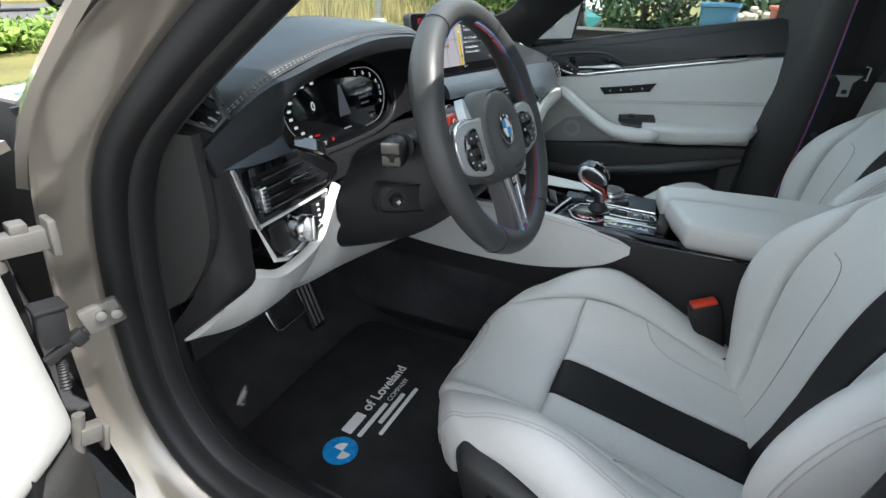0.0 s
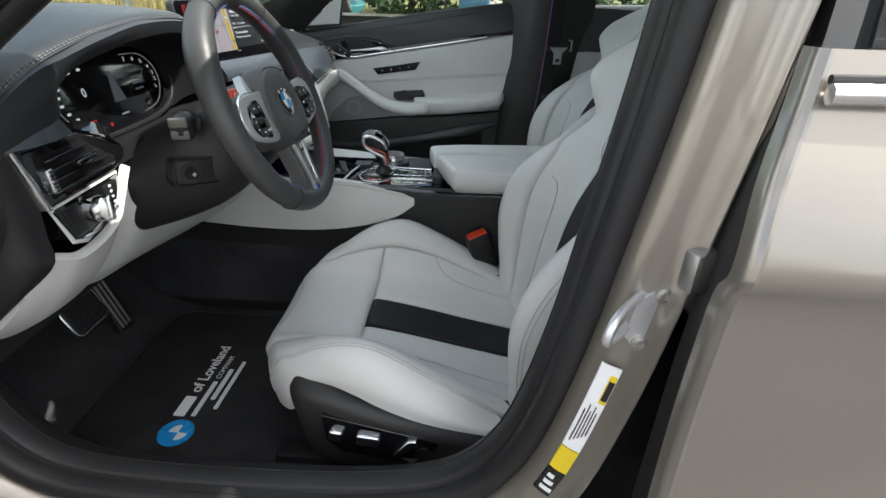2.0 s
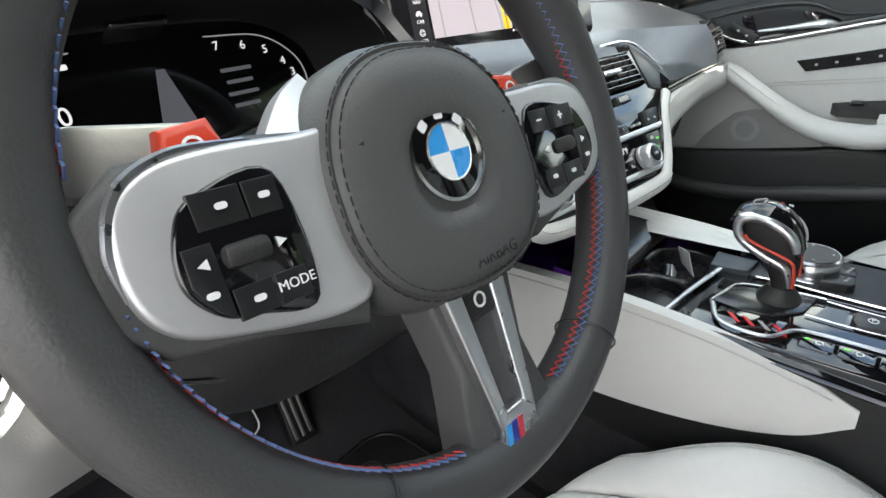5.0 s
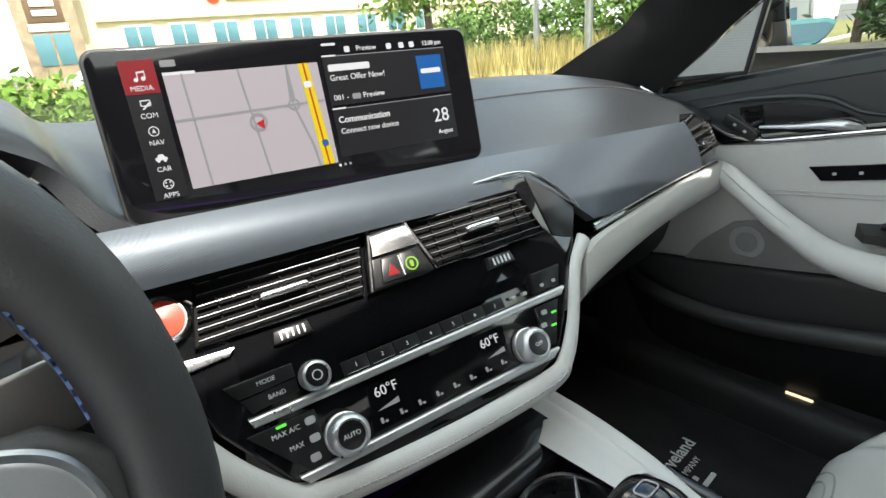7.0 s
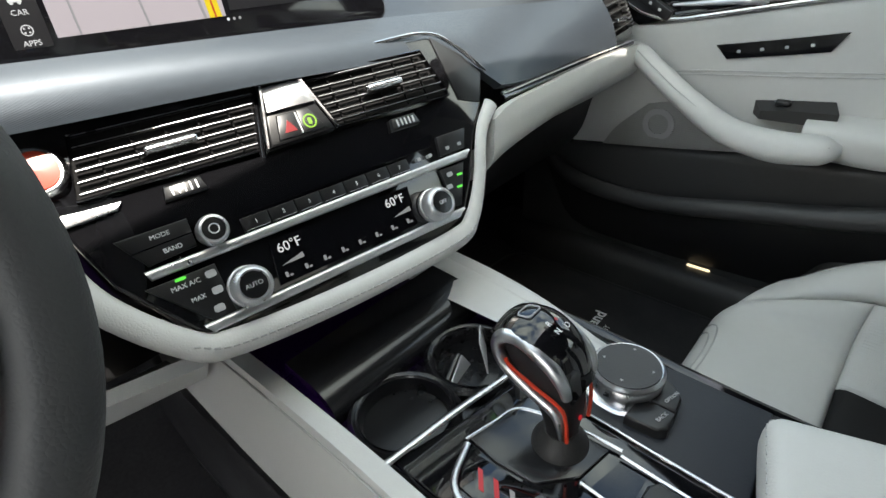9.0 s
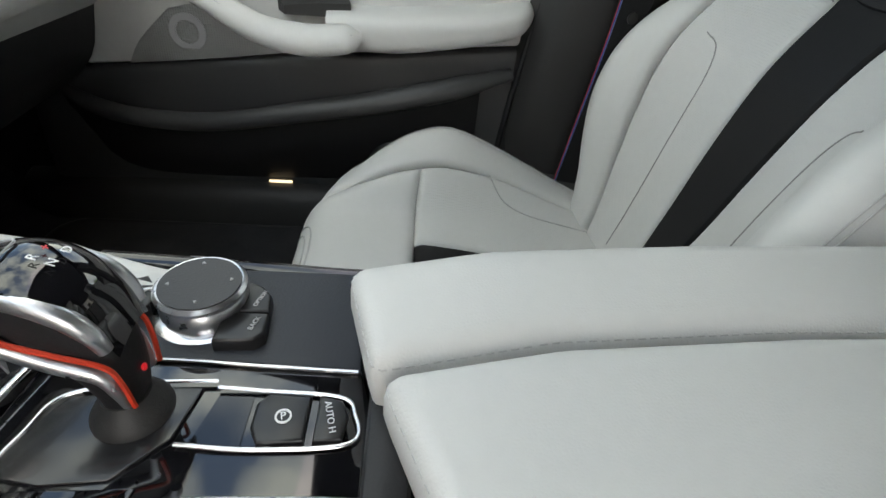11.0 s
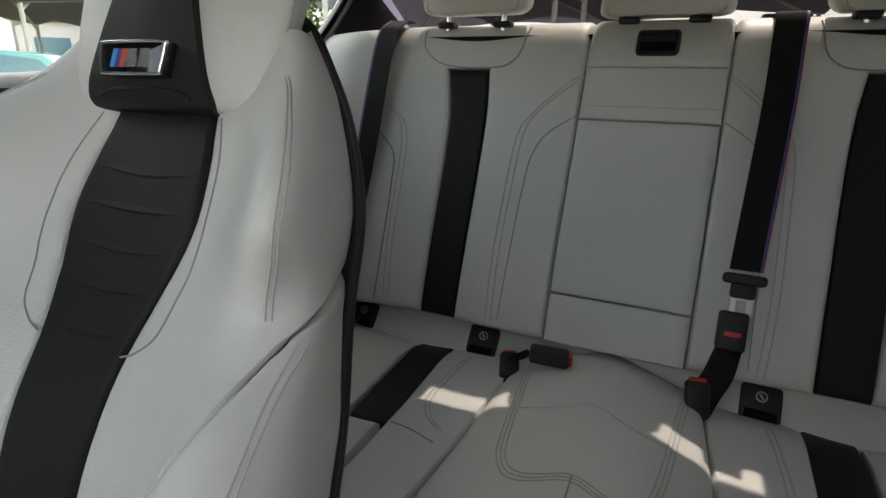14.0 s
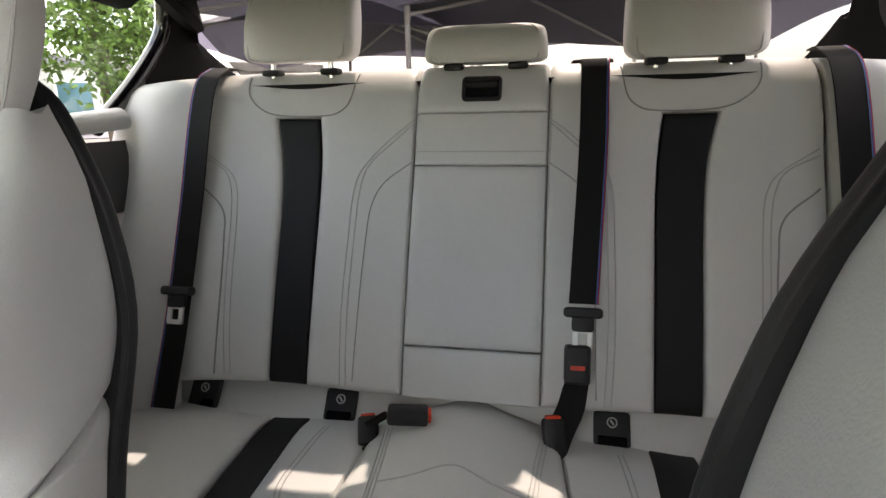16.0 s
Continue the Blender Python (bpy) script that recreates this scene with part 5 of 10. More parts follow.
ring1 = [(-0.55, 0.86, 0.835), (-0.55, 0.87, 0.88), (-0.535, 0.875, 0.92), (-0.49, 0.88, 0.945), (-0.40, 0.882, 0.952), (-0.31, 0.882, 0.945), (-0.265, 0.88, 0.92), (-0.255, 0.875, 0.88), (-0.255, 0.87, 0.835)]
part("binnacle", shell(net([ring0, [tuple((np.array(a) * 0.45 + np.array(b) * 0.55) + np.array([0, 0, 0.004])) for a, b in zip(ring0, ring1)], ring1], 40, 12), 0.006), "hood", dash, "black leather instrument hood")
part("binnacle_floor", shell(net([[(x, y, z) for x in (-0.56, -0.40, -0.18)] for y, z in ((0.81, 0.835), (0.85, 0.83), (0.90, 0.84))], 8, 6), 0.02), "hood", dash)
part("dash_core", shell(net([[(x, 0.92, z) for x in (-0.68, -0.2, 0.3, 0.65)] for z in (0.60, 0.75, 0.86)], 6, 6), 0.02), "plastic", dash)

# instrument display
CF = basis((-0.392, 0.874, 0.889), (1, 0.0, 0), (0, 0.22, 0.97))
cluster = thing("instrument_cluster", (-0.405, 0.88, 0.84), "black digital instrument display with white scales", "instrument cluster")
out = [(0.147 * math.copysign(abs(math.cos(a)) ** 0.62, math.cos(a)), 0.058 * math.copysign(abs(math.sin(a)) ** 0.75, math.sin(a))) for a in np.linspace(0, 2 * math.pi, 48, endpoint=False)]
part("glass", prism(out, 0.004, CF, 0.001, -0.02), "screen", cluster)
part("bezel", frame_ring([(x * 1.03, y * 1.05) for x, y in out], 0.006, 0.010, CF), "plastic", cluster)
for s in (-1, 1):
    p = catmull([(s * 0.045, 0.044), (s * 0.09, 0.040), (s * 0.116, 0.022), (s * 0.122, 0.0), (s * 0.112, -0.022), (s * 0.09, -0.038), (s * 0.05, -0.044)], 40)
    part("scale_line", tube([tuple(CF @ Vector((x, y, 0.0045))) for x, y in p], 0.0006, 4), "litgrey", cluster)
    for i in range(9):
        q = catmull([(s * 0.052, 0.036), (s * 0.085, 0.032), (s * 0.106, 0.016), (s * 0.111, 0.0), (s * 0.102, -0.018), (s * 0.082, -0.031)], 9)[i]
        if s < 0:
            part("scale_mark", prism(rrect(0.0065, 0.0034, 0.001), 0.0048, CF @ pose(q[0], q[1], 0)), "lit", cluster)
        elif i < 7:
            writing(str(7 - i), 0.009, CF @ pose(q[0], q[1], 0.005), "lit", cluster)
writing("0", 0.017, CF @ pose(-0.062, 0.006, 0.005), "lit", cluster)
part("warning_mark", prism(rrect(0.012, 0.003, 0.001), 0.0048, CF @ pose(-0.068, -0.032, 0)), "litred", cluster)
part("warning_mark", prism(rrect(0.005, 0.005, 0.001), 0.0048, CF @ pose(-0.036, -0.044, 0)), "litred", cluster)
writing("12:08", 0.0075, CF @ pose(-0.062, -0.046, 0.005), "lit", cluster)
writing("173", 0.0075, CF @ pose(-0.090, -0.046, 0.005), "lit", cluster)
part("road_graphic", prism([(-0.014, -0.022), (0.014, -0.022), (0.003, 0.022), (-0.003, 0.022)], 0.0046, CF @ pose(0.006, 0.004, 0)), "litdim", cluster)
for i in range(4):
    part("readout_line", prism(rrect(0.026 - 0.004 * (i % 2), 0.0028, 0.001), 0.0047, CF @ pose(0.062, 0.018 - i * 0.009, 0)), "litdim", cluster)
part("readout_line", prism(rrect(0.018, 0.0022, 0.001), 0.0047, CF @ pose(0.004, -0.036, 0)), "litgrey", cluster)
part("camera_pod", prism(rrect(0.040, 0.016, 0.004), 0.018, CF @ pose(0.0, 0.060, 0), 0.003), "gloss", cluster)

# trim strip
upper = [(-0.20, 0.808, 0.896), (-0.08, 0.804, 0.889), (0.116, 0.802, 0.877), (0.30, 0.80, 0.865), (0.44, 0.801, 0.856), (0.512, 0.802, 0.851)]
lower = [(-0.20, 0.790, 0.872), (0.0, 0.778, 0.860), (0.165, 0.768, 0.842), (0.205, 0.742, 0.808), (0.42, 0.772, 0.794), (0.55, 0.786, 0.786)]
U5 = catmull(upper, 40)
L5 = np.array([[np.interp(x, catmull(lower, 80)[:, 0], catmull(lower, 80)[:, i]) for i in range(3)] for x in U5[:, 0] + 0.030 * ((U5[:, 0] + 0.2) / 0.712) ** 4])
TS = np.array([U5 * (1 - f) + L5 * f + np.array([0, -0.006 * math.sin(math.pi * f), 0]) for f in np.linspace(0, 1, 10)])
part("trim_strip", shell(TS, 0.010), "trim", dash, "silver-grey woven trim strip")
part("ambient_line", tube(U5 + np.array([0, -0.002, 0.001]), 0.0016, 6), "violet", dash, "thin violet ambient light line")
part("chrome_line", tube(catmull([(0.208, 0.738, 0.804), (0.42, 0.769, 0.791), (0.636, 0.793, 0.778)], 24), 0.0022, 6), "chrome", dash)
part("black_line", tube(catmull([(0.21, 0.738, 0.7985), (0.42, 0.769, 0.786), (0.636, 0.793, 0.773)], 24), 0.0035, 6), "gloss", dash)
# left stretch of the trim above the outer vent
TL = net([[(-0.694, 0.812, 0.883), (-0.65, 0.806, 0.893), (-0.625, 0.806, 0.898), (-0.606, 0.808, 0.902)], [(-0.692, 0.806, 0.878), (-0.65, 0.799, 0.878), (-0.622, 0.800, 0.878), (-0.594, 0.803, 0.878)]], 24, 4)
part("trim_strip", shell(TL, 0.01), "trim", dash, "silver-grey woven trim strip")
part("ambient_line", tube(TL[0] + np.array([0, -0.001, 0.001]), 0.0015, 6), "violet", dash)
part("dash_side", shell(net([[(-0.706, 0.803, 0.911), (-0.66, 0.8015, 0.936), (-0.62, 0.800, 0.953), (-0.58, 0.799, 0.963), (-0.52, 0.797, 0.976), (-0.46, 0.797, 0.983), (-0.40, 0.797, 0.987), (-0.30, 0.80, 0.982), (-0.24, 0.817, 0.966)],
                                  [(-0.702, 0.801, 0.898), (-0.657, 0.798, 0.915), (-0.615, 0.799, 0.929), (-0.588, 0.804, 0.944), (-0.535, 0.801, 0.966), (-0.465, 0.799, 0.975), (-0.41, 0.799, 0.979), (-0.305, 0.802, 0.975), (-0.235, 0.823, 0.955)],
                                  [(-0.694, 0.811, 0.883), (-0.65, 0.805, 0.893), (-0.605, 0.806, 0.903), (-0.592, 0.815, 0.922), (-0.560, 0.812, 0.948), (-0.48, 0.806, 0.964), (-0.42, 0.803, 0.970), (-0.31, 0.805, 0.968), (-0.228, 0.831, 0.942)]], 60, 10), 0.01), "dashtop", dash)
SV = basis((-0.686, 0.818, 0.943), (0.35, -0.8, -0.45), (0.35, -0.15, 0.9))
sv = part("side_vent", frame_ring([(-0.028, -0.02), (0.024, -0.014), (0.030, 0.004), (0.006, 0.026), (-0.028, 0.016)], 0.005, 0.010, SV), "plasticgrey", dash, "small side-window vent")
for i in range(4):
    part("vent_slat", prism(rrect(0.044, 0.002, 0.001, 3, 0, -0.011 + i * 0.008), 0.008, SV), "gloss", sv)

# outer vent, passenger side
RF = basis((0.575, 0.795, 0.822), (1, 0.03, -0.14), (0.02, 0.16, 1))
vent_r = thing("side_vent", (0.575, 0.8, 0.8), "gloss black outer air vent at the dash end", "air vent")
part("housing", prism([(-0.066, 0.019), (-0.021, 0.037), (0.012, 0.029), (0.062, -0.012), (0.060, -0.028), (-0.034, -0.044)], 0.0, RF, 0.002, -0.03), "gloss", vent_r)
rc = part("recess", prism([(-0.060, 0.014), (-0.019, 0.030), (0.006, 0.023), (0.045, -0.018), (-0.035, -0.036)], 0.0008, RF), "headliner", vent_r)
vl, vr = (np.array((-0.060, 0.014)), np.array((-0.035, -0.036))), (np.array((-0.004, 0.025)), np.array((0.045, -0.018)))
for f in (0.10, 0.34, 0.58, 0.82):
    p0, p1 = vl[0] * (1 - f) + vl[1] * f, vr[0] * (1 - f) + vr[1] * f
    part("slat", prism([tuple(p0), tuple(p1), tuple(p1 + (0, 0.0024)), tuple(p0 + (0, 0.0024))], 0.009, RF, 0.0006, 0.003), "plasticgrey", rc)
    part("slat_edge", prism([tuple(p0 + (0, 0.0018)), tuple(p1 + (0, 0.0018)), tuple(p1 + (0, 0.0024)), tuple(p0 + (0, 0.0024))], 0.0093, RF, 0, 0.0085), "alu", rc)
part("vent_tab", prism([(-0.030, -0.011), (-0.002, -0.009), (0.006, -0.004), (-0.004, -0.002), (-0.030, -0.005)], 0.016, RF, 0.002, 0.006), "chrome", rc, "satin metal vent tab")
part("chrome_edge", tube([tuple(RF @ Vector(p)) for p in ((-0.066, 0.018, 0.002), (-0.050, -0.014, 0.002), (-0.035, -0.044, 0.002))], 0.0016, 6), "chrome", vent_r)
part("thumbwheel", prism([(0.016, 0.020), (0.050, -0.012), (0.044, -0.016), (0.010, 0.016)], 0.008, RF, 0.002), "plasticgrey", vent_r)
for i in range(6):
    part("thumbwheel_rib", prism([(0.018 + i * 0.005, 0.0150 - i * 0.0049), (0.0192 + i * 0.005, 0.0140 - i * 0.0049), (0.0142 + i * 0.005, 0.0100 - i * 0.0049), (0.0130 + i * 0.005, 0.0110 - i * 0.0049)], 0.0092, RF), "alu", vent_r)

# white lower dash, passenger side
WL = net([[(0.168, 0.727, 0.790), (0.21, 0.7335, 0.795), (0.32, 0.752, 0.789), (0.45, 0.771, 0.782), (0.645, 0.792, 0.770)], [(0.163, 0.7245, 0.777), (0.21, 0.7305, 0.778), (0.32, 0.7495, 0.772), (0.45, 0.7685, 0.766), (0.645, 0.790, 0.755)],
          [(0.155, 0.722, 0.755), (0.21, 0.735, 0.755), (0.32, 0.757, 0.75), (0.45, 0.776, 0.744), (0.645, 0.793, 0.735)], [(0.15, 0.745, 0.735), (0.21, 0.775, 0.735), (0.32, 0.795, 0.73), (0.45, 0.81, 0.725), (0.645, 0.82, 0.715)],
          [(0.16, 0.80, 0.70), (0.21, 0.83, 0.70), (0.32, 0.85, 0.69), (0.45, 0.86, 0.685), (0.645, 0.87, 0.68)]], 30, 20)
part("lower_panel", shell(WL, 0.01), "white", dash, "white leather lower dash panel with double stitching")
for v in (0.30, 0.36):
    part("stitching", seam(WL, [(0.02, v), (0.3, v), (0.7, v), (0.99, v)], 0.0009, 0.0008), "stitch", dash)
part("glovebox", shell(net([[(0.15, 0.79, 0.705), (0.35, 0.84, 0.695), (0.65, 0.868, 0.685)], [(0.16, 0.84, 0.62), (0.35, 0.88, 0.61), (0.65, 0.90, 0.60)], [(0.16, 0.96, 0.56), (0.35, 0.98, 0.55), (0.65, 0.99, 0.55)], [(0.16, 1.25, 0.56), (0.35, 1.25, 0.55), (0.65, 1.25, 0.55)]], 12, 14), 0.01), "plastic", dash)

# white knee panel, driver side
KT = [(-0.676, 0.822, 0.760), (-0.656, 0.808, 0.757), (-0.625, 0.803, 0.746), (-0.56, 0.805, 0.756), (-0.525, 0.806, 0.796), (-0.50, 0.81, 0.812), (-0.478, 0.82, 0.742), (-0.40, 0.82, 0.726), (-0.25, 0.82, 0.676), (-0.125, 0.80, 0.665)]
KB = [(-0.694, 0.945, 0.640), (-0.66, 0.95, 0.626), (-0.625, 0.95, 0.614), (-0.56, 0.95, 0.604), (-0.52, 0.95, 0.600), (-0.50, 0.95, 0.598), (-0.46, 0.95, 0.596), (-0.38, 0.95, 0.588), (-0.25, 0.95, 0.577), (-0.115, 0.95, 0.567)]
KN = net([[tuple(np.array(a) * (1 - f) + np.array(b) * f + np.array([0, -0.014, -0.010]) * math.sin(math.pi * f)) for a, b in zip(KT, KB)] for f in (0, 0.33, 0.66, 1)], 60, 24)
part("knee_panel", shell(KN, 0.012), "white", dash, "white leather knee panel")
part("knee_slot", seam(KN, [(0.22, 0.66), (0.28, 0.60), (0.35, 0.56)], [0.001, 0.006, 0.001], 0.0), "plastic", dash)
for v in (0.06, 0.10):
    part("stitching", seam(KN, [(0.005, v + 0.02), (0.05, v), (0.10, v - 0.02)], 0.0009, 0.0008), "stitch", dash)
part("dash_end", shell(net([[(-0.700, 0.850, z), (-0.696, 0.822, z), (-0.686, 0.810, z), (-0.664 - max(0.0, 0.80 - z) * 0.10, 0.806, z)] for z in (0.895, 0.86, 0.82, 0.78, 0.752)] + [[(-0.700, 0.87, 0.72), (-0.697, 0.845, 0.72), (-0.692, 0.840, 0.72), (-0.684, 0.838, 0.72)], [(-0.702, 0.93, 0.655), (-0.700, 0.92, 0.655), (-0.698, 0.915, 0.655), (-0.694, 0.912, 0.655)]], 16, 24), 0.006), "plastic", dash, "black plastic dash end cover")
part("footwell_roof", shell(net([[(x, y, z) for x in (-0.67, -0.4, -0.13)] for y, z in ((0.95, 0.64), (1.1, 0.60), (1.26, 0.60))], 6, 6), 0.01), "plastic", dash)

# outer vent and light switch, driver side
LF = basis((-0.59, 0.803, 0.81), (1, 0.05, 0), (0, 0.1, 1))
vent_l = thing("outer_vent", (-0.59, 0.79, 0.8), "gloss black outer air vent with chrome side bar", "air vent")
VO = [(-0.076, 0.066), (-0.066, 0.003), (0.064, 0.004), (0.092, 0.014), (0.096, 0.026), (0.020, 0.066)]
part("housing", prism(VO, 0.004, LF, 0.002, -0.03), "gloss", vent_l)
part("recess", prism([(-0.062, 0.056), (-0.055, 0.009), (0.056, 0.010), (0.072, 0.020), (0.020, 0.056)], 0.0045, LF), "button", vent_l)
for i in range(4):
    y = 0.016 + i * 0.0115
    part("slat", prism(rrect(0.116 - 0.014 * i, 0.0026, 0.001, 3, 0.002 - 0.006 * i, y), 0.011, LF, 0.001), "gloss", vent_l)
part("vent_tab", prism(rrect(0.036, 0.007, 0.003, 4, 0.005, 0.036), 0.017, LF, 0.003), "gloss", vent_l)
part("thumbwheel", prism(rrect(0.010, 0.028, 0.003, 4, -0.056, 0.030), 0.015, LF, 0.003), "alu", vent_l)
for i in range(6):
    part("thumbwheel_rib", prism(rrect(0.009, 0.0012, 0.0005, 2, -0.056, 0.019 + i * 0.0045), 0.0162, LF), "button", vent_l)
part("chrome_bar", prism([(-0.091, 0.072), (-0.082, 0.070), (-0.067, 0.000), (-0.075, 0.003)], 0.010, LF, 0.003, -0.02), "chrome", vent_l)
part("wing_trim", shell(net([[tuple(LF @ Vector(p)) for p in ((0.018, 0.070, 0.004), (0.062, 0.050, 0.008), (0.100, 0.026, 0.0))], [tuple(LF @ Vector(p)) for p in ((0.030, 0.078, -0.004), (0.085, 0.058, -0.004), (0.125, 0.026, -0.03))]], 10, 4), 0.006), "gloss", vent_l)
lights = thing("light_switch", (-0.59, 0.79, 0.76), "gloss black light switch panel with chrome rotary knob", "light switch")
part("panel", prism([(-0.062, -0.001), (-0.048, -0.044), (-0.030, -0.051), (0.040, -0.037), (0.054, -0.022), (0.061, 0.000)], 0.004, LF, 0.002, -0.03), "gloss", lights)
part("panel_rim", frame_ring([(-0.067, 0.001), (-0.052, -0.048), (-0.031, -0.056), (0.043, -0.041), (0.058, -0.024), (0.066, 0.002)], 0.005, 0.0035, LF), "white", lights)
part("button_block", prism([(-0.054, -0.006), (-0.044, -0.040), (-0.024, -0.042), (-0.026, -0.006)], 0.007, LF, 0.002), "button", lights)
part("knob", lathe([(0.0, 0), (0.017, 0), (0.017, 0.008), (0.0145, 0.014), (0.0, 0.014)], LF @ pose(0.002, -0.026, 0.003), 24), "chrome", lights)
part("knob_grip", prism(rrect(0.009, 0.032, 0.004, 4), 0.023, LF @ pose(0.002, -0.026, 0.003, 0, 0, -10), 0.003), "chrome", lights)
part("button_block", prism([(0.026, -0.006), (0.026, -0.036), (0.038, -0.034), (0.050, -0.020), (0.054, -0.006)], 0.007, LF, 0.002), "button", lights)
for i in range(4):
    part("print_mark", prism(rrect(0.005, 0.003, 0.001, 2, 0.036, -0.030 + i * 0.007), 0.0074, LF), "print", lights)
part("lower_rim", tube([tuple(LF @ Vector((x, y, 0.006))) for x, y in ((-0.036, -0.047), (-0.012, -0.050), (0.014, -0.044), (0.040, -0.038))], 0.002, 6), "chrome", lights)

# ---- centre stack ----
CP = basis((-0.02, 0.735, 0.78), (0.99, -0.14, 0), (0, 0.53, 0.85))
stack = thing("centre_stack", (-0.02, 0.76, 0.7), "gloss black centre stack with air vents and switches", "control panel")
SO = [(-0.172, 0.104), (-0.168, 0.050), (-0.152, -0.006), (-0.120, -0.052), (-0.100, -0.061), (-0.01, -0.066), (0.085, -0.064), (0.112, -0.056), (0.134, -0.030), (0.158, 0.008), (0.180, 0.032), (0.196, 0.060), (0.180, 0.082), (0.150, 0.104)]
part("fascia", prism(SO, 0.0, CP, 0.003, -0.05), "gloss", stack)
part("white_surround", join(*[tube([tuple(CP @ Vector((x, y, z))) for x, y, z in catmull([(-0.178, 0.040, -0.012), (-0.165, -0.010, -0.004), (-0.129, -0.056, 0.0), (-0.100, -0.068, 0.002), (-0.01, -0.0735, 0.003), (0.09, -0.0715, 0.002), (0.118, -0.061, 0.0), (0.142, -0.033, 0.0), (0.167, 0.008, 0.0), (0.194, 0.030, -0.004)], 60)], [0.0090, 0.0095, 0.0095, 0.0095, 0.0095, 0.0092, 0.0075, 0.0062, 0.0060, 0.0075], 12, flat=0.62, up=tuple(CP.to_3x3() @ Vector((0, 0, 1))))]), "white", stack, "white leather surround")
stitches([tuple(CP @ Vector((x, y + 0.003, 0.0090))) for x, y in catmull([(-0.128, -0.062), (-0.100, -0.073), (-0.01, -0.079), (0.09, -0.077), (0.116, -0.068)], 60)], "stitch", stack, dash=0.004, gap=0.002)
# added rough black overlay; stops the gloss corner mirroring bright window light
part("dull_corner_overlay", prism([(0.152, 0.102), (0.178, 0.081), (0.193, 0.060), (0.178, 0.034), (0.156, 0.042)], 0.0012, CP, 0.0006), "button", stack)
part("top_edge", tube([tuple(CP @ Vector((x, y, 0.002))) for x, y in catmull([(-0.175, 0.104), (-0.06, 0.106), (0.06, 0.105), (0.145, 0.106), (0.176, 0.088), (0.198, 0.060)], 40)], 0.0018, 8), "chrome", stack)


def slat_vent(corners, lever, thumb):
    v = part("vent_recess", prism(corners, 0.001, CP, 0.0), "headliner", stack)
    xs = [c[0] for c in corners]
    for i in range(6):
        b = 0.0525 + i * 0.0070
        f = (b - 0.047) / 0.04
        l = corners[0][0] * f + corners[1][0] * (1 - f)
        r = corners[3][0] * f + corners[2][0] * (1 - f)
        part("slat", prism([(l + 0.002, b - 0.0007), (r - 0.002, b - 0.0007), (r - 0.002, b + 0.0007), (l + 0.002, b + 0.0007)], 0.007, CP, 0.0005, 0.0045), "headliner", v)
        part("slat_edge", prism([(l + 0.002, b + 0.0002), (r - 0.002, b + 0.0002), (r - 0.002, b + 0.0006), (l + 0.002, b + 0.0006)], 0.0073, CP, 0, 0.0066), "alu", v)
    for k in range(5):
        x = min(xs) + (max(xs) - min(xs)) * (k + 1) / 6
        part("blade", prism([(x - 0.0006, 0.05), (x + 0.0006, 0.05), (x + 0.0006, 0.088), (x - 0.0006, 0.088)], 0.003, CP), "headliner", v)
    part("vent_rim", frame_ring(corners, 0.0016, 0.006, CP), "gloss", v)
    part("vent_tab", prism(rrect(0.034, 0.0055, 0.0025, 5, lever[0], lever[1]), 0.014, CP, 0.0022), "chrome", v, "satin metal vent tab")
    part("thumbwheel", prism([(thumb[0] - 0.014, thumb[1] - 0.005), (thumb[0] + 0.014, thumb[1] - 0.005), (thumb[0] + 0.012, thumb[1] + 0.005), (thumb[0] - 0.012, thumb[1] + 0.005)], 0.005, CP, 0.002), "button", stack)
    for i in range(5):
        part("thumbwheel_rib", prism(rrect(0.0012, 0.006, 0.0004, 2, thumb[0] - 0.008 + i * 0.004, thumb[1]), 0.0062, CP), "print", stack)


slat_vent([(-0.140, 0.090), (-0.150, 0.049), (-0.034, 0.047), (-0.022, 0.088)], (-0.088, 0.067), (-0.091, 0.039))
slat_vent([(0.018, 0.092), (0.030, 0.048), (0.145, 0.047), (0.133, 0.092)], (0.082, 0.069), (0.090, 0.037))
hz = part("hazard_block", prism([(-0.028, 0.046), (0.026, 0.047), (0.012, 0.094), (-0.016, 0.094)], 0.010, CP, 0.003), "button", stack, "black block with hazard switch")
cap = net([[tuple(CP @ Vector(p)) for p in r] for r in (((-0.021, 0.070, 0.0135), (-0.0015, 0.070, 0.0140), (0.018, 0.070, 0.0135)), ((-0.018, 0.082, 0.0125), (-0.0015, 0.082, 0.0130), (0.015, 0.082, 0.0125)), ((-0.015, 0.093, 0.0075), (-0.0015, 0.093, 0.0080), (0.012, 0.093, 0.0075)), ((-0.013, 0.100, 0.000), (-0.0015, 0.100, 0.000), (0.010, 0.100, 0.000)))], 10, 12)
part("chrome_cap", shell(cap, 0.005), "chrome", hz)
for pth in ([(-0.030, 0.046), (-0.017, 0.090)], [(0.028, 0.047), (0.014, 0.090)]):
    part("chrome_edge", tube([tuple(CP @ Vector((x, y, 0.010))) for x, y in pth], 0.0014, 6), "chrome", hz)
part("switch_gap", prism([(-0.0016, 0.050), (-0.0004, 0.050), (-0.0004, 0.066), (-0.0016, 0.066)], 0.0118, CP), "printgrey", hz)
part("switch", prism([(-0.020, 0.049), (-0.002, 0.049), (-0.002, 0.067), (-0.015, 0.067)], 0.0115, CP, 0.001), "button", hz)
part("switch", prism([(0.0, 0.049), (0.018, 0.049), (0.011, 0.067), (0.0, 0.067)], 0.0115, CP, 0.001), "button", hz)
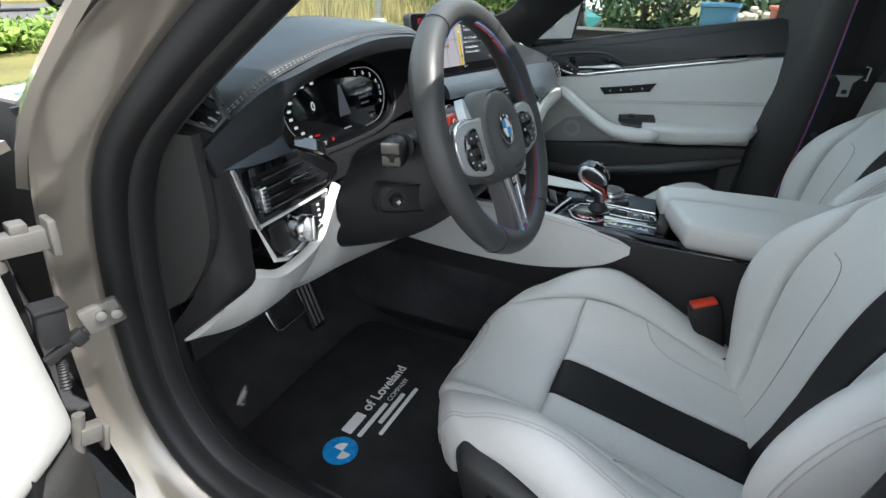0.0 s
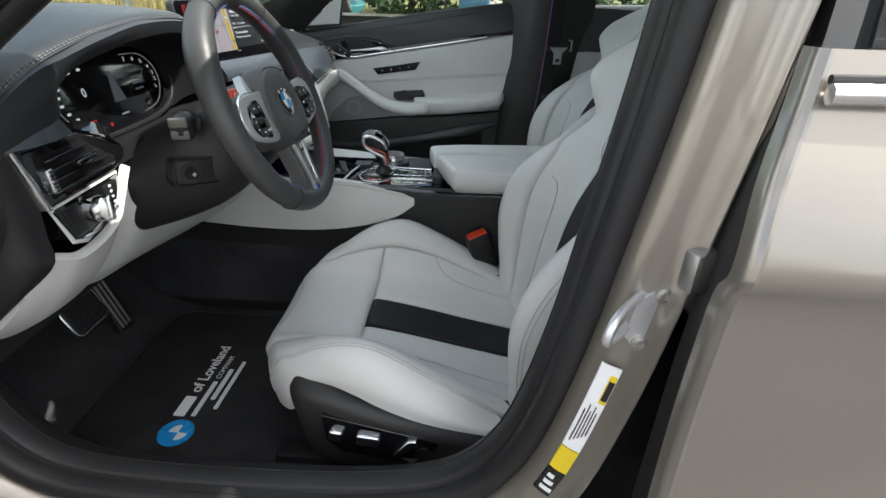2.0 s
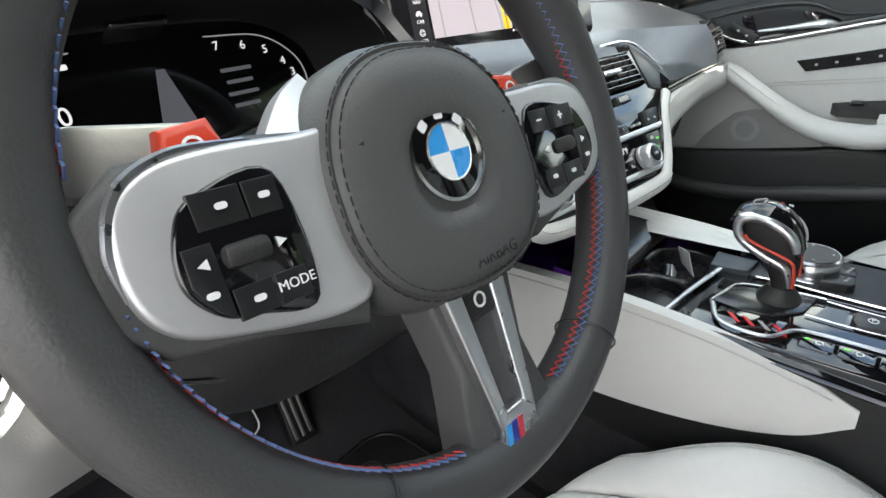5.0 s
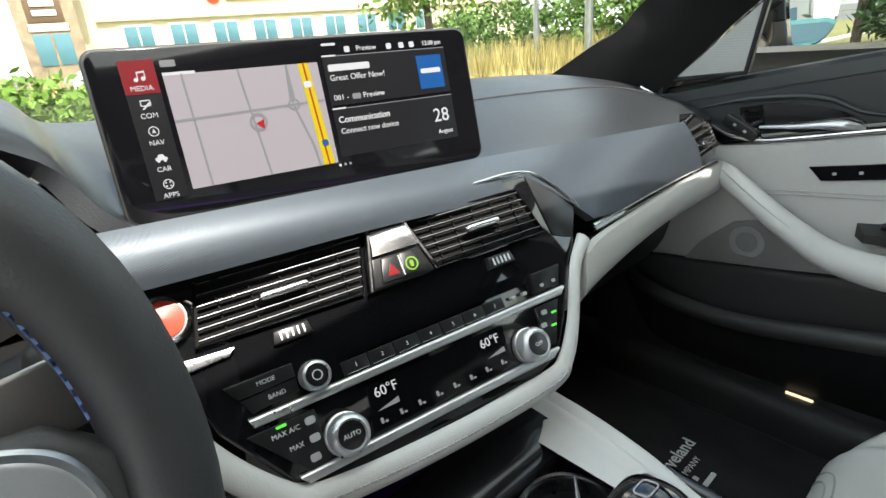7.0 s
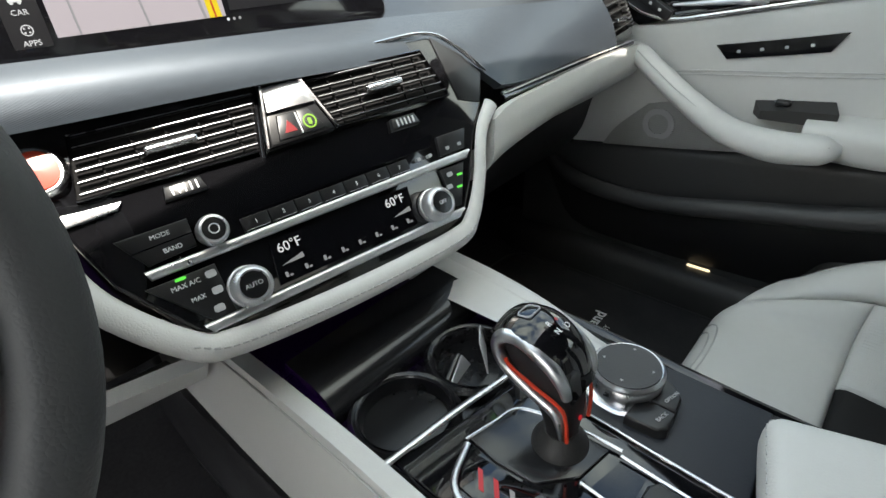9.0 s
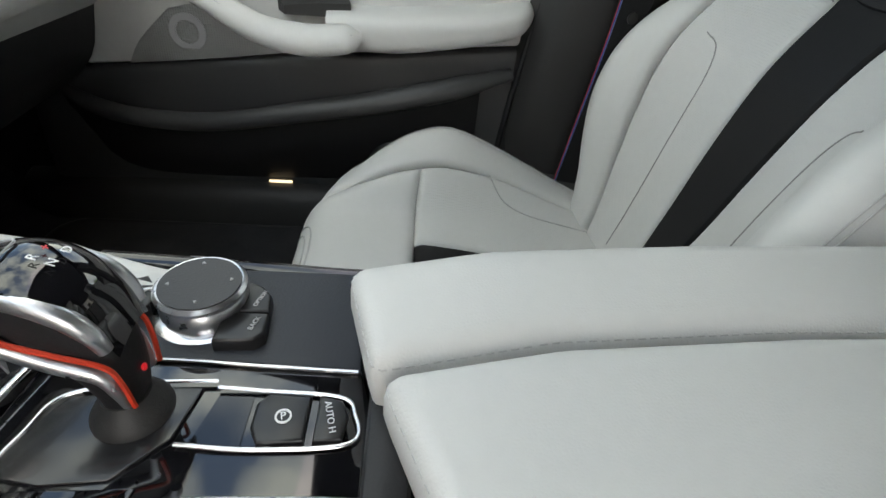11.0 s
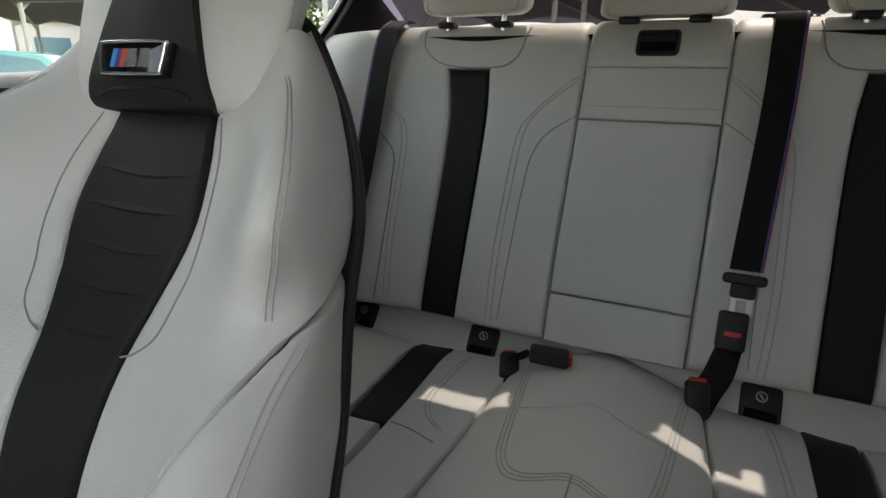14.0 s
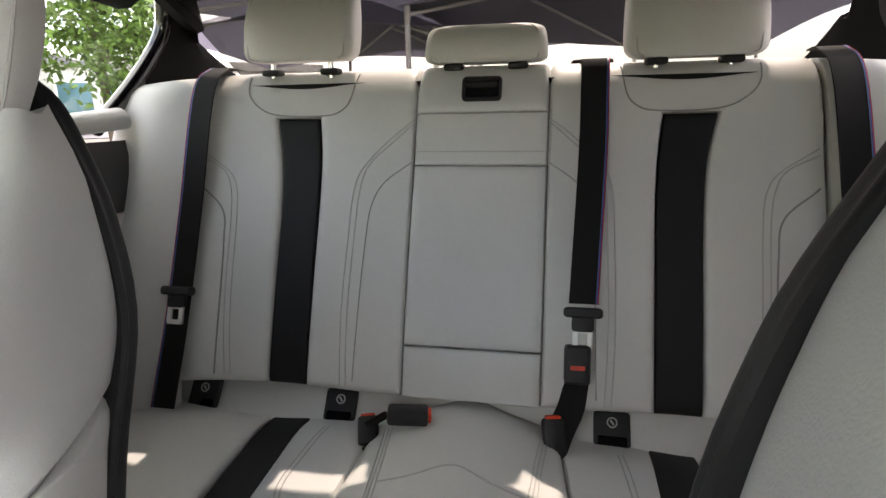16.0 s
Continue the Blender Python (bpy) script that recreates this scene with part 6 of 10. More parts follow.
part("warning_triangle", prism([(-0.014, 0.053), (-0.004, 0.053), (-0.009, 0.062)], 0.012, CP), "litred", hz)
part("guidance_ring", lathe([(0.0042, 0), (0.0054, 0), (0.0054, 0.012), (0.0042, 0.012)], CP @ pose(0.0075, 0.057, 0), 20), "litlime", hz)
part("guidance_car", prism(rrect(0.003, 0.005, 0.001, 2, 0.0075, 0.057), 0.012, CP), "litlime", hz)
part("red_start_ring", lathe([(0.0, 0), (0.0155, 0), (0.0155, 0.006), (0.013, 0.009), (0.0, 0.009)], CP @ pose(-0.161, 0.072, 0.001), 24), "chrome", stack, "chrome start button ring")
part("start_button", lathe([(0.0, 0), (0.0115, 0), (0.0115, 0.010), (0.0, 0.011)], CP @ pose(-0.161, 0.072, 0.001), 24), "red", stack, "red engine start button")
part("silver_fin", prism([(-0.172, 0.036), (-0.132, 0.038), (-0.128, 0.043), (-0.15, 0.044), (-0.172, 0.046)], 0.005, CP, 0.001), "alu", stack)

audio = thing("audio_panel", (0, 0.75, 0.78), "black audio button row with metal volume knob", "audio controls")
part("left_keys", prism([(-0.142, 0.020), (-0.130, -0.001), (-0.099, 0.001), (-0.098, 0.020)], 0.004, CP, 0.001), "button", audio)
part("key_gap", prism([(-0.137, 0.0095), (-0.136, 0.0088), (-0.098, 0.0098), (-0.098, 0.0105)], 0.0042, CP), "gloss", audio)
writing("MODE", 0.0043, CP @ pose(-0.117, 0.0150, 0.0044), "print", audio)
writing("BAND", 0.0043, CP @ pose(-0.113, 0.0045, 0.0044), "print", audio)
part("volume_knob", lathe([(0.0, 0), (0.0102, 0), (0.0104, 0.009), (0.0092, 0.0125), (0.0078, 0.013), (0.0075, 0.011), (0.0, 0.011)], CP @ pose(-0.087, 0.0065, 0.001), 32), "silver", audio, "turned metal volume knob")
part("knob_cap", lathe([(0.0, 0.010), (0.0074, 0.010), (0.0074, 0.0125), (0.0, 0.0128)], CP @ pose(-0.087, 0.0065, 0.001), 24), "button", audio)
part("knob_symbol", lathe([(0.0028, 0.012), (0.0036, 0.012), (0.0036, 0.0133), (0.0028, 0.0133)], CP @ pose(-0.087, 0.0065, 0.001), 16), "print", audio)
part("display_strip", prism([(-0.070, 0.010), (0.105, 0.010), (0.112, 0.020), (-0.064, 0.020)], 0.0015, CP), "screen", audio)
for i in range(7):
    x = -0.057 + i * 0.0208
    part("number_key", prism([(x - 0.0098, -0.002), (x + 0.0098, -0.002), (x + 0.0098, 0.0075), (x - 0.0098, 0.0075)], 0.0024, CP, 0.0004), "button", audio)
    part("key_edge", tube([tuple(CP @ Vector((x + dx, y, 0.0026))) for dx, y in ((-0.0085, -0.0018), (0.0085, -0.0018))], 0.0002, 4), "printgrey", audio)
    writing(str(i + 1), 0.0042, CP @ pose(x, 0.0025, 0.0032), "print", audio)
part("right_keys", prism([(0.110, -0.001), (0.138, -0.001), (0.147, 0.016), (0.114, 0.016)], 0.004, CP, 0.001), "button", audio)
for x in (0.088, 0.100, 0.120, 0.134):
    part("print_mark", prism(rrect(0.004, 0.003, 0.001, 2, x, 0.004 if x > 0.11 else 0.003), 0.0045, CP), "printgrey", audio)
part("silver_bar", prism([(-0.132, -0.010), (0.136, -0.010), (0.141, -0.003), (-0.134, -0.0035)], 0.006, CP, 0.002), "silver", audio)

climate = thing("climate_panel", (0, 0.72, 0.74), "black climate panel with two metal knobs and lit display", "climate controls")
part("display", prism([(-0.060, -0.046), (0.063, -0.046), (0.068, -0.014), (-0.055, -0.014)], 0.002, CP), "screen", climate)
for x in (-0.080, 0.084):
    km = CP @ pose(x, -0.0375, 0.001)
    knurl = [[tuple(km @ Vector(((r + (k if j % 2 else 0)) * math.cos(2 * math.pi * j / 96), (r + (k if j % 2 else 0)) * math.sin(2 * math.pi * j / 96), h))) for j in range(96)] for r, k, h in ((0.0146, 0, 0.0), (0.0146, 0, 0.004), (0.0134, 0.0005, 0.0045), (0.0134, 0.0005, 0.0135), (0.0124, 0, 0.0160), (0.0104, 0, 0.0172), (0.0098, 0, 0.0165), (0.0, 0, 0.0163))]
    knob = part("temperature_knob", loft([[(p if r[0] != r[1] else tuple(km @ Vector((1e-5 * math.cos(q), 1e-5 * math.sin(q), 0.0163)))) for q, p in enumerate(r)] for r in knurl]), "silver", climate, "knurled metal temperature knob")
    part("knob_cap", lathe([(0.0, 0.015), (0.0094, 0.015), (0.0092, 0.0170), (0.0, 0.0174)], km, 32), "satinblack", knob)
    writing("AUTO" if x < 0 else "OFF", 0.0044, km @ pose(0, 0, 0.0178), "print", knob)
writing("60°F", 0.0100, CP @ pose(-0.043, -0.0215, 0.0025), "lit", climate)
writing("60°F", 0.0100, CP @ pose(0.051, -0.0215, 0.0025), "lit", climate)
for x0 in (-0.054, 0.044):
    part("fan_bars", prism([(x0, -0.0335), (x0 + 0.018, -0.0335), (x0 + 0.018, -0.0295)], 0.0025, CP), "litgrey", climate)
for i in range(8):
    part("symbol", join(prism(rrect(0.0022, 0.0040, 0.0006, 2, -0.053 + i * 0.0155, -0.0405), 0.0026, CP), prism(rrect(0.0024, 0.0016, 0.0006, 2, -0.0500 + i * 0.0155, -0.0418), 0.0026, CP)), "litgrey", climate)
part("left_keys", prism([(-0.138, -0.014), (-0.108, -0.050), (-0.094, -0.050), (-0.094, -0.014)], 0.003, CP, 0.001), "button", climate)
writing("MAX A/C", 0.0046, CP @ pose(-0.1155, -0.0205, 0.0034), "print", climate)
part("green_lamp", prism(rrect(0.007, 0.002, 0.0008, 2, -0.117, -0.0155), 0.0036, CP), "litgreen", climate)
writing("MAX", 0.0044, CP @ pose(-0.112, -0.0315, 0.0034), "print", climate)
for x, y in ((-0.099, -0.0195), (-0.0995, -0.031), (-0.103, -0.0425)):
    part("symbol", prism(rrect(0.007, 0.005, 0.0015, 2, x, y), 0.0034, CP), "printgrey", climate)
part("right_keys", prism([(0.104, -0.012), (0.132, -0.012), (0.112, -0.046), (0.104, -0.046)], 0.003, CP, 0.001), "button", climate)
for i, (x, y) in enumerate(((0.122, -0.021), (0.117, -0.031))):
    part("green_lamp", prism(rrect(0.006, 0.002, 0.0008, 2, x, y), 0.0036, CP), "litgreen", climate)
    part("symbol", prism(rrect(0.006, 0.004, 0.001, 2, x - 0.010, y + 0.003), 0.0034, CP), "printgrey", climate)
part("silver_bar", prism([(-0.112, -0.056), (0.104, -0.056), (0.112, -0.049), (-0.116, -0.049)], 0.005, CP, 0.002), "silver", climate)

# ---- touch screen ----
SF = basis((-0.02, 0.845, 0.94), (0.286, -0.047, -0.004), (0, 0.2, 0.98))
scr = thing("touch_screen", (-0.02, 0.85, 0.885), "wide touch screen on the dash showing a map", "screen")
part("housing", prism(rrect(0.302, 0.119, 0.010, 5, 0.004, 0.003), 0.0, SF, 0.002, -0.014), "plasticgrey", scr)
part("glass", prism(rrect(0.298, 0.115, 0.009, 5, 0.004, 0.003), 0.0015, SF, 0.0008), "screen", scr)
part("mount", box((0.0, -0.052, -0.022), (0.16, 0.05, 0.03), 0.006, SF), "plastic", scr)
lay = lambda o, z, mat, name="map_road": part(name, prism(o, z, SF), mat, scr)
quad = lambda x0, x1, y0, y1: [(x0, y0), (x1, y0), (x1, y1), (x0, y1)]
lay(quad(-0.126, -0.1045, -0.041, 0.053), 0.0018, "litpanel", "menu_column")
lay(quad(-0.126, -0.1045, 0.031, 0.053), 0.0020, "litdarkred", "menu_tile")
lay(quad(-0.101, 0.010, -0.037, 0.042), 0.0018, "litmap", "map_area")
lay(quad(-0.101, -0.080, 0.0415, 0.0435), 0.0021, "lit", "tab_line")
for i, w in enumerate(("MEDIA", "COM", "NAV", "CAR", "APPS")):
    y = 0.0345 - i * 0.0182
    writing(w, 0.0048, SF @ pose(-0.1155, y, 0.0024), "lit", scr)
    cy = y + 0.0078
    if i == 0:
        sym = join(prism(circle(0.0014, 12, -0.1175, cy - 0.002), 0.0022, SF), prism(circle(0.0014, 12, -0.1130, cy - 0.0014), 0.0022, SF), prism(quad(-0.1166, -0.1160, cy - 0.002, cy + 0.003), 0.0022, SF), prism(quad(-0.1121, -0.1115, cy - 0.0014, cy + 0.0036), 0.0022, SF), prism([(-0.1166, cy + 0.0020), (-0.1115, cy + 0.0026), (-0.1115, cy + 0.0038), (-0.1166, cy + 0.0032)], 0.0022, SF))
    elif i == 1:
        sym = join(frame_ring(rrect(0.0066, 0.0042, 0.001, 3, -0.1158, cy + 0.0008), 0.0007, 0.0022, SF, 0), prism([(-0.1186, cy - 0.0032), (-0.1172, cy - 0.0032), (-0.1125, cy + 0.0006), (-0.1136, cy + 0.0014)], 0.0023, SF))
    elif i == 3:
        sym = join(prism([(-0.1192, cy - 0.0016), (-0.1118, cy - 0.0016), (-0.1118, cy + 0.0004), (-0.1192, cy + 0.0004)], 0.0022, SF), prism([(-0.1180, cy + 0.0004), (-0.1130, cy + 0.0004), (-0.1140, cy + 0.0024), (-0.1170, cy + 0.0024)], 0.0022, SF), prism(circle(0.001, 10, -0.1176, cy - 0.002), 0.0022, SF), prism(circle(0.001, 10, -0.1134, cy - 0.002), 0.0022, SF))
    else:
        sym = join(frame_ring(circle(0.0034, 20, -0.1155, cy), 0.0006, 0.0022, SF, 0), prism([(-0.1168, cy - 0.0014), (-0.1155, cy - 0.0006), (-0.1142, cy - 0.0014), (-0.1155, cy + 0.002)], 0.0022, SF) if i == 2 else join(*[prism(circle(0.0006, 8, -0.1155 + dx, cy + dy), 0.0022, SF) for dx in (-0.0013, 0.0013) for dy in (-0.0012, 0.0012)]))
    part("menu_symbol", sym, "lit", scr)
lay([(-0.101, 0.0115), (0.010, 0.0135), (0.010, 0.0118), (-0.101, 0.0098)], 0.0022, "litroad")
lay([(-0.090, 0.042), (-0.0885, 0.042), (-0.0865, -0.037), (-0.088, -0.037)], 0.0021, "litroad")
lay([(-0.052, 0.042), (-0.0505, 0.042), (-0.0435, -0.037), (-0.045, -0.037)], 0.0021, "litroad")
lay([(-0.016, 0.042), (-0.0145, 0.042), (-0.0135, 0.018), (-0.016, 0.012), (-0.018, 0.018)], 0.0021, "litroad")
lay([(-0.0165, 0.012), (-0.0150, 0.012), (-0.006, -0.020), (-0.004, -0.037), (-0.006, -0.037), (-0.008, -0.020)], 0.0021, "litroad")
part("map_ring", lathe([(0.0032, 0), (0.0046, 0), (0.0046, 0.0023), (0.0032, 0.0023)], SF @ pose(-0.0155, 0.0125, 0), 18), "litroad", scr)
lay([(-0.006, 0.042), (0.002, 0.042), (0.007, -0.037), (-0.002, -0.037)], 0.0023, "lityellow", "map_motorway")
lay([(-0.0025, 0.042), (-0.0013, 0.042), (0.003, -0.037), (0.0018, -0.037)], 0.0026, "litred", "map_motorway_line")
lay(rrect(0.006, 0.005, 0.0015, 3, -0.0015, 0.026), 0.0028, "lit", "road_shield")
lay(rrect(0.005, 0.005, 0.0015, 3, 0.0025, -0.020), 0.0028, "litblue", "road_shield")
part("position_ring", lathe([(0.0048, 0), (0.0066, 0), (0.0066, 0.0026), (0.0048, 0.0026)], SF @ pose(-0.045, 0.003, 0), 24), "litgrey", scr)
lay([(-0.047, 0.002), (-0.041, 0.0045), (-0.0415, -0.003)], 0.0028, "litred", "position_arrow")
lay(quad(0.0145, 0.129, -0.0335, 0.0045), 0.0018, "litpanel", "info_tile")
lay(quad(0.0145, 0.129, 0.0075, 0.0455), 0.0018, "litpanel", "info_tile")
lay(quad(0.0145, 0.129, 0.0452, 0.0458), 0.0021, "litgrey", "tile_line")
lay(quad(0.0145, 0.129, 0.0042, 0.0048), 0.0021, "litgrey", "tile_line")
lay(quad(0.0145, 0.026, 0.0452, 0.0464), 0.0023, "lit", "tab_line")
lay(quad(0.0145, 0.026, 0.0042, 0.0054), 0.0023, "lit", "tab_line")
L = dict(align="LEFT")
writing("Great Offer Now!", 0.0066, SF @ pose(0.0175, 0.0285, 0.0024), "lit", scr, **L)
lay(rrect(0.036, 0.0052, 0.001, 2, 0.036, 0.0365), 0.0023, "lit", "number_bar")
writing("001 -", 0.0062, SF @ pose(0.0175, 0.0130, 0.0024), "lit", scr, **L)
lay(rrect(0.0075, 0.0045, 0.001, 2, 0.0375, 0.0130), 0.0023, "litgrey", "name_bar")
writing("Preview", 0.0062, SF @ pose(0.043, 0.0130, 0.0024), "lit", scr, **L)
writing("Communication", 0.0072, SF @ pose(0.0175, -0.0045, 0.0024), "lit", scr, bold=0.00012, **L)
writing("Connect new device", 0.0064, SF @ pose(0.0175, -0.0135, 0.0024), "lit", scr, **L)
writing("28", 0.0165, SF @ pose(0.1145, -0.0125, 0.0024), "lit", scr)
writing("August", 0.0056, SF @ pose(0.1165, -0.0265, 0.0024), "lit", scr)
lay(quad(0.099, 0.124, 0.012, 0.040), 0.0022, "litblue", "station_tile")
lay(rrect(0.020, 0.004, 0.001, 2, 0.1115, 0.027), 0.0025, "lit", "station_bar")
writing("Preview", 0.0056, SF @ pose(0.054, 0.0500, 0.0024), "lit", scr)
writing("12:08 pm", 0.0052, SF @ pose(0.117, 0.0500, 0.0024), "lit", scr)
for x in (0.037, 0.075, 0.087, 0.097):
    lay(rrect(0.0045, 0.0045, 0.001, 2, x, 0.0500), 0.0023, "lit", "status_symbol")
lay(rrect(0.010, 0.0045, 0.001, 2, -0.096, 0.0495), 0.0023, "litgrey", "status_symbol")
lay(rrect(0.012, 0.0018, 0.0008, 2, 0.022, 0.0545), 0.0023, "lit", "pull_bar")
for i in range(3):
    lay(circle(0.0011, 8, 0.011 + i * 0.0045, -0.0395), 0.0023, "lit" if i == 0 else "litgrey", "page_dot")

# ---- steering wheel and column ----
LEANW = radians(22)
WF0 = basis((-0.37, 0.62, 0.88), (1, 0, 0), (0, math.sin(LEANW), math.cos(LEANW)))   # z points to the driver
WF = WF0 @ pose(0, 0, 0, 0, 0, -4)      # the wheel is turned a little
WP = WF @ pose(0, 0.005, 0)
wheel = thing("steering_wheel", (-0.37, 0.64, 0.88), "black leather sports steering wheel with silver spokes", "steering wheel")
RC0 = (0.0, 0.004, -0.020)
RW = 0.158


def rim_path(a0, a1, n, r=RW, dz=0.0):
    return [tuple(WF @ Vector((r * math.cos(a) + RC0[0], r * math.sin(a) * 0.985 + RC0[1], RC0[2] + dz))) for a in np.radians(np.linspace(a0, a1, n))]


nrmW = (WF.to_3x3() @ Vector((0, 0, 1)))
rad = []
for a in np.linspace(0, 360, 96, endpoint=False):
    grip = math.exp(-(((a - 30 + 180) % 360 - 180) / 16) ** 2) + math.exp(-(((a - 150 + 180) % 360 - 180) / 16) ** 2)
    rad.append(0.0158 + 0.0025 * grip)
part("rim", tube(rim_path(0, 360 - 3.75, 96), rad + [rad[0]], 18, closed=True, flat=1.12, up=tuple(nrmW)), "rimleather", wheel, "thick black leather rim")
for a in (58, 122, 238, 302):
    c = RW
    ring = []
    p0 = Vector((c * math.cos(radians(a)), c * math.sin(radians(a)) * 0.985 + RC0[1], RC0[2]))
    rd = Vector((math.cos(radians(a)), math.sin(radians(a)), 0))
    for k in range(20):
        w = 2 * math.pi * k / 20
        ring.append(tuple(WF @ (p0 + rd * (0.0170 * math.cos(w)) + Vector((0, 0, 1)) * (0.0190 * math.sin(w)))))
    part("rim_seam", tube(ring, 0.0007, 5, closed=True), "button", wheel)


def cross_stitch(a0, a1):
    """Zigzag thread in two colours on the rim's inner side."""
    n = 64
    for mat, ph in (("redstitch", 0), ("bluestitch", 1)):
        pts = []
        for i in range(n):
            a = radians(a0 + (a1 - a0) * i / (n - 1))
            q = 0.0026 * (1 if (i + ph) % 2 else -1)
            off = 0.006 + (0.003 if ph else -0.001)
            r = RW - 0.0160
            pts.append(tuple(WF @ Vector((r * math.cos(a), r * math.sin(a) * 0.985 + RC0[1], RC0[2] + off + q * 0.8))))
        part("cross_stitch", tube(pts, 0.0006, 4), mat, wheel, "red thread" if ph == 0 else "blue thread")


for a0, a1 in ((8, 80), (100, 172), (190, 255), (285, 350)):
    cross_stitch(a0, a1)

# airbag pad: a domed body with an inner field
po = [(0.064 * math.copysign(abs(math.cos(a)) ** 0.80, math.cos(a)) * (1.0 - 0.06 * math.sin(a)), 0.060 * math.copysign(abs(math.sin(a)) ** 0.86, math.sin(a)) - 0.006) for a in np.linspace(0, 2 * math.pi, 64, endpoint=False)]


def dome(k, z):
    return [tuple(WF @ Vector((x * k, (y + 0.006) * k - 0.006, z))) for x, y in po]


part("airbag_pad", loft([dome(0.94, -0.045), dome(1.05, -0.032), dome(1.035, -0.016), dome(0.99, -0.006), dome(0.955, -0.0018), dome(0.93, -0.0026), dome(0.915, -0.0012), dome(0.85, 0.0012), dome(0.7, 0.0026), dome(0.5, 0.0030), dome(0.40, 0.0022), dome(0.345, -0.0008), dome(0.05, -0.0012)]), "wheelleather", wheel, "black leather airbag pad with stitched edge")
for k, z in ((0.968, -0.0028), (0.90, 0.0)):
    ring = dome(k, z + 0.0008)
    stitches([*ring, ring[0]], "button", wheel, r=0.00035, dash=0.0038, gap=0.0018)
writing("AIRBAG", 0.0085, WF @ pose(0.010, -0.052, 0.0019), "plastic", wheel, "embossed_lettering")
for s in (-1, 1):
    part("horn_symbol", prism([(s * 0.047, 0.012), (s * 0.040, 0.014), (s * 0.040, 0.009)], 0.0022, WF), "plastic", wheel, "embossed horn symbol")
# roundel in plain shapes
for a in (130, 90, 50):
    part("roundel_mark", prism(rrect(0.0052, 0.0044, 0.0008, 2), 0.0019, WF @ pose(0.0174 * math.cos(radians(a)), 0.0174 * math.sin(radians(a)), 0, 0, 0, a - 90)), "print", wheel)
rdl = part("roundel", lathe([(0.0, -0.004), (0.0224, -0.004), (0.0224, 0.0008), (0.0213, 0.0016), (0.0, 0.0016)], WF, 48), "gloss", wheel, "round badge, black ring round blue and white quarters")
part("roundel_rim", lathe([(0.0213, -0.003), (0.0229, -0.003), (0.0229, 0.0018), (0.0213, 0.0022)], WF, 48), "chrome", rdl)
part("roundel_rim", lathe([(0.0126, 0.001), (0.0134, 0.001), (0.0134, 0.0024), (0.0126, 0.0024)], WF, 40), "chrome", rdl)
for q in range(4):
    a0 = q * 90
    part("roundel_quarter", prism([(0, 0)] + [(0.0127 * math.cos(radians(a0 + i * 9)), 0.0127 * math.sin(radians(a0 + i * 9))) for i in range(11)], 0.0021, WF @ pose(0, 0, 0)), "print" if q % 2 == 0 else "blue", rdl)

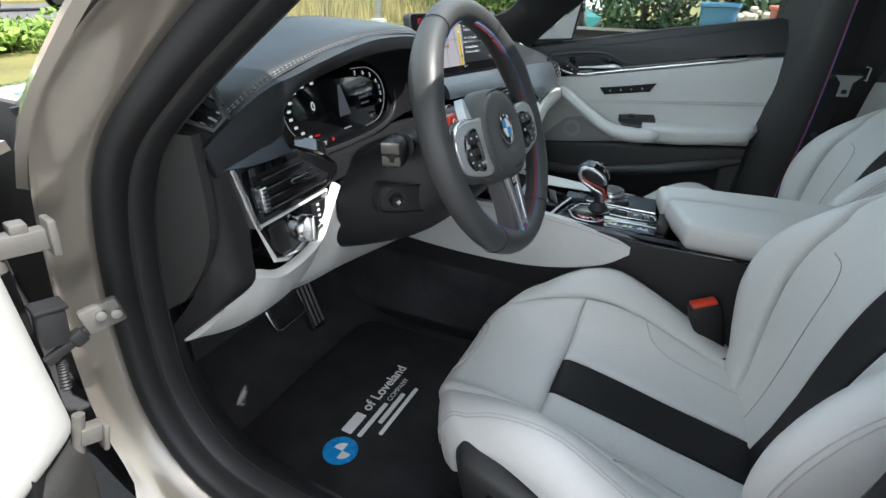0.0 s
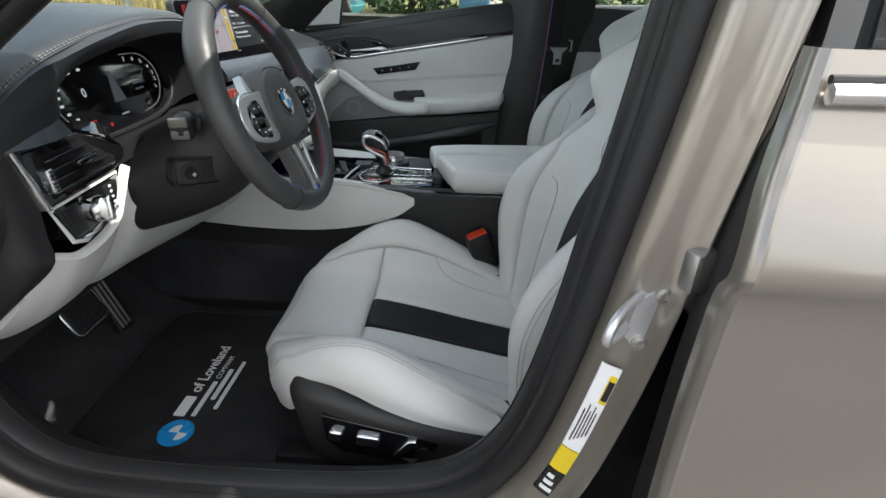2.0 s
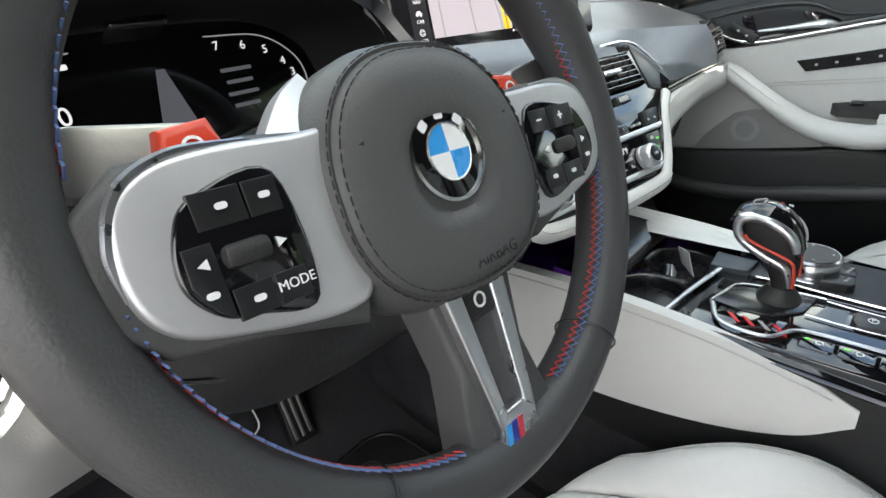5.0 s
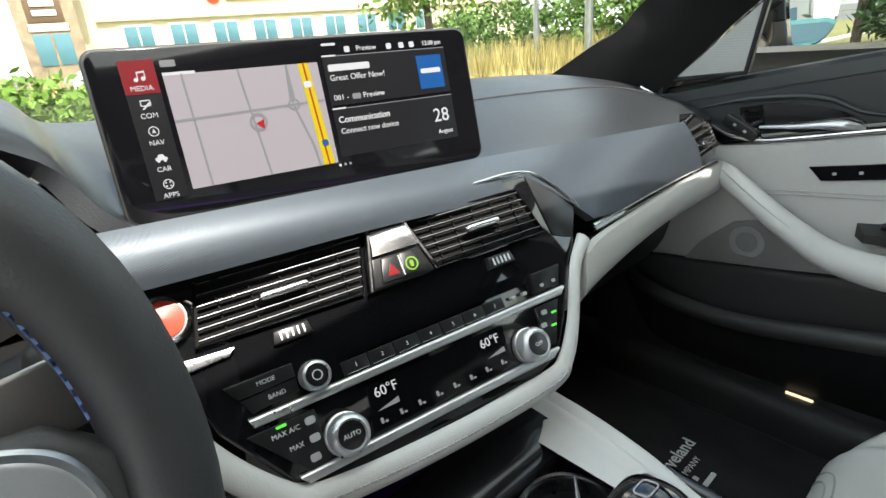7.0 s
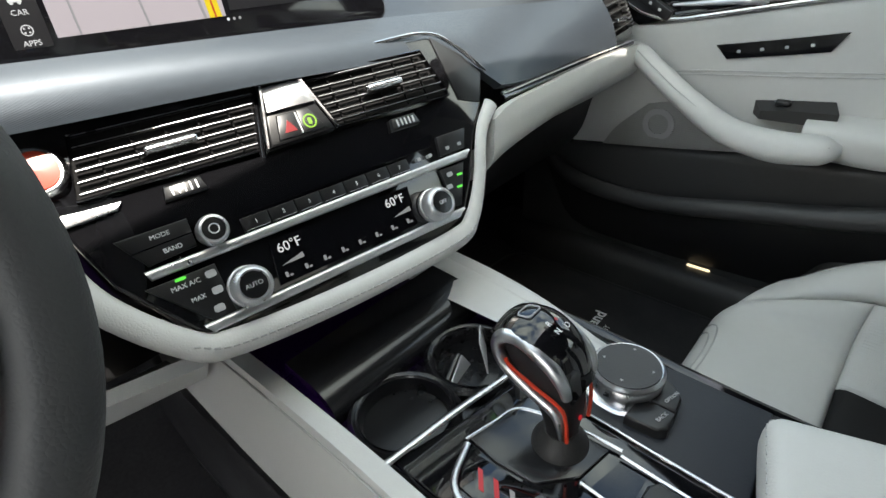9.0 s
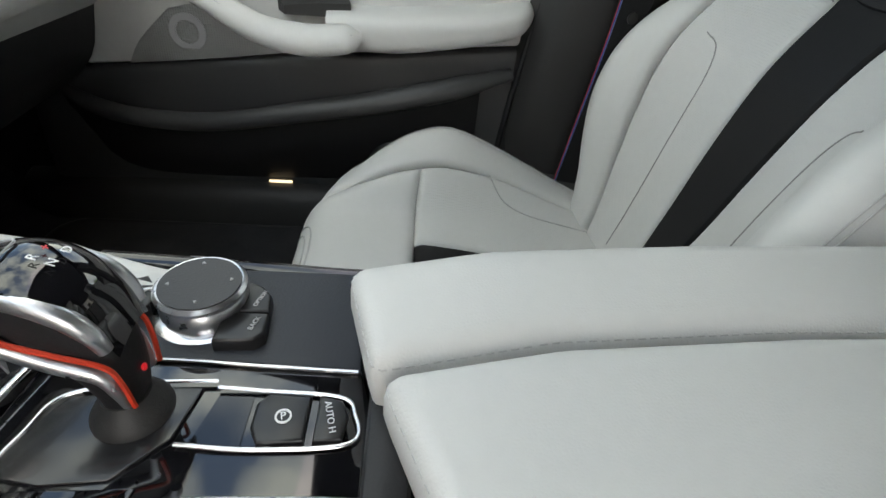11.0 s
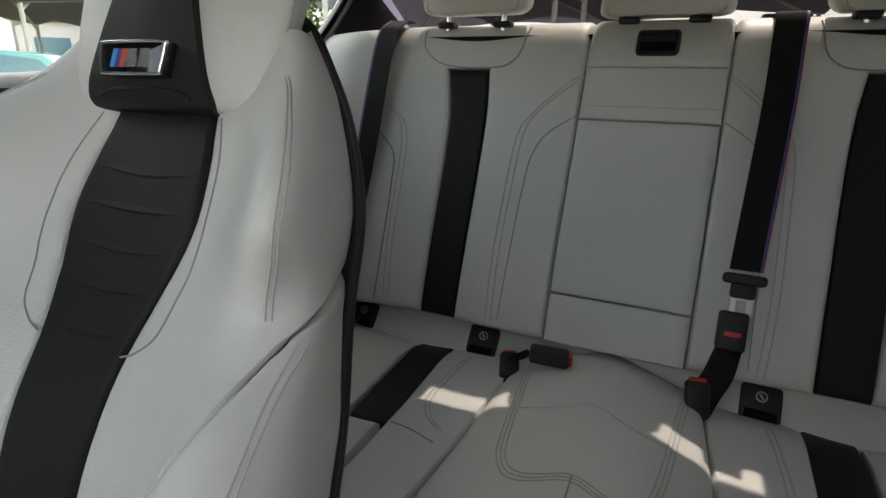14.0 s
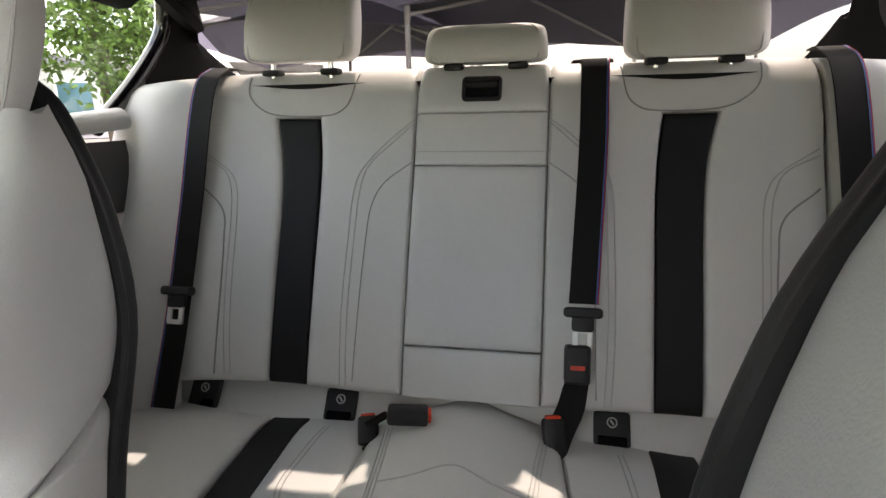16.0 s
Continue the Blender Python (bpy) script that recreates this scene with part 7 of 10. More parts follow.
# spokes
for s in (-1, 1):
    sx = lambda L: [(s * x, y) for x, y in L]
    soft = lambda L: [tuple(p) for p in catmull(sx(L), 5 * len(L), True)]
    arm = sx([(0.050, 0.018), (0.085, 0.022), (0.128, 0.020), (0.146, 0.006), (0.147, -0.030), (0.132, -0.044), (0.100, -0.050), (0.060, -0.062), (0.045, -0.030)])
    part("spoke", prism(arm, -0.010, WP, 0.004, -0.038), "wheelleather", wheel)
    rimo = soft([(0.052, 0.016), (0.070, 0.018), (0.100, 0.019), (0.122, 0.016), (0.136, 0.004), (0.139, -0.020), (0.130, -0.037), (0.106, -0.046), (0.070, -0.053), (0.055, -0.046), (0.052, -0.010)])
    part("spoke_bezel", prism(rimo, -0.0055, WP, 0.003, -0.02), "satin", wheel, "satin grey spoke bezel")
    inner = [(0.056, 0.008), (0.052, 0.022), (0.045, 0.034), (0.036, 0.042)]
    outer = [(0.0800, 0.0190), (0.0700, 0.0300), (0.0570, 0.0425), (0.0420, 0.0520)]
    hn = np.array([[tuple(WP @ Vector((s * (a[0] * (1 - f) + b[0] * f), a[1] * (1 - f) + b[1] * f - 0.005, z - 0.003 * f))) for f in (0, 0.35, 0.75, 1)] for a, b, z in zip(catmull(inner, 20), catmull(outer, 20), np.linspace(-0.0085, -0.0270, 20))])
    part("spoke_horn", slab(hn, hn - np.array([nrmW.x, nrmW.y, nrmW.z]) * 0.012), "satin", wheel, "satin silver edge beside the airbag pad")
    part("bezel_edge", tube([tuple(WP @ Vector((s * x, y, z))) for x, y, z in catmull([(0.086, 0.0192, -0.0090), (0.112, 0.0190, -0.0080), (0.130, 0.0110, -0.0080), (0.1385, -0.006, -0.0080), (0.1385, -0.022, -0.0082)], 30)], [0.0010, 0.0022, 0.0026, 0.0022, 0.0008], 8), "alu", wheel)
    px = (lambda x: 0.082 + (x - 0.070) * 0.74) if s < 0 else (lambda x: x)
    sx = lambda L: [(s * px(x), y) for x, y in L]
    soft = lambda L: [tuple(p) for p in catmull(sx(L), 6 * len(L), True)]
    bo = soft([(0.070, 0.006), (0.110, 0.004), (0.124, -0.008), (0.127, -0.024), (0.116, -0.036), (0.100, -0.040), (0.068, -0.042)])
    pod = part("button_pod", prism(bo, -0.0035, WP, 0.0015, -0.012), "gloss", wheel, "black spoke button pod")
    for y0, y1 in ((-0.008, 0.0045), (-0.040, -0.029)):
        for x0, x1 in ((0.0715, 0.088), (0.0895, 0.1085 if y0 < -0.02 else 0.113)) if True else ():
            part("key", prism(sx([(x0, y0), (x1, y0), (x1, y1), (x0, y1)]), -0.0029, WP, 0.0005, -0.01), "button", pod)
    part("key", prism(sx([(0.110, -0.038), (0.117, -0.034), (0.124, -0.024), (0.123, -0.012), (0.110, -0.012)]), -0.0029, WP, 0.0005, -0.01), "button", pod)
    part("roller", box((s * px(0.096), -0.0185, -0.003), (0.017, 0.0085, 0.008), 0.003, WP), "plasticgrey", pod, "knurled metal roller")
    for k, (x, y) in enumerate((px(x_), y_) for x_, y_ in ((0.079, -0.0015), (0.100, -0.0015), (0.079, -0.0185), (0.116, -0.0185), (0.079, -0.034), (0.098, -0.0345), (0.117, -0.0285))):
        if s > 0 and k == 1:
            part("plus_sign", join(prism(rrect(0.0046, 0.0011, 0.0004, 2, s * x, y), -0.0024, WP, 0, -0.004), prism(rrect(0.0011, 0.0046, 0.0004, 2, s * x, y), -0.0025, WP, 0, -0.004)), "print", pod)
        elif s > 0 and k == 0:
            part("minus_sign", prism(rrect(0.0042, 0.0010, 0.0004, 2, s * x, y), -0.0024, WP, 0, -0.004), "print", pod)
        elif s < 0 and k == 4:
            word = {4: "MODE"}[k]
            writing(word, 0.0052, WP @ pose(s * x, y, -0.0016), "print", pod)
        else:
            tri = k in (2, 3)
            d = 1 if k == 3 else -1
            part("key_symbol", prism([(s * x - d * s * 0.0014, y - 0.0019), (s * x + d * s * 0.0022, y), (s * x - d * s * 0.0014, y + 0.0019)] if tri else rrect(0.0044, 0.0024, 0.0011, 2, s * x, y), -0.0024, WP, 0, -0.004), "print", pod)
    # paddle and red button behind the rim
    pm = WP @ pose(s * 0.118, 0.030, -0.036, 0, s * 10, s * 10)
    part("shift_paddle", prism(rrect(0.056, 0.026, 0.010, 5, 0.004, -0.006), 0.006, pm, 0.002), "steel", wheel, "grey metal shift paddle")
    rb = [(-0.084, 0.013), (-0.100, 0.011), (-0.112, 0.019), (-0.109, 0.031), (-0.090, 0.033)] if s < 0 else [(0.074, 0.017), (0.092, 0.015), (0.099, 0.021), (0.092, 0.031), (0.076, 0.032)]
    part("red_button", prism(rb, -0.020, WP, 0.005, -0.040), "red", wheel, "red spoke button")
    part("button_mark", lathe([(0.0032, 0), (0.0044, 0), (0.0044, 0.0008), (0.0032, 0.0008)], WP @ pose(-0.099 if s < 0 else 0.086, 0.022, -0.0202), 14), "print", wheel)
low = [(-0.030, -0.055), (-0.024, -0.10), (-0.034, -0.150), (0.034, -0.150), (0.024, -0.10), (0.030, -0.055)]
part("lower_spoke", prism(low, -0.012, WF, 0.004, -0.036), "wheelleather", wheel)
for s in (-1, 1):
    part("spoke_prong", prism([(s * 0.0215 - 0.003, -0.058), (s * 0.0105 - 0.003, -0.056), (s * 0.0065 - 0.002, -0.128), (s * 0.0135 - 0.002, -0.133)], -0.006, WF, 0.002, -0.016), "alu", wheel, "satin silver spoke prong")
part("spoke_foot", prism([(-0.0155, -0.126), (0.0115, -0.126), (0.0120, -0.148), (-0.0160, -0.148)], -0.007, WF, 0.002, -0.016), "alu", wheel)
part("heating_key", prism(rrect(0.021, 0.018, 0.003, 4, -0.003, -0.070), -0.007, WF, 0.002, -0.016), "button", wheel)
part("key_symbol", lathe([(0.0028, 0), (0.0040, 0), (0.0040, 0.0005), (0.0028, 0.0005)], WF @ pose(-0.003, -0.070, -0.0068), 14), "print", wheel)
for i, c in enumerate(("blue", "navy", "purple")):
    part("badge_bar", prism([(-0.015 + i * 0.0045, -0.142), (-0.0115 + i * 0.0045, -0.142), (-0.009 + i * 0.0045, -0.132), (-0.0125 + i * 0.0045, -0.132)], -0.0064, WF, 0, -0.01), c, wheel)

# column shroud and stalks
col = thing("steering_column", (-0.37, 0.76, 0.8), "black plastic steering column shroud with stalks", "steering column")
rings = []
for f, w, h, dz in ((0.035, 0.055, 0.050, -0.010), (0.06, 0.085, 0.062, -0.016), (0.10, 0.105, 0.070, -0.024), (0.15, 0.118, 0.072, -0.034), (0.22, 0.122, 0.066, -0.040), (0.30, 0.12, 0.06, -0.04)):
    rings.append([tuple(WF0 @ Vector((w * math.copysign(abs(math.cos(a)) ** 0.6, math.cos(a)), h * math.copysign(abs(math.sin(a)) ** 0.6, math.sin(a)) + dz, -f))) for a in np.linspace(0, 2 * math.pi, 40, endpoint=False)])
part("shroud", loft([list(map(tuple, r)) for r in np.array([catmull(np.array(rings)[:, j], 16) for j in range(40)]).transpose(1, 0, 2)]), "plastic", col)
part("shroud_gap", tube([tuple(WF0 @ Vector((0.122 * math.cos(a), -0.036 + 0.02 * math.sin(2 * a), -0.16))) for a in np.radians(np.linspace(150, 210, 12))], 0.0015, 5), "plastic", col)
ADJ = basis((-0.486, 0.712, 0.803), (0.74, -0.66, -0.10), (0.0, 0.10, 1))
adj = part("adjuster", prism(rrect(0.064, 0.034, 0.008), 0.004, ADJ, 0.002, -0.03), "plastic", col, "column adjuster panel")
part("adjuster_rim", frame_ring(rrect(0.068, 0.038, 0.009), 0.0022, 0.0052, ADJ), "button", adj)
part("adjuster_recess", lathe([(0.0095, 0.002), (0.0135, 0.002), (0.0135, 0.0055), (0.0095, 0.0050)], ADJ @ pose(-0.012, -0.001, 0), 24), "plasticgrey", adj)
part("adjuster_knob", lathe([(0, 0), (0.0085, 0), (0.0085, 0.010), (0.007, 0.013), (0, 0.013)], ADJ @ pose(-0.012, -0.001, 0.003), 20), "button", adj)
for r in (0, 90):
    part("adjuster_cross", prism(rrect(0.0062, 0.0014, 0.0005, 2), 0.0168, ADJ @ pose(-0.012, -0.001, 0, 0, 0, r), 0, 0.014), "print", adj)
st = catmull([(-0.44, 0.725, 0.862), (-0.475, 0.715, 0.870), (-0.505, 0.705, 0.876)], 12)
part("stalk", tube(st, [0.010, 0.013, 0.017], 14), "plastic", col, "indicator stalk")
part("stalk_head", box((0, 0, 0), (0.034, 0.030, 0.034), 0.012, pose(-0.520, 0.703, 0.874, 0, -12, 16), 4), "plastic", col)
for i in range(2):
    part("stalk_button", box((-0.017, 0.002, 0.009 - i * 0.016), (0.005, 0.022, 0.013), 0.002, pose(-0.518, 0.703, 0.877, 0, -12, 16)), "hinge", col)
st = catmull([(-0.30, 0.725, 0.862), (-0.262, 0.715, 0.868), (-0.232, 0.708, 0.872)], 12)
part("stalk", tube(st, [0.010, 0.013, 0.016], 14), "plastic", col, "wiper stalk")
part("stalk_head", box((0, 0, 0), (0.04, 0.030, 0.032), 0.009, pose(-0.222, 0.706, 0.874, 0, 12, -16), 3), "plasticgrey", col)

# ---- centre console ----
con = thing("centre_console", (0, 0.5, 0.33), "black centre console with gloss top and white leather sides", "centre console")
ZC = 0.645
# side walls
for s, wt in ((-1, -0.112), (1, 0.108)):
    W = net([[(wt * 0.93, y, zt), (wt, y, zt - 0.012), (wt * 1.06, y, (zt + 0.31) / 2 + 0.06), (wt * 1.12, y, 0.32)] for y, zt in ((1.2, 0.62), (0.85, 0.635), (0.62, 0.642), (0.45, 0.645), (0.25, 0.645), (0.07, 0.64))], 14, 24)
    part("side_wall", slab(W, W - np.array([s * 0.012, 0, 0])), "plastic", con)
    ti = 1.02 if s < 0 else 0.80
    P = net([[(wt * ti, 0.98, 0.645), (wt * 1.09, 0.98, 0.60), (wt * 1.10, 0.97, 0.555)], [(wt * ti, 0.80, 0.660), (wt * 1.10, 0.80, 0.61), (wt * 1.12, 0.80, 0.545)], [(wt * ti, 0.66, 0.662), (wt * 1.10, 0.66, 0.61), (wt * 1.12, 0.66, 0.547)],
             [(wt * ti, 0.56, 0.654), (wt * 1.09, 0.56, 0.61), (wt * 1.11, 0.56, 0.562)], [(wt * (ti + 1.02) / 2, 0.49, 0.641), (wt * 1.07, 0.49, 0.612), (wt * 1.09, 0.49, 0.585)], [(wt * 1.02, 0.45, 0.626), (wt * 1.04, 0.45, 0.620), (wt * 1.05, 0.45, 0.612)]], 18, 40)
    if s > 0:
        P = net([[(0.070, 0.98, 0.650), (0.100, 0.98, 0.652), (0.124, 0.98, 0.644), (0.129, 0.98, 0.57)], [(0.071, 0.80, 0.660), (0.100, 0.80, 0.662), (0.125, 0.80, 0.654), (0.131, 0.80, 0.56)],
                 [(0.071, 0.70, 0.658), (0.100, 0.70, 0.660), (0.125, 0.70, 0.651), (0.130, 0.70, 0.56)], [(0.072, 0.62, 0.657), (0.094, 0.62, 0.658), (0.113, 0.62, 0.651), (0.124, 0.62, 0.57)],
                 [(0.074, 0.553, 0.656), (0.084, 0.553, 0.656), (0.093, 0.553, 0.651), (0.118, 0.553, 0.585)], [(0.092, 0.50, 0.642), (0.096, 0.50, 0.640), (0.101, 0.50, 0.634), (0.115, 0.50, 0.600)],
                 [(0.106, 0.46, 0.628), (0.108, 0.46, 0.626), (0.110, 0.46, 0.622), (0.113, 0.46, 0.615)]], 20, 40)
    part("side_panel", slab(P, P - np.array([s * 0.014, 0, 0])), "white", con, "white leather side panel")
    part("stitching", seam(P, [(0.08, 0.05), (0.08, 0.3), (0.08, 0.6), (0.12, 0.9)], 0.0009, 0.001), "stitch", con)
    part("gloss_edge", tube(catmull([(wt * 0.96, 0.60, 0.652), (wt * 0.98, 0.50, 0.645), (wt * 0.99, 0.42, 0.640), (wt * 0.99, 0.30, 0.640), (wt * 0.97, 0.16, 0.640)], 30), 0.006, 8, flat=0.7), "gloss", con)
part("front_tray", slab(net([[(-0.10, y, z + 0.03), (-0.085, y, z), (0.08, y, z), (0.095, y, z + 0.03)] for y, z in ((0.88, 0.60), (0.76, 0.585), (0.66, 0.585), (0.60, 0.60))], 10, 10), net([[(-0.10, y, z), (-0.085, y, z - 0.02), (0.08, y, z - 0.02), (0.095, y, z)] for y, z in ((0.88, 0.60), (0.76, 0.585), (0.66, 0.585), (0.60, 0.60))], 10, 10)), "tray", con)
part("tray_lid", shell(net([[(x, y, z) for x in (-0.09, 0, 0.085)] for y, z in ((0.735, 0.655), (0.70, 0.652), (0.685, 0.645), (0.683, 0.632))], 8, 10), 0.008), "satinblack", con)
part("tray_lid_trim", tube([(-0.08, 0.684, 0.648), (-0.02, 0.684, 0.649), (0.02, 0.684, 0.649)], 0.003, 6), "chrome", con)
part("tray_lamp", box((-0.045, 0.722, 0.640), (0.020, 0.006, 0.004), 0.001), "violet", con, "small violet ambient lamp")
glow = new("ambient_lamp", bpy.data.lights.new("ambient_lamp", "POINT"))
glow.data.energy, glow.data.color, glow.data.shadow_soft_size = 0.06, (0.35, 0.06, 1.0), 0.008
glow.location = Vector((-0.045, 0.718, 0.628)) * U
for x, y in ((-0.052, 0.640), (0.028, 0.636)):
    cup = part("cup_holder", lathe([(0.0, -0.060), (0.030, -0.060), (0.0335, -0.004), (0.036, 0.002), (0.040, 0.004), (0.044, 0.000), (0.044, -0.008), (0.036, -0.010), (0.033, -0.064), (0.0, -0.064)], pose(x, y, 0.638), 40), "tray", con, "round cup holder")
    part("cup_rim", lathe([(0.0352, 0.0016), (0.0362, 0.0034), (0.0374, 0.0040), (0.0374, 0.0030)], pose(x, y, 0.638), 40), "satinblack", cup)
part("cup_bridge", box((-0.01, 0.636, 0.618), (0.19, 0.092, 0.020), 0.005), "tray", con)
card = thing("parking_card", (0.036, 0.640, 0.600), "pale card leaning in the cup holder", "card")
part("sheet", box((0, 0, 0), (0.034, 0.0012, 0.060), 0.0004, pose(0.040, 0.632, 0.624, -12, 14, 38)), "printgrey", card)
fob = thing("key_fob", (0.022, 0.642, 0.590), "black and silver key fob in the cup holder", "key fob")
part("body", box((0, 0, 0), (0.034, 0.012, 0.055), 0.005, pose(0.018, 0.640, 0.612, -24, -18, 20), 3), "satinblack", fob)
part("edge_trim", box((0, -0.0065, 0.004), (0.028, 0.002, 0.042), 0.001, pose(0.018, 0.640, 0.612, -24, -18, 20)), "silver", fob)

# gear plate
plate = part("gear_plate", prism([(-0.094, 0.612), (-0.03, 0.597), (0.030, 0.592), (0.052, 0.58), (0.047, 0.43), (-0.006, 0.415), (-0.082, 0.397), (-0.096, 0.44)], ZC + 0.002, Matrix.Identity(4), 0.004, ZC - 0.05), "gloss", con, "gloss black gear selector plate")
part("side_shelf", prism([(0.024, 0.575), (0.046, 0.585), (0.104, 0.575), (0.102, 0.43), (0.018, 0.422), (0.021, 0.49)], ZC + 0.0035, Matrix.Identity(4), 0.003, ZC - 0.05), "shelf", con)
part("carbon_field", prism([(0.020, 0.605), (0.055, 0.608), (0.052, 0.565), (0.022, 0.568)], ZC + 0.008, Matrix.Identity(4), 0.002, ZC - 0.05), "trim", con)
for pts, r in (([(-0.103, 0.612, ZC + 0.005), (-0.077, 0.608, ZC + 0.006), (-0.035, 0.603, ZC + 0.006), (0.018, 0.594, ZC + 0.006)], 0.0030), ([(-0.048, 0.583, ZC + 0.004), (-0.025, 0.577, ZC + 0.004), (-0.003, 0.568, ZC + 0.005), (0.006, 0.530, ZC + 0.005), (0.008, 0.496, ZC + 0.005)], 0.0014),
               ([(-0.050, 0.580, ZC + 0.004), (-0.083, 0.563, ZC + 0.006), (-0.086, 0.525, ZC + 0.006), (-0.060, 0.503, ZC + 0.005), (-0.056, 0.45, ZC + 0.004), (-0.056, 0.412, ZC + 0.003)], 0.0024), ([(0.004, 0.495, ZC + 0.005), (0.003, 0.47, ZC + 0.004), (0.000, 0.432, ZC + 0.004), (-0.010, 0.423, ZC + 0.004), (-0.027, 0.424, ZC + 0.004), (-0.031, 0.470, ZC + 0.004), (-0.029, 0.506, ZC + 0.004)], 0.0013)):
    part("chrome_line", tube(catmull(pts, 40), r, 10, flat=0.55, up=(0, 0, 1)), "chrome" if r < 0.0022 else "alu", con, "satin silver trim line")
part("button_field", prism([(-0.078, 0.572), (-0.052, 0.572), (-0.050, 0.515), (-0.082, 0.520)], ZC + 0.0032, Matrix.Identity(4), 0.001, ZC - 0.01), "gloss", con)
for i, c in enumerate(("litred", "litred", "litgrey", "litred")):
    y0 = 0.562 - i * 0.0125
    part("lit_mark", prism([(-0.072, y0 - 0.009), (-0.060, y0 + 0.001), (-0.060, y0 - 0.003), (-0.072, y0 - 0.013)], ZC + 0.0038, Matrix.Identity(4)), c, con)
for i in range(3):
    part("drive_key", prism(rrect(0.019, 0.0255, 0.003, 3, -0.071, 0.49 - i * 0.028), ZC + 0.0030, Matrix.Identity(4), 0.0006, ZC - 0.01), "gloss", con)
    part("lit_mark", prism(rrect(0.0018, 0.0036, 0.0006, 2, -0.067, 0.497 - i * 0.028), ZC + 0.0036, Matrix.Identity(4)), "litgreen" if i < 2 else "printgrey", con)
    part("key_symbol", frame_ring(rrect(0.0050, 0.0056, 0.0016, 3), 0.0009, 0.0005, pose(-0.069, 0.488 - i * 0.028, ZC + 0.0030), 0), "print", con)
pbk = part("parking_brake_key", prism([(0.000, 0.468), (-0.001, 0.446), (-0.027, 0.446), (-0.029, 0.468), (-0.020, 0.473), (-0.006, 0.473)], ZC + 0.006, Matrix.Identity(4), 0.002, ZC - 0.01), "button", con, "parking brake switch")
part("key_ring", lathe([(0.0032, 0), (0.0042, 0), (0.0042, 0.0007), (0.0032, 0.0007)], pose(-0.014, 0.458, ZC + 0.006), 18), "print", pbk)
writing("P", 0.006, pose(-0.014, 0.458, ZC + 0.0066, 0, 0, -75), "print", pbk)
ah = part("auto_hold_key", prism([(-0.001, 0.442), (-0.003, 0.430), (-0.012, 0.426), (-0.026, 0.428), (-0.027, 0.442)], ZC + 0.006, Matrix.Identity(4), 0.002, ZC - 0.01), "button", con)
writing("AUTO H", 0.005, pose(-0.014, 0.435, ZC + 0.0066, 0, 0, -165), "print", ah)
part("tray_well", prism([(0.000, 0.494), (-0.028, 0.500), (-0.030, 0.476), (0.000, 0.476)], ZC + 0.0026, Matrix.Identity(4)), "screen", con)

part("chrome_line", tube(catmull([(0.023, 0.560, ZC + 0.0035), (0.0225, 0.52, ZC + 0.0035), (0.020, 0.48, ZC + 0.0035), (0.017, 0.424, ZC + 0.0035)], 24), 0.0013, 8), "chrome", con)

# gear lever
lev = thing("gear_lever", (-0.004, 0.53, ZC), "black and silver gear selector lever with red line", "gear lever")
part("gaiter_field", prism([(-0.046, 0.582), (-0.024, 0.576), (-0.004, 0.567), (0.004, 0.530), (0.004, 0.503), (-0.026, 0.508), (-0.047, 0.528), (-0.050, 0.556)], ZC + 0.004, Matrix.Identity(4), 0.001, ZC - 0.01), "satinblack", lev)
part("boot", lathe([(0.0195, 0), (0.019, 0.004), (0.0165, 0.008), (0.0135, 0.012), (0.0115, 0.016), (0.0, 0.016)], pose(-0.010, 0.532, ZC + 0.002), 28), "plasticgrey", lev)
GZ = (0.652, 0.666, 0.676, 0.687, 0.696, 0.705, 0.718, 0.730, 0.737)
GB = (0.524, 0.522, 0.521, 0.521, 0.522, 0.523, 0.527, 0.534, 0.545)
GF = (0.541, 0.541, 0.545, 0.552, 0.562, 0.571, 0.576, 0.575, 0.567)
GW = (0.010, 0.012, 0.0135, 0.0145, 0.0155, 0.0165, 0.0175, 0.0165, 0.010)
gcx = lambda z: float(np.interp(z, [0.65, 0.70, 0.74], [-0.010, -0.005, -0.0035]))
gw = lambda z: float(np.interp(z, GZ, GW))
rings = []
for z, yb, yf, w in zip(GZ, GB, GF, GW):
    rings.append([(gcx(z) + w * math.copysign(abs(math.cos(a)) ** 0.7, math.cos(a)), (yb + yf) / 2 + (yf - yb) / 2 * math.copysign(abs(math.sin(a)) ** 0.7, math.sin(a)), z) for a in np.linspace(0, 2 * math.pi, 32, endpoint=False)])
part("grip", loft(rings), "plastic", lev)
CLASP = [(0.524, 0.704), (0.527, 0.713), (0.535, 0.722), (0.550, 0.7295), (0.563, 0.731), (0.572, 0.728), (0.5745, 0.718), (0.568, 0.706), (0.548, 0.694), (0.532, 0.687), (0.527, 0.677), (0.525, 0.667)]
REDL = [(0.567, 0.714), (0.563, 0.709), (0.546, 0.702), (0.527, 0.695), (0.5225, 0.685), (0.521, 0.668)]
for sg in (-1, 1):
    run = catmull([(gcx(z) + sg * (gw(z) - 0.0005), y, z) for y, z in CLASP], 48)
    part("silver_clasp", tube(run, [0.0034, 0.0048, 0.0052, 0.0052, 0.0044, 0.0044, 0.0040, 0.0030], 10), "alu", lev, "satin silver clasp")
    part("red_line", tube(catmull([(gcx(z) + sg * (gw(z) + 0.0016), y, z) for y, z in REDL], 28), 0.0014, 6), "red", lev)
dome = []
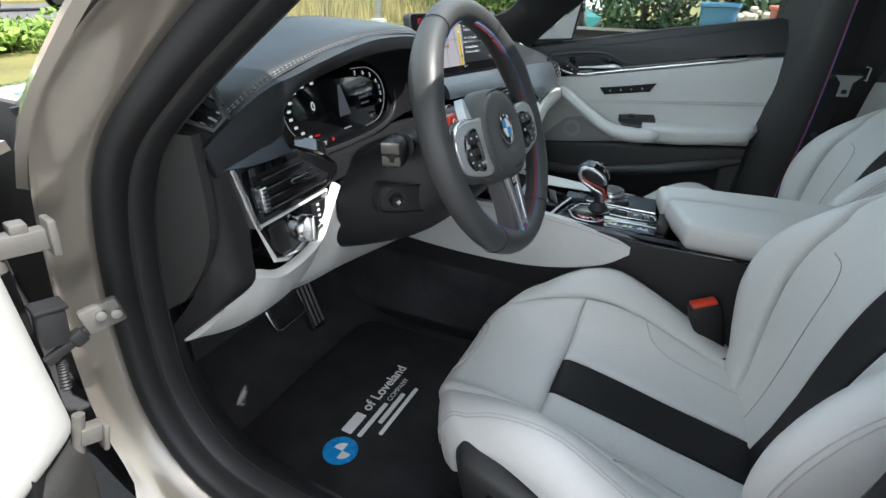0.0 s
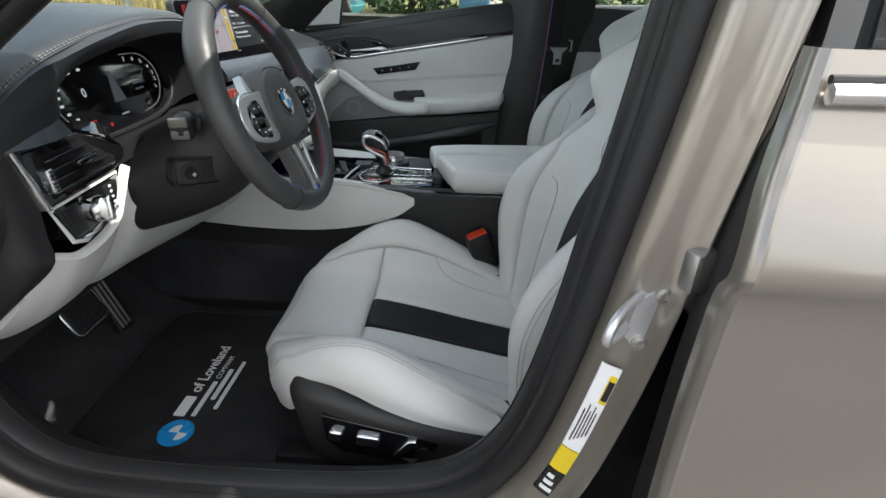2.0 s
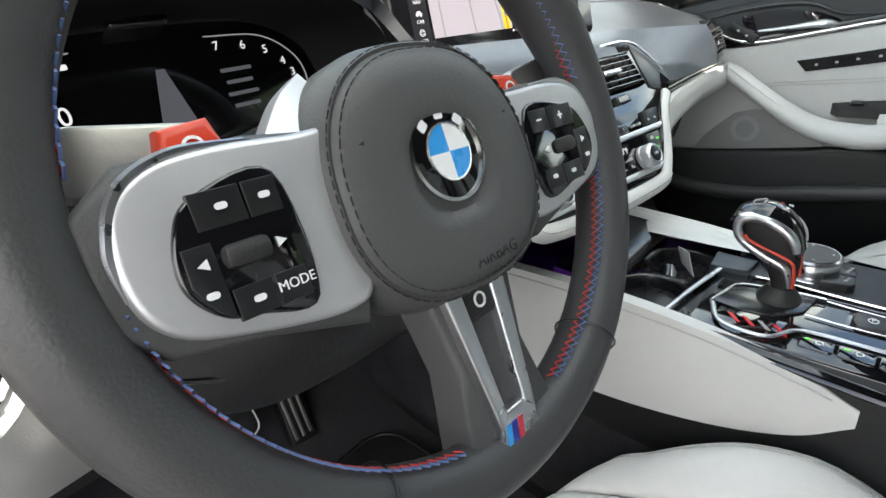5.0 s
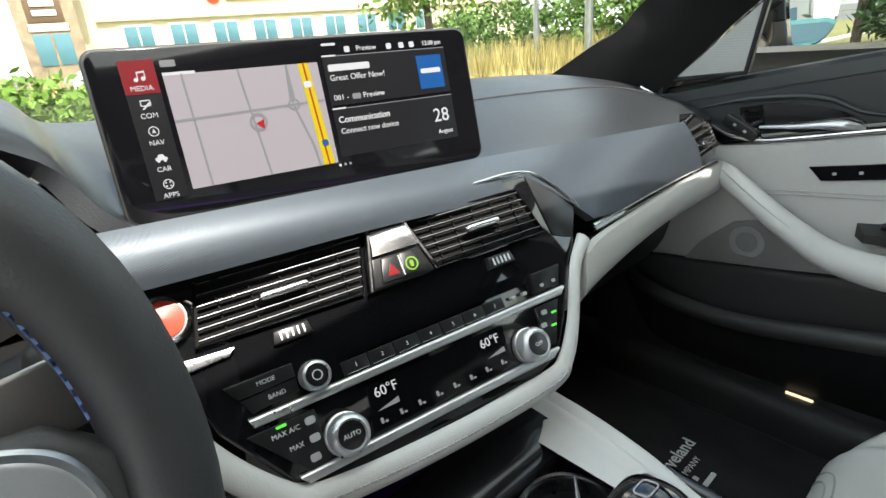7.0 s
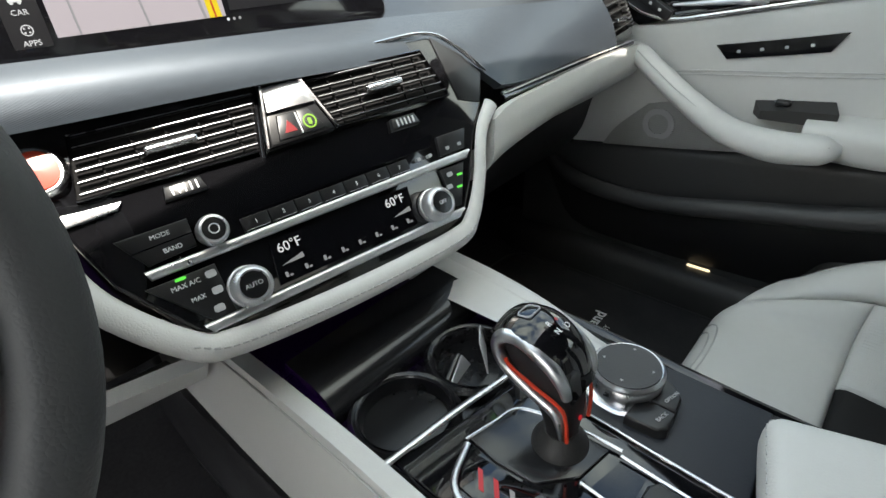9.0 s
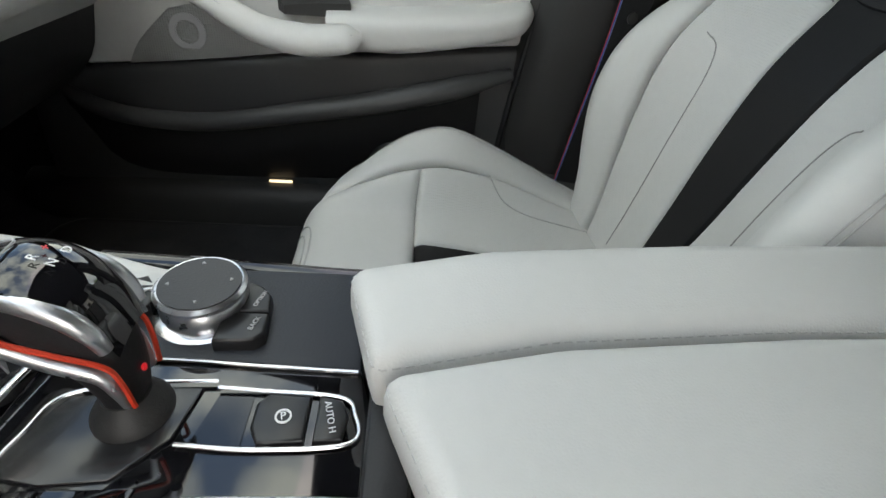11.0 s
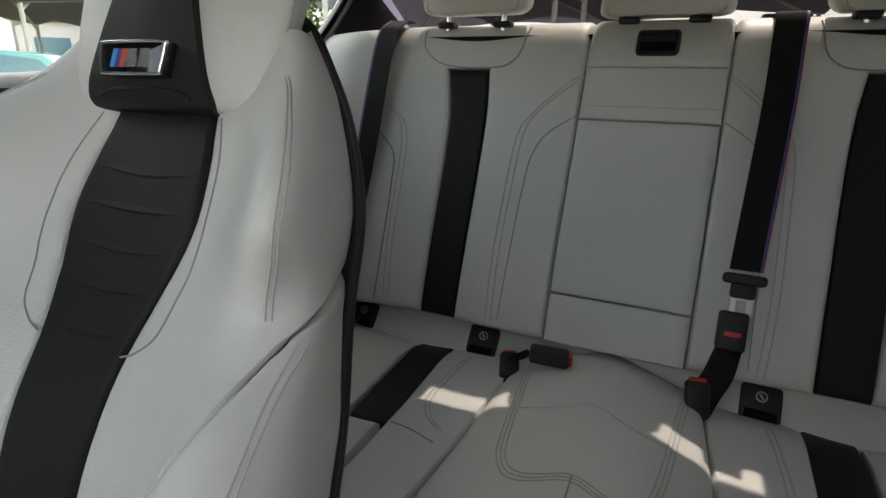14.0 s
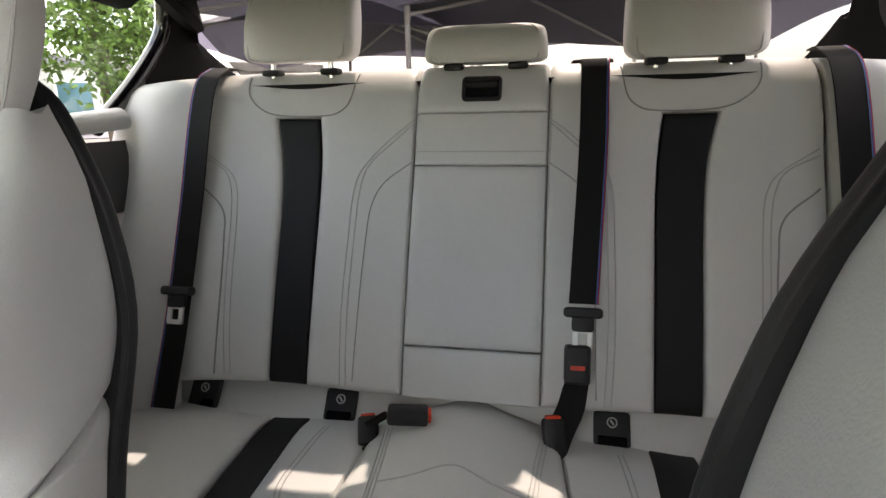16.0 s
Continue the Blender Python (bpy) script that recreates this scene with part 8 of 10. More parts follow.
for y, z, w in ((0.578, 0.730, 0.012), (0.574, 0.7365, 0.015), (0.563, 0.7405, 0.0165), (0.551, 0.7415, 0.0168), (0.541, 0.738, 0.0165), (0.532, 0.731, 0.016), (0.525, 0.7195, 0.015), (0.5205, 0.705, 0.013)):
    dome.append([(-0.0035 + w * k, y + 0.0015 + 0.002 * abs(k) ** 3, z - 0.0025 - 0.0065 * abs(k) ** 2.4) for k in (-1, -0.85, -0.5, 0, 0.5, 0.85, 1)])
top = part("top_cap", shell(net(dome, 24, 18), 0.003), "gloss", lev, "gloss black lever top with gear letters")
topm = basis((-0.0035, 0.544, 0.7415), (1, 0, 0), (0, 0.94, 0.33))
for w, x, y, mt in (("R", -0.005, 0.002, "print"), ("N", -0.005, -0.005, "print"), ("+", 0.002, 0.001, "litred"), ("D", 0.004, -0.006, "print")):
    writing(w, 0.0055, topm @ pose(x, y, 0.0008), mt, top)
part("top_frame", frame_ring(rrect(0.014, 0.011, 0.003, 3, 0, 0), 0.0008, 0.0008, basis((-0.0035, 0.563, 0.7412), (1, 0, 0), (0, 0.965, -0.25))), "printgrey", top)
part("side_lamp", lathe([(0, 0), (0.0018, 0), (0.0018, 0.001), (0, 0.001)], basis((-0.008, 0.5205, 0.679), (1, 0, 0), (0, 0.1, 1)), 10), "litred", lev)

# rotary controller
ctl = thing("rotary_controller", (0.064, 0.5205, ZC), "round black menu controller with silver ring", "controller")
cm = pose(0.064, 0.5205, ZC - 0.0005)
part("base_ring", lathe([(0, 0), (0.031, 0), (0.0305, 0.004), (0.027, 0.006), (0, 0.006)], cm, 40), "chrome", ctl)
part("knob", lathe([(0, 0.004), (0.0245, 0.004), (0.0255, 0.008), (0.0255, 0.016), (0.0245, 0.0175), (0.024, 0.019), (0.0265, 0.0205), (0.0265, 0.0225), (0.0245, 0.0245), (0.0235, 0.024), (0, 0.0238)], cm, 44), "alu", ctl)
cap = part("touch_cap", lathe([(0, 0.0238), (0.0236, 0.0238), (0.0232, 0.0248), (0, 0.0252)], cm, 40), "blackleather", ctl, "black touch surface")
for a in range(4):
    part("arrow_mark", prism([(-0.0012, 0.017), (0.0012, 0.017), (0, 0.0188)], 0.0257, cm @ pose(0, 0, 0, 0, 0, 90 * a + 10)), "printgrey", cap)
for o in ([(0.080, 0.500), (0.076, 0.488), (0.068, 0.4815), (0.0535, 0.480), (0.0535, 0.505)], [(0.0525, 0.505), (0.0525, 0.480), (0.036, 0.4785), (0.031, 0.484), (0.030, 0.506)], [(0.083, 0.560), (0.078, 0.572), (0.067, 0.566), (0.072, 0.552)], [(0.065, 0.566), (0.052, 0.560), (0.056, 0.549), (0.070, 0.552)]):
    part("menu_key", prism(o[::-1], ZC + 0.0125, Matrix.Identity(4), 0.002, ZC - 0.004), "button", ctl)
part("key_trim", tube([(0.066, 0.568, ZC + 0.012), (0.072, 0.551, ZC + 0.012)], 0.0009, 6), "chrome", ctl)
writing("BACK", 0.0042, pose(0.043, 0.4855, ZC + 0.0130, 0, 0, -15), "printgrey", ctl)
writing("OPTION", 0.0038, pose(0.064, 0.4870, ZC + 0.0130, 0, 0, -15), "printgrey", ctl)

# armrest, two lids
arm = thing("armrest", (-0.02, 0.25, 0.64), "white leather split centre armrest", "armrest")
LIDS = ([(-0.130, 0.366), (-0.0235, 0.410), (-0.002, 0.325), (0.010, 0.20), (0.016, 0.045), (-0.130, 0.045)][::-1],
        [(-0.0195, 0.414), (0.050, 0.432), (0.074, 0.352), (0.088, 0.225), (0.098, 0.062), (0.020, 0.045), (0.014, 0.20), (0.002, 0.325)][::-1])


def rounded(o, ins, z, r=0.008):
    o = inset(o, ins) if ins > 0 else o
    pts = []
    for i in range(len(o)):
        p, q, n_ = Vector(o[i - 1]), Vector(o[i]), Vector(o[(i + 1) % len(o)])
        d0, d1 = (p - q).normalized(), (n_ - q).normalized()
        for t in np.linspace(0, 1, 6):
            a_, b_ = q + d0 * r * (1 - t), q + d1 * r * t
            pts.append(tuple(a_ * (1 - t) + b_ * t) + (z,))
    return pts


for o in LIDS:
    lid = part("lid", loft([rounded(o, k, z) for k, z in ((0.034, 0.640), (0.020, 0.644), (0.009, 0.652), (0.003, 0.662), (0.0, 0.674), (0.0002, 0.684), (0.0016, 0.691), (0.0045, 0.6955), (0.009, 0.6982), (0.015, 0.6990))]), "white", arm, "white leather armrest lid")
    low = rounded(o, 0.0012, 0.6902)
    stitches([(x, y, z + 0.0006) for x, y, z in low + low[:1]], "stitch", lid, r=0.0004, dash=0.004, gap=0.0025)
part("base", box((-0.022, 0.225, 0.628), (0.17, 0.26, 0.040), 0.012), "plastic", arm)
part("hinge_block", box((-0.02, 0.405, 0.648), (0.10, 0.022, 0.03), 0.006), "plastic", arm)
part("rear_end", box((-0.005, 0.075, 0.49), (0.20, 0.03, 0.30), 0.012), "plastic", con)

# driver's belt buckle
bk = thing("belt_buckle", (-0.137, 0.295, 0.45), "black belt buckle with red button beside the seat", "belt buckle")
m = pose(-0.137, 0.298, 0.515, -18, 0, 20)
part("body", box((0, 0, 0), (0.030, 0.050, 0.10), 0.006, m), "plastic", bk)
part("release_button", box((0, 0, 0.050), (0.022, 0.042, 0.009), 0.003, m), "red", bk, "red release button")

# ---- passenger door, inside ----
pdoor = thing("passenger_door", (0.66, 0.6, 0.4), "closed front car door, white and black trim with chrome line", "car door")
DY0, DY1, DZ0, DZ1 = 1.00, 0.215, 0.385, 0.985
ztop = lambda y: min(0.982, max(0.870, 0.922 + (0.615 - y) * 0.172))      # window sill line, rising to the rear


def door_x(z):
    return float(np.interp(z, [0.38, 0.46, 0.56, 0.60, 0.66, 0.75, 0.82, 0.87, 0.91, 0.985], [0.648, 0.652, 0.662, 0.668, 0.672, 0.668, 0.662, 0.664, 0.666, 0.685]))


DP = net([[(door_x(z) - 0.012 * max(0, (y - 0.86) / 0.14), y, z) for y in np.linspace(DY0, DY1, 9)] for z in np.linspace(DZ0, DZ1, 22)], 60, 60)
du = lambda y: (DY0 - y) / (DY0 - DY1)
dv = lambda z: (z - DZ0) / (DZ1 - DZ0)
ys = list(np.linspace(DY0, DY1, 9))
zchrome = lambda y: 0.802 + (0.77 - y) * 0.172 if y < 0.80 else 0.802 + (y - 0.80) * 0.35
zwhite = lambda y: float(np.interp(y, [0.2, 0.24, 0.48, 0.60, 0.835, 0.97, 1.0], [0.650, 0.648, 0.622, 0.615, 0.588, 0.577, 0.575]))
part("upper_panel", pad(DP, 0.0, 1.0, [dv(zchrome(y) + 0.004) for y in ys], [dv(ztop(y)) for y in ys], 0.006, 0.03, 34, 22, 0.06, 0.002, (0, 0, 1, 0)), "dashtop", pdoor, "black leather upper door trim")
part("middle_panel", pad(DP, 0.0, 1.0, [dv(zwhite(y) + 0.001) for y in ys], [dv(zchrome(y) - 0.004) for y in ys], 0.006, 0.03, 34, 30, 0.04, 0.003, (1, 0, 1, 1)), "white", pdoor, "white leather door panel")
part("lower_panel", pad(DP, 0.0, 1.0, 0.0, [dv(zwhite(y) - 0.001) for y in ys], 0.006, 0.03, 34, 26, 0.05, 0.003, (1, 0, 0, 1)), "doorplastic", pdoor, "black plastic lower door panel")
nD = normals(DP)
on_door = lambda y, z, l=0.0: Vector(at(DP, du(y), dv(z)) + at(nD, du(y), dv(z)) * l)
zline = lambda y: float(np.interp(y, [0.2, 0.60, 0.70, 0.742, 0.765, 0.798, 0.831, 0.875, 0.93, 1.0], [0.900, 0.8312, 0.8140, 0.8085, 0.8075, 0.819, 0.838, 0.857, 0.884, 0.91]))
line_y = np.linspace(0.935, 0.26, 70)
ps = [y for y in np.linspace(0.93, 0.745, 20)]
blk = np.array([[on_door(y, zchrome(y) * (1 - f) + (zline(y) - 0.001) * f, 0.0078) for y in ps] for f in (0, 0.33, 0.66, 1)])
part("black_corner", slab(blk, blk + np.array([0.006, 0, 0])), "gloss", pdoor, "gloss black corner trim")
part("chrome_strip", tube([tuple(p) for p in catmull([on_door(y, zline(y), 0.0095) for y in line_y[::5]], 70)], 0.0026, 8, flat=1.4), "chrome", pdoor, "bright chrome trim line")
part("black_strip", tube([on_door(y, zchrome(y) + 0.007, 0.005) for y in np.linspace(0.76, 0.30, 40)], 0.0045, 8), "gloss", pdoor)
part("stitching", seam(DP, [(du(y), dv(ztop(y) - 0.018)) for y in np.linspace(0.90, 0.23, 12)], 0.0010, 0.0068), "plasticgrey", pdoor)
for dz in (0.0, 0.006):
    part("stitching", seam(DP, [(du(y), dv(float(np.interp(y, [0.22, 0.5, 0.7, 0.78], [0.768, 0.744, 0.728, 0.715])) + dz)) for y in np.linspace(0.76, 0.22, 10)], 0.0009, 0.0068), "stitch", pdoor)
# door pull above the chrome line
part("pull_cup", slab(net([[on_door(0.745, 0.818, 0.0068), on_door(0.66, 0.830, 0.0068), on_door(0.61, 0.838, 0.0068)], [on_door(0.77, 0.840, 0.0068), on_door(0.69, 0.848, 0.0068), on_door(0.625, 0.847, 0.0068)], [on_door(0.775, 0.855, 0.0068), on_door(0.715, 0.864, 0.0068), on_door(0.655, 0.858, 0.0068)]], 10, 8), net([[on_door(0.745, 0.818, 0.002), on_door(0.66, 0.830, 0.002), on_door(0.61, 0.838, 0.002)], [on_door(0.77, 0.840, 0.002), on_door(0.69, 0.848, 0.002), on_door(0.625, 0.847, 0.002)], [on_door(0.775, 0.855, 0.002), on_door(0.715, 0.864, 0.002), on_door(0.655, 0.858, 0.002)]], 10, 8)), "gloss", pdoor)
part("cup_rim", tube(catmull([on_door(y, z, 0.009) for y, z in ((0.835, 0.852), (0.79, 0.863), (0.746, 0.870), (0.69, 0.873), (0.655, 0.868), (0.615, 0.853), (0.55, 0.850))], 36), [0.001, 0.003, 0.0045, 0.0045, 0.0045, 0.003, 0.001], 8), "dashtop", pdoor)
part("door_handle", tube(catmull([on_door(0.742, 0.828, 0.010), on_door(0.69, 0.833, 0.018), on_door(0.640, 0.838, 0.020), on_door(0.614, 0.834, 0.012)], 20), [0.0022, 0.004, 0.0078, 0.003], 10, flat=0.8), "silver", pdoor, "satin chrome door handle")
lk = basis(on_door(0.768, 0.826, 0.011), (0, -0.82, -0.50), (0, -0.5, 0.82))
part("lock_keys", prism(rrect(0.056, 0.017, 0.003), 0.004, lk, 0.0015, -0.006), "button", pdoor)
for dx in (-0.009, 0.009):
    part("key_symbol", prism(rrect(0.005, 0.004, 0.001, 2, dx, 0), 0.0045, lk), "printgrey", pdoor)
# memory switch slot
mem = slab(net([[on_door(0.672, 0.775, 0.0085), on_door(0.59, 0.788, 0.0085), on_door(0.512, 0.802, 0.0085)], [on_door(0.655, 0.756, 0.0085), on_door(0.59, 0.766, 0.0085), on_door(0.528, 0.776, 0.0085)]], 8, 4), net([[on_door(0.672, 0.775, 0.0), on_door(0.59, 0.788, 0.0), on_door(0.512, 0.802, 0.0)], [on_door(0.655, 0.756, 0.0), on_door(0.59, 0.766, 0.0), on_door(0.528, 0.776, 0.0)]], 8, 4))
ms = part("seat_memory_panel", mem, "gloss", pdoor, "gloss black seat memory panel")
for i in range(4):
    p = basis(on_door(0.64 - i * 0.03, 0.7685 + i * 0.005, 0.0088), (0, -1, 0.16), (0, 0.1, 1))
    part("key_symbol", prism(rrect(0.005, 0.004, 0.001), 0.0008, p), "printgrey", ms)
# armrest and pull handle
AR = []
for y, zt, zb, x in ((0.53, 0.690, 0.640, 0.622), (0.44, 0.692, 0.640, 0.610), (0.36, 0.697, 0.650, 0.608), (0.29, 0.705, 0.662, 0.611), (0.250, 0.711, 0.671, 0.620), (0.232, 0.712, 0.682, 0.640), (0.226, 0.708, 0.690, 0.660)):
    AR.append([(0.672, y, zt + 0.004), (x + 0.022, y, zt), (x + 0.004, y, zt - 0.008), (x, y, (zt + zb) / 2), (x + 0.006, y, zb + 0.004), (x + 0.03, y, zb - 0.006), (0.672, y, zb - 0.008)])
AN = net(AR, 30, 24)
part("armrest", slab(AN, AN + np.array([0.012, 0, 0])), "white", pdoor, "white leather door armrest")
for v in (0.60, 0.66):
    part("stitching", seam(AN, [(v, 0.02), (v, 0.3), (v, 0.7), (v, 0.98)], 0.0009, -0.0008), "stitch", pdoor)
hp = catmull([(0.655, 0.800, 0.762), (0.632, 0.775, 0.758), (0.617, 0.735, 0.735), (0.608, 0.680, 0.700), (0.604, 0.620, 0.668), (0.604, 0.555, 0.656), (0.607, 0.500, 0.660), (0.611, 0.478, 0.662)], 44)
part("pull_handle", tube(hp, [0.012, 0.017, 0.018, 0.019, 0.022, 0.025, 0.023, 0.008], 16, flat=0.78, up=(-0.6, 0, 1)), "white", pdoor, "white leather pull handle")
part("handle_seam", tube([tuple(p + np.array([-0.013, 0, 0.008])) for p in hp[6:40]], 0.001, 5), "stitch", pdoor)
wsw = slab(net([[(0.664, 0.604, 0.700), (0.664, 0.55, 0.706), (0.664, 0.505, 0.710)], [(0.640, 0.590, 0.692), (0.640, 0.55, 0.697), (0.640, 0.495, 0.700)]], 8, 4), net([[(0.664, 0.604, 0.68), (0.664, 0.55, 0.68), (0.664, 0.505, 0.68)], [(0.640, 0.590, 0.68), (0.640, 0.55, 0.68), (0.640, 0.495, 0.68)]], 8, 4))
wp = part("window_switch_panel", wsw, "plasticgrey", pdoor, "dark window switch panel")
part("window_switch", box((0.652, 0.566, 0.704), (0.012, 0.020, 0.008), 0.003), "button", wp)
# speaker
sp = net([[on_door(0.838, 0.589, 0.0075), on_door(0.72, 0.602, 0.0075), on_door(0.605, 0.617, 0.0075)], [on_door(0.815, 0.625, 0.0075), on_door(0.73, 0.640, 0.0075), on_door(0.635, 0.645, 0.0075)], [on_door(0.765, 0.672, 0.0075), on_door(0.72, 0.682, 0.0075), on_door(0.675, 0.680, 0.0075)]], 20, 16)
spk = part("speaker_grille", slab(sp, sp + np.array([0.008, 0, 0])), "mesh", pdoor, "perforated metal speaker grille")
m = basis(on_door(0.742, 0.640, 0.0082), (0, -1, 0.1), (0, 0.1, 1))
part("speaker_ring", lathe([(0.017, 0), (0.027, 0), (0.027, 0.0012), (0.017, 0.0012)], m, 36), "printgrey", spk)
# lower pocket rail
rail = catmull([(0.640, 0.945, 0.555), (0.622, 0.88, 0.530), (0.612, 0.80, 0.521), (0.608, 0.70, 0.524), (0.608, 0.58, 0.545), (0.612, 0.45, 0.568), (0.622, 0.34, 0.592), (0.645, 0.25, 0.612)], 40)
part("pocket_rail", tube(rail, [0.008, 0.014, 0.015, 0.015, 0.016, 0.018, 0.018, 0.010], 12, flat=0.9), "doorplastic", pdoor, "black door pocket rail")
part("pocket_front", slab(net([[tuple(p) for p in rail[::4]], [(p[0] + 0.012, p[1], p[2] - 0.07) for p in rail[::4]], [(0.648, p[1], 0.40) for p in rail[::4]]], 20, 10), net([[(p[0] + 0.012, p[1], p[2]) for p in rail[::4]], [(p[0] + 0.026, p[1], p[2] - 0.07) for p in rail[::4]], [(0.66, p[1], 0.40) for p in rail[::4]]], 20, 10)), "plastic", pdoor)
part("courtesy_lamp", box((0.646, 0.627, 0.402), (0.012, 0.040, 0.0045), 0.002), "litwarm", pdoor, "lit courtesy lamp in the door")
# window frame, glass, mirror triangle
part("window_gasket", tube([(0.685, 0.93, 0.868), (0.688, 0.80, ztop(0.80)), (0.69, 0.5, ztop(0.5)), (0.69, 0.21, ztop(0.21))], 0.008, 8), "rubber", pdoor)
g = part("window_pane", shell(net([[(0.70, 0.84, 0.876), (0.70, 0.5, 0.932), (0.70, 0.17, 0.975)], [(0.675, 0.72, 1.06), (0.67, 0.45, 1.12), (0.67, 0.16, 1.12)], [(0.64, 0.50, 1.20), (0.63, 0.35, 1.27), (0.63, 0.15, 1.27)]], 10, 10), 0.004), "glass", pdoor)
g.visible_shadow = False
tri = [(0.664, 0.884, 0.896), (0.666, 0.776, 0.905), (0.662, 0.757, 1.006)]
part("mirror_triangle", slab(net([[tri[0], tri[1]], [tuple(np.array(tri[0]) * 0.5 + np.array(tri[2]) * 0.5), tuple(np.array(tri[1]) * 0.5 + np.array(tri[2]) * 0.5)], [tuple(np.array(tri[0]) * 0.04 + np.array(tri[2]) * 0.96), tri[2]]], 8, 10), net([[(x + 0.02, y, z) for x, y, z in (tri[0], tri[1])], [tuple(np.array(tri[0]) * 0.5 + np.array(tri[2]) * 0.5 + np.array([0.02, 0, 0])), tuple(np.array(tri[1]) * 0.5 + np.array(tri[2]) * 0.5 + np.array([0.02, 0, 0]))], [tuple(np.array(tri[0]) * 0.04 + np.array(tri[2]) * 0.96 + np.array([0.02, 0, 0])), tuple(np.array(tri[2]) + np.array([0.02, 0, 0]))]], 8, 10)), "mesh", pdoor, "perforated tweeter cover by the mirror")
part("mirror_triangle_rim", tube([tri[0], tri[1], tri[2]], 0.004, 6), "plastic", pdoor)
part("outer_skin", shell(net([[(0.79, y, 0.925), (0.86, y, 0.86), (0.87, y, 0.6), (0.85, y, 0.3)] for y in (0.98, 0.5, 0.15, -0.4, -0.9)], 10, 8), 0.01), "paint", pdoor)
mir = thing("door_mirror", (0.83, 0.80, 0.95), "door mirror in black and grey housing", "mirror")
mm = basis((0.955, 0.775, 0.975), (0.92, -0.12, 0.0), (0, 0.06, 1))
mo = [(-0.10, 0.058), (-0.098, -0.030), (-0.07, -0.054), (0.02, -0.050), (0.085, -0.022), (0.10, 0.03), (0.098, 0.066)]
mo = [tuple(p) for p in catmull(mo, 40, True)]
part("housing", loft([[tuple(mm @ Vector((x * k, y * k, -z))) for x, y in mo] for k, z in ((1.0, 0.0), (1.06, 0.02), (1.05, 0.05), (0.9, 0.09), (0.55, 0.12), (0.1, 0.13))]), "gloss", mir)
mg = material("mirror_glass", (0.9, 0.9, 0.9), 0.01, 1.0, vary=0, rough_vary=0)
part("glass", prism([(x * 0.90, y * 0.90) for x, y in mo], 0.003, mm), mg, mir)
part("foot", tube([(0.70, 0.845, 0.915), (0.78, 0.84, 0.925), (0.88, 0.835, 0.945)], [0.035, 0.028, 0.03], 12, flat=0.6), "paint", mir)

# ---- right centre post and belt ----
part("centre_post", slab(net([[(0.655, 0.255, 0.34), (0.652, 0.245, 0.55), (0.650, 0.232, 0.68), (0.645, 0.195, 0.90), (0.63, 0.165, 1.10), (0.60, 0.14, 1.27)], [(0.635, 0.215, 0.34), (0.630, 0.205, 0.55), (0.618, 0.190, 0.68), (0.612, 0.160, 0.90), (0.605, 0.135, 1.10), (0.58, 0.115, 1.27)], [(0.632, 0.14, 0.34), (0.628, 0.12, 0.55), (0.618, 0.10, 0.68), (0.612, 0.07, 0.90), (0.605, 0.06, 1.10), (0.58, 0.05, 1.27)], [(0.66, 0.07, 0.34), (0.66, 0.04, 0.55), (0.66, 0.012, 0.68), (0.65, -0.022, 0.90), (0.635, -0.03, 1.10), (0.60, 0.0, 1.27)]], 24, 16), net([[(0.70, 0.255, z) for z in (0.34, 0.55, 0.68, 0.9, 1.1, 1.27)], [(0.70, 0.2, z) for z in (0.34, 0.55, 0.68, 0.9, 1.1, 1.27)], [(0.70, 0.1, z) for z in (0.34, 0.55, 0.68, 0.9, 1.1, 1.27)], [(0.70, 0.02, z) for z in (0.34, 0.55, 0.68, 0.9, 1.1, 1.27)]], 24, 16)), "plasticgrey", body, "dark grey centre post trim")
sill_r = net([[(0.606, y, 0.333), (0.618, y, 0.352), (0.630, y, 0.374), (0.640, y, 0.390), (0.660, y, 0.396)] for y in (0.99, 0.80, 0.60, 0.40, 0.26)], 14, 12)
part("sill_cover", shell(sill_r, -0.008), "scuff", body, "grey plastic sill cover")
part("post_gap", tube(catmull([(0.648, 0.262, 0.36), (0.648, 0.254, 0.5), (0.650, 0.230, 0.66), (0.648, 0.198, 0.83), (0.644, 0.180, 0.93)], 24), 0.005, 8), "rubber", body)
fb = thing("front_belt", (0.58, 0.1, 0.5), "black front seat belt with tricolour edge on the post", "seat belt")
belt_run([(0.592, 0.085, 1.12), (0.590, 0.092, 1.0), (0.588, 0.098, 0.85), (0.592, 0.108, 0.70), (0.600, 0.125, 0.55), (0.606, 0.14, 0.42)], 0.044, fb, (0.25, 0.95, 0.1))
fm = basis((0.582, 0.082, 0.866), (0.25, -0.95, 0), (0, -0.1, 1))
tg = part("tongue", join(prism(rrect(0.074, 0.013, 0.005), 0.012, fm, 0.003, -0.004), prism([(-0.020, 0.0), (0.020, 0.0), (0.013, -0.018), (-0.013, -0.018)], 0.008, fm, 0.002, -0.002)), "plastic", fb, "black belt tongue with steel blade")
part("blade", prism([(-0.030, 0.004), (0.030, 0.004), (0.013, -0.014), (0.013, -0.046), (-0.013, -0.046), (-0.013, -0.014)], 0.0135, fm, 0.001, 0.011), "steel", tg)
part("blade_slot", prism(rrect(0.012, 0.010, 0.002, 3, 0, -0.034), 0.0138, fm), "button", tg)
part("side_loop", tube([tuple(fm @ Vector(p)) for p in ((0.034, -0.004, 0.004), (0.044, -0.008, 0.006), (0.044, 0.022, 0.006), (0.034, 0.024, 0.004))], 0.0022, 6), "steel", tg)
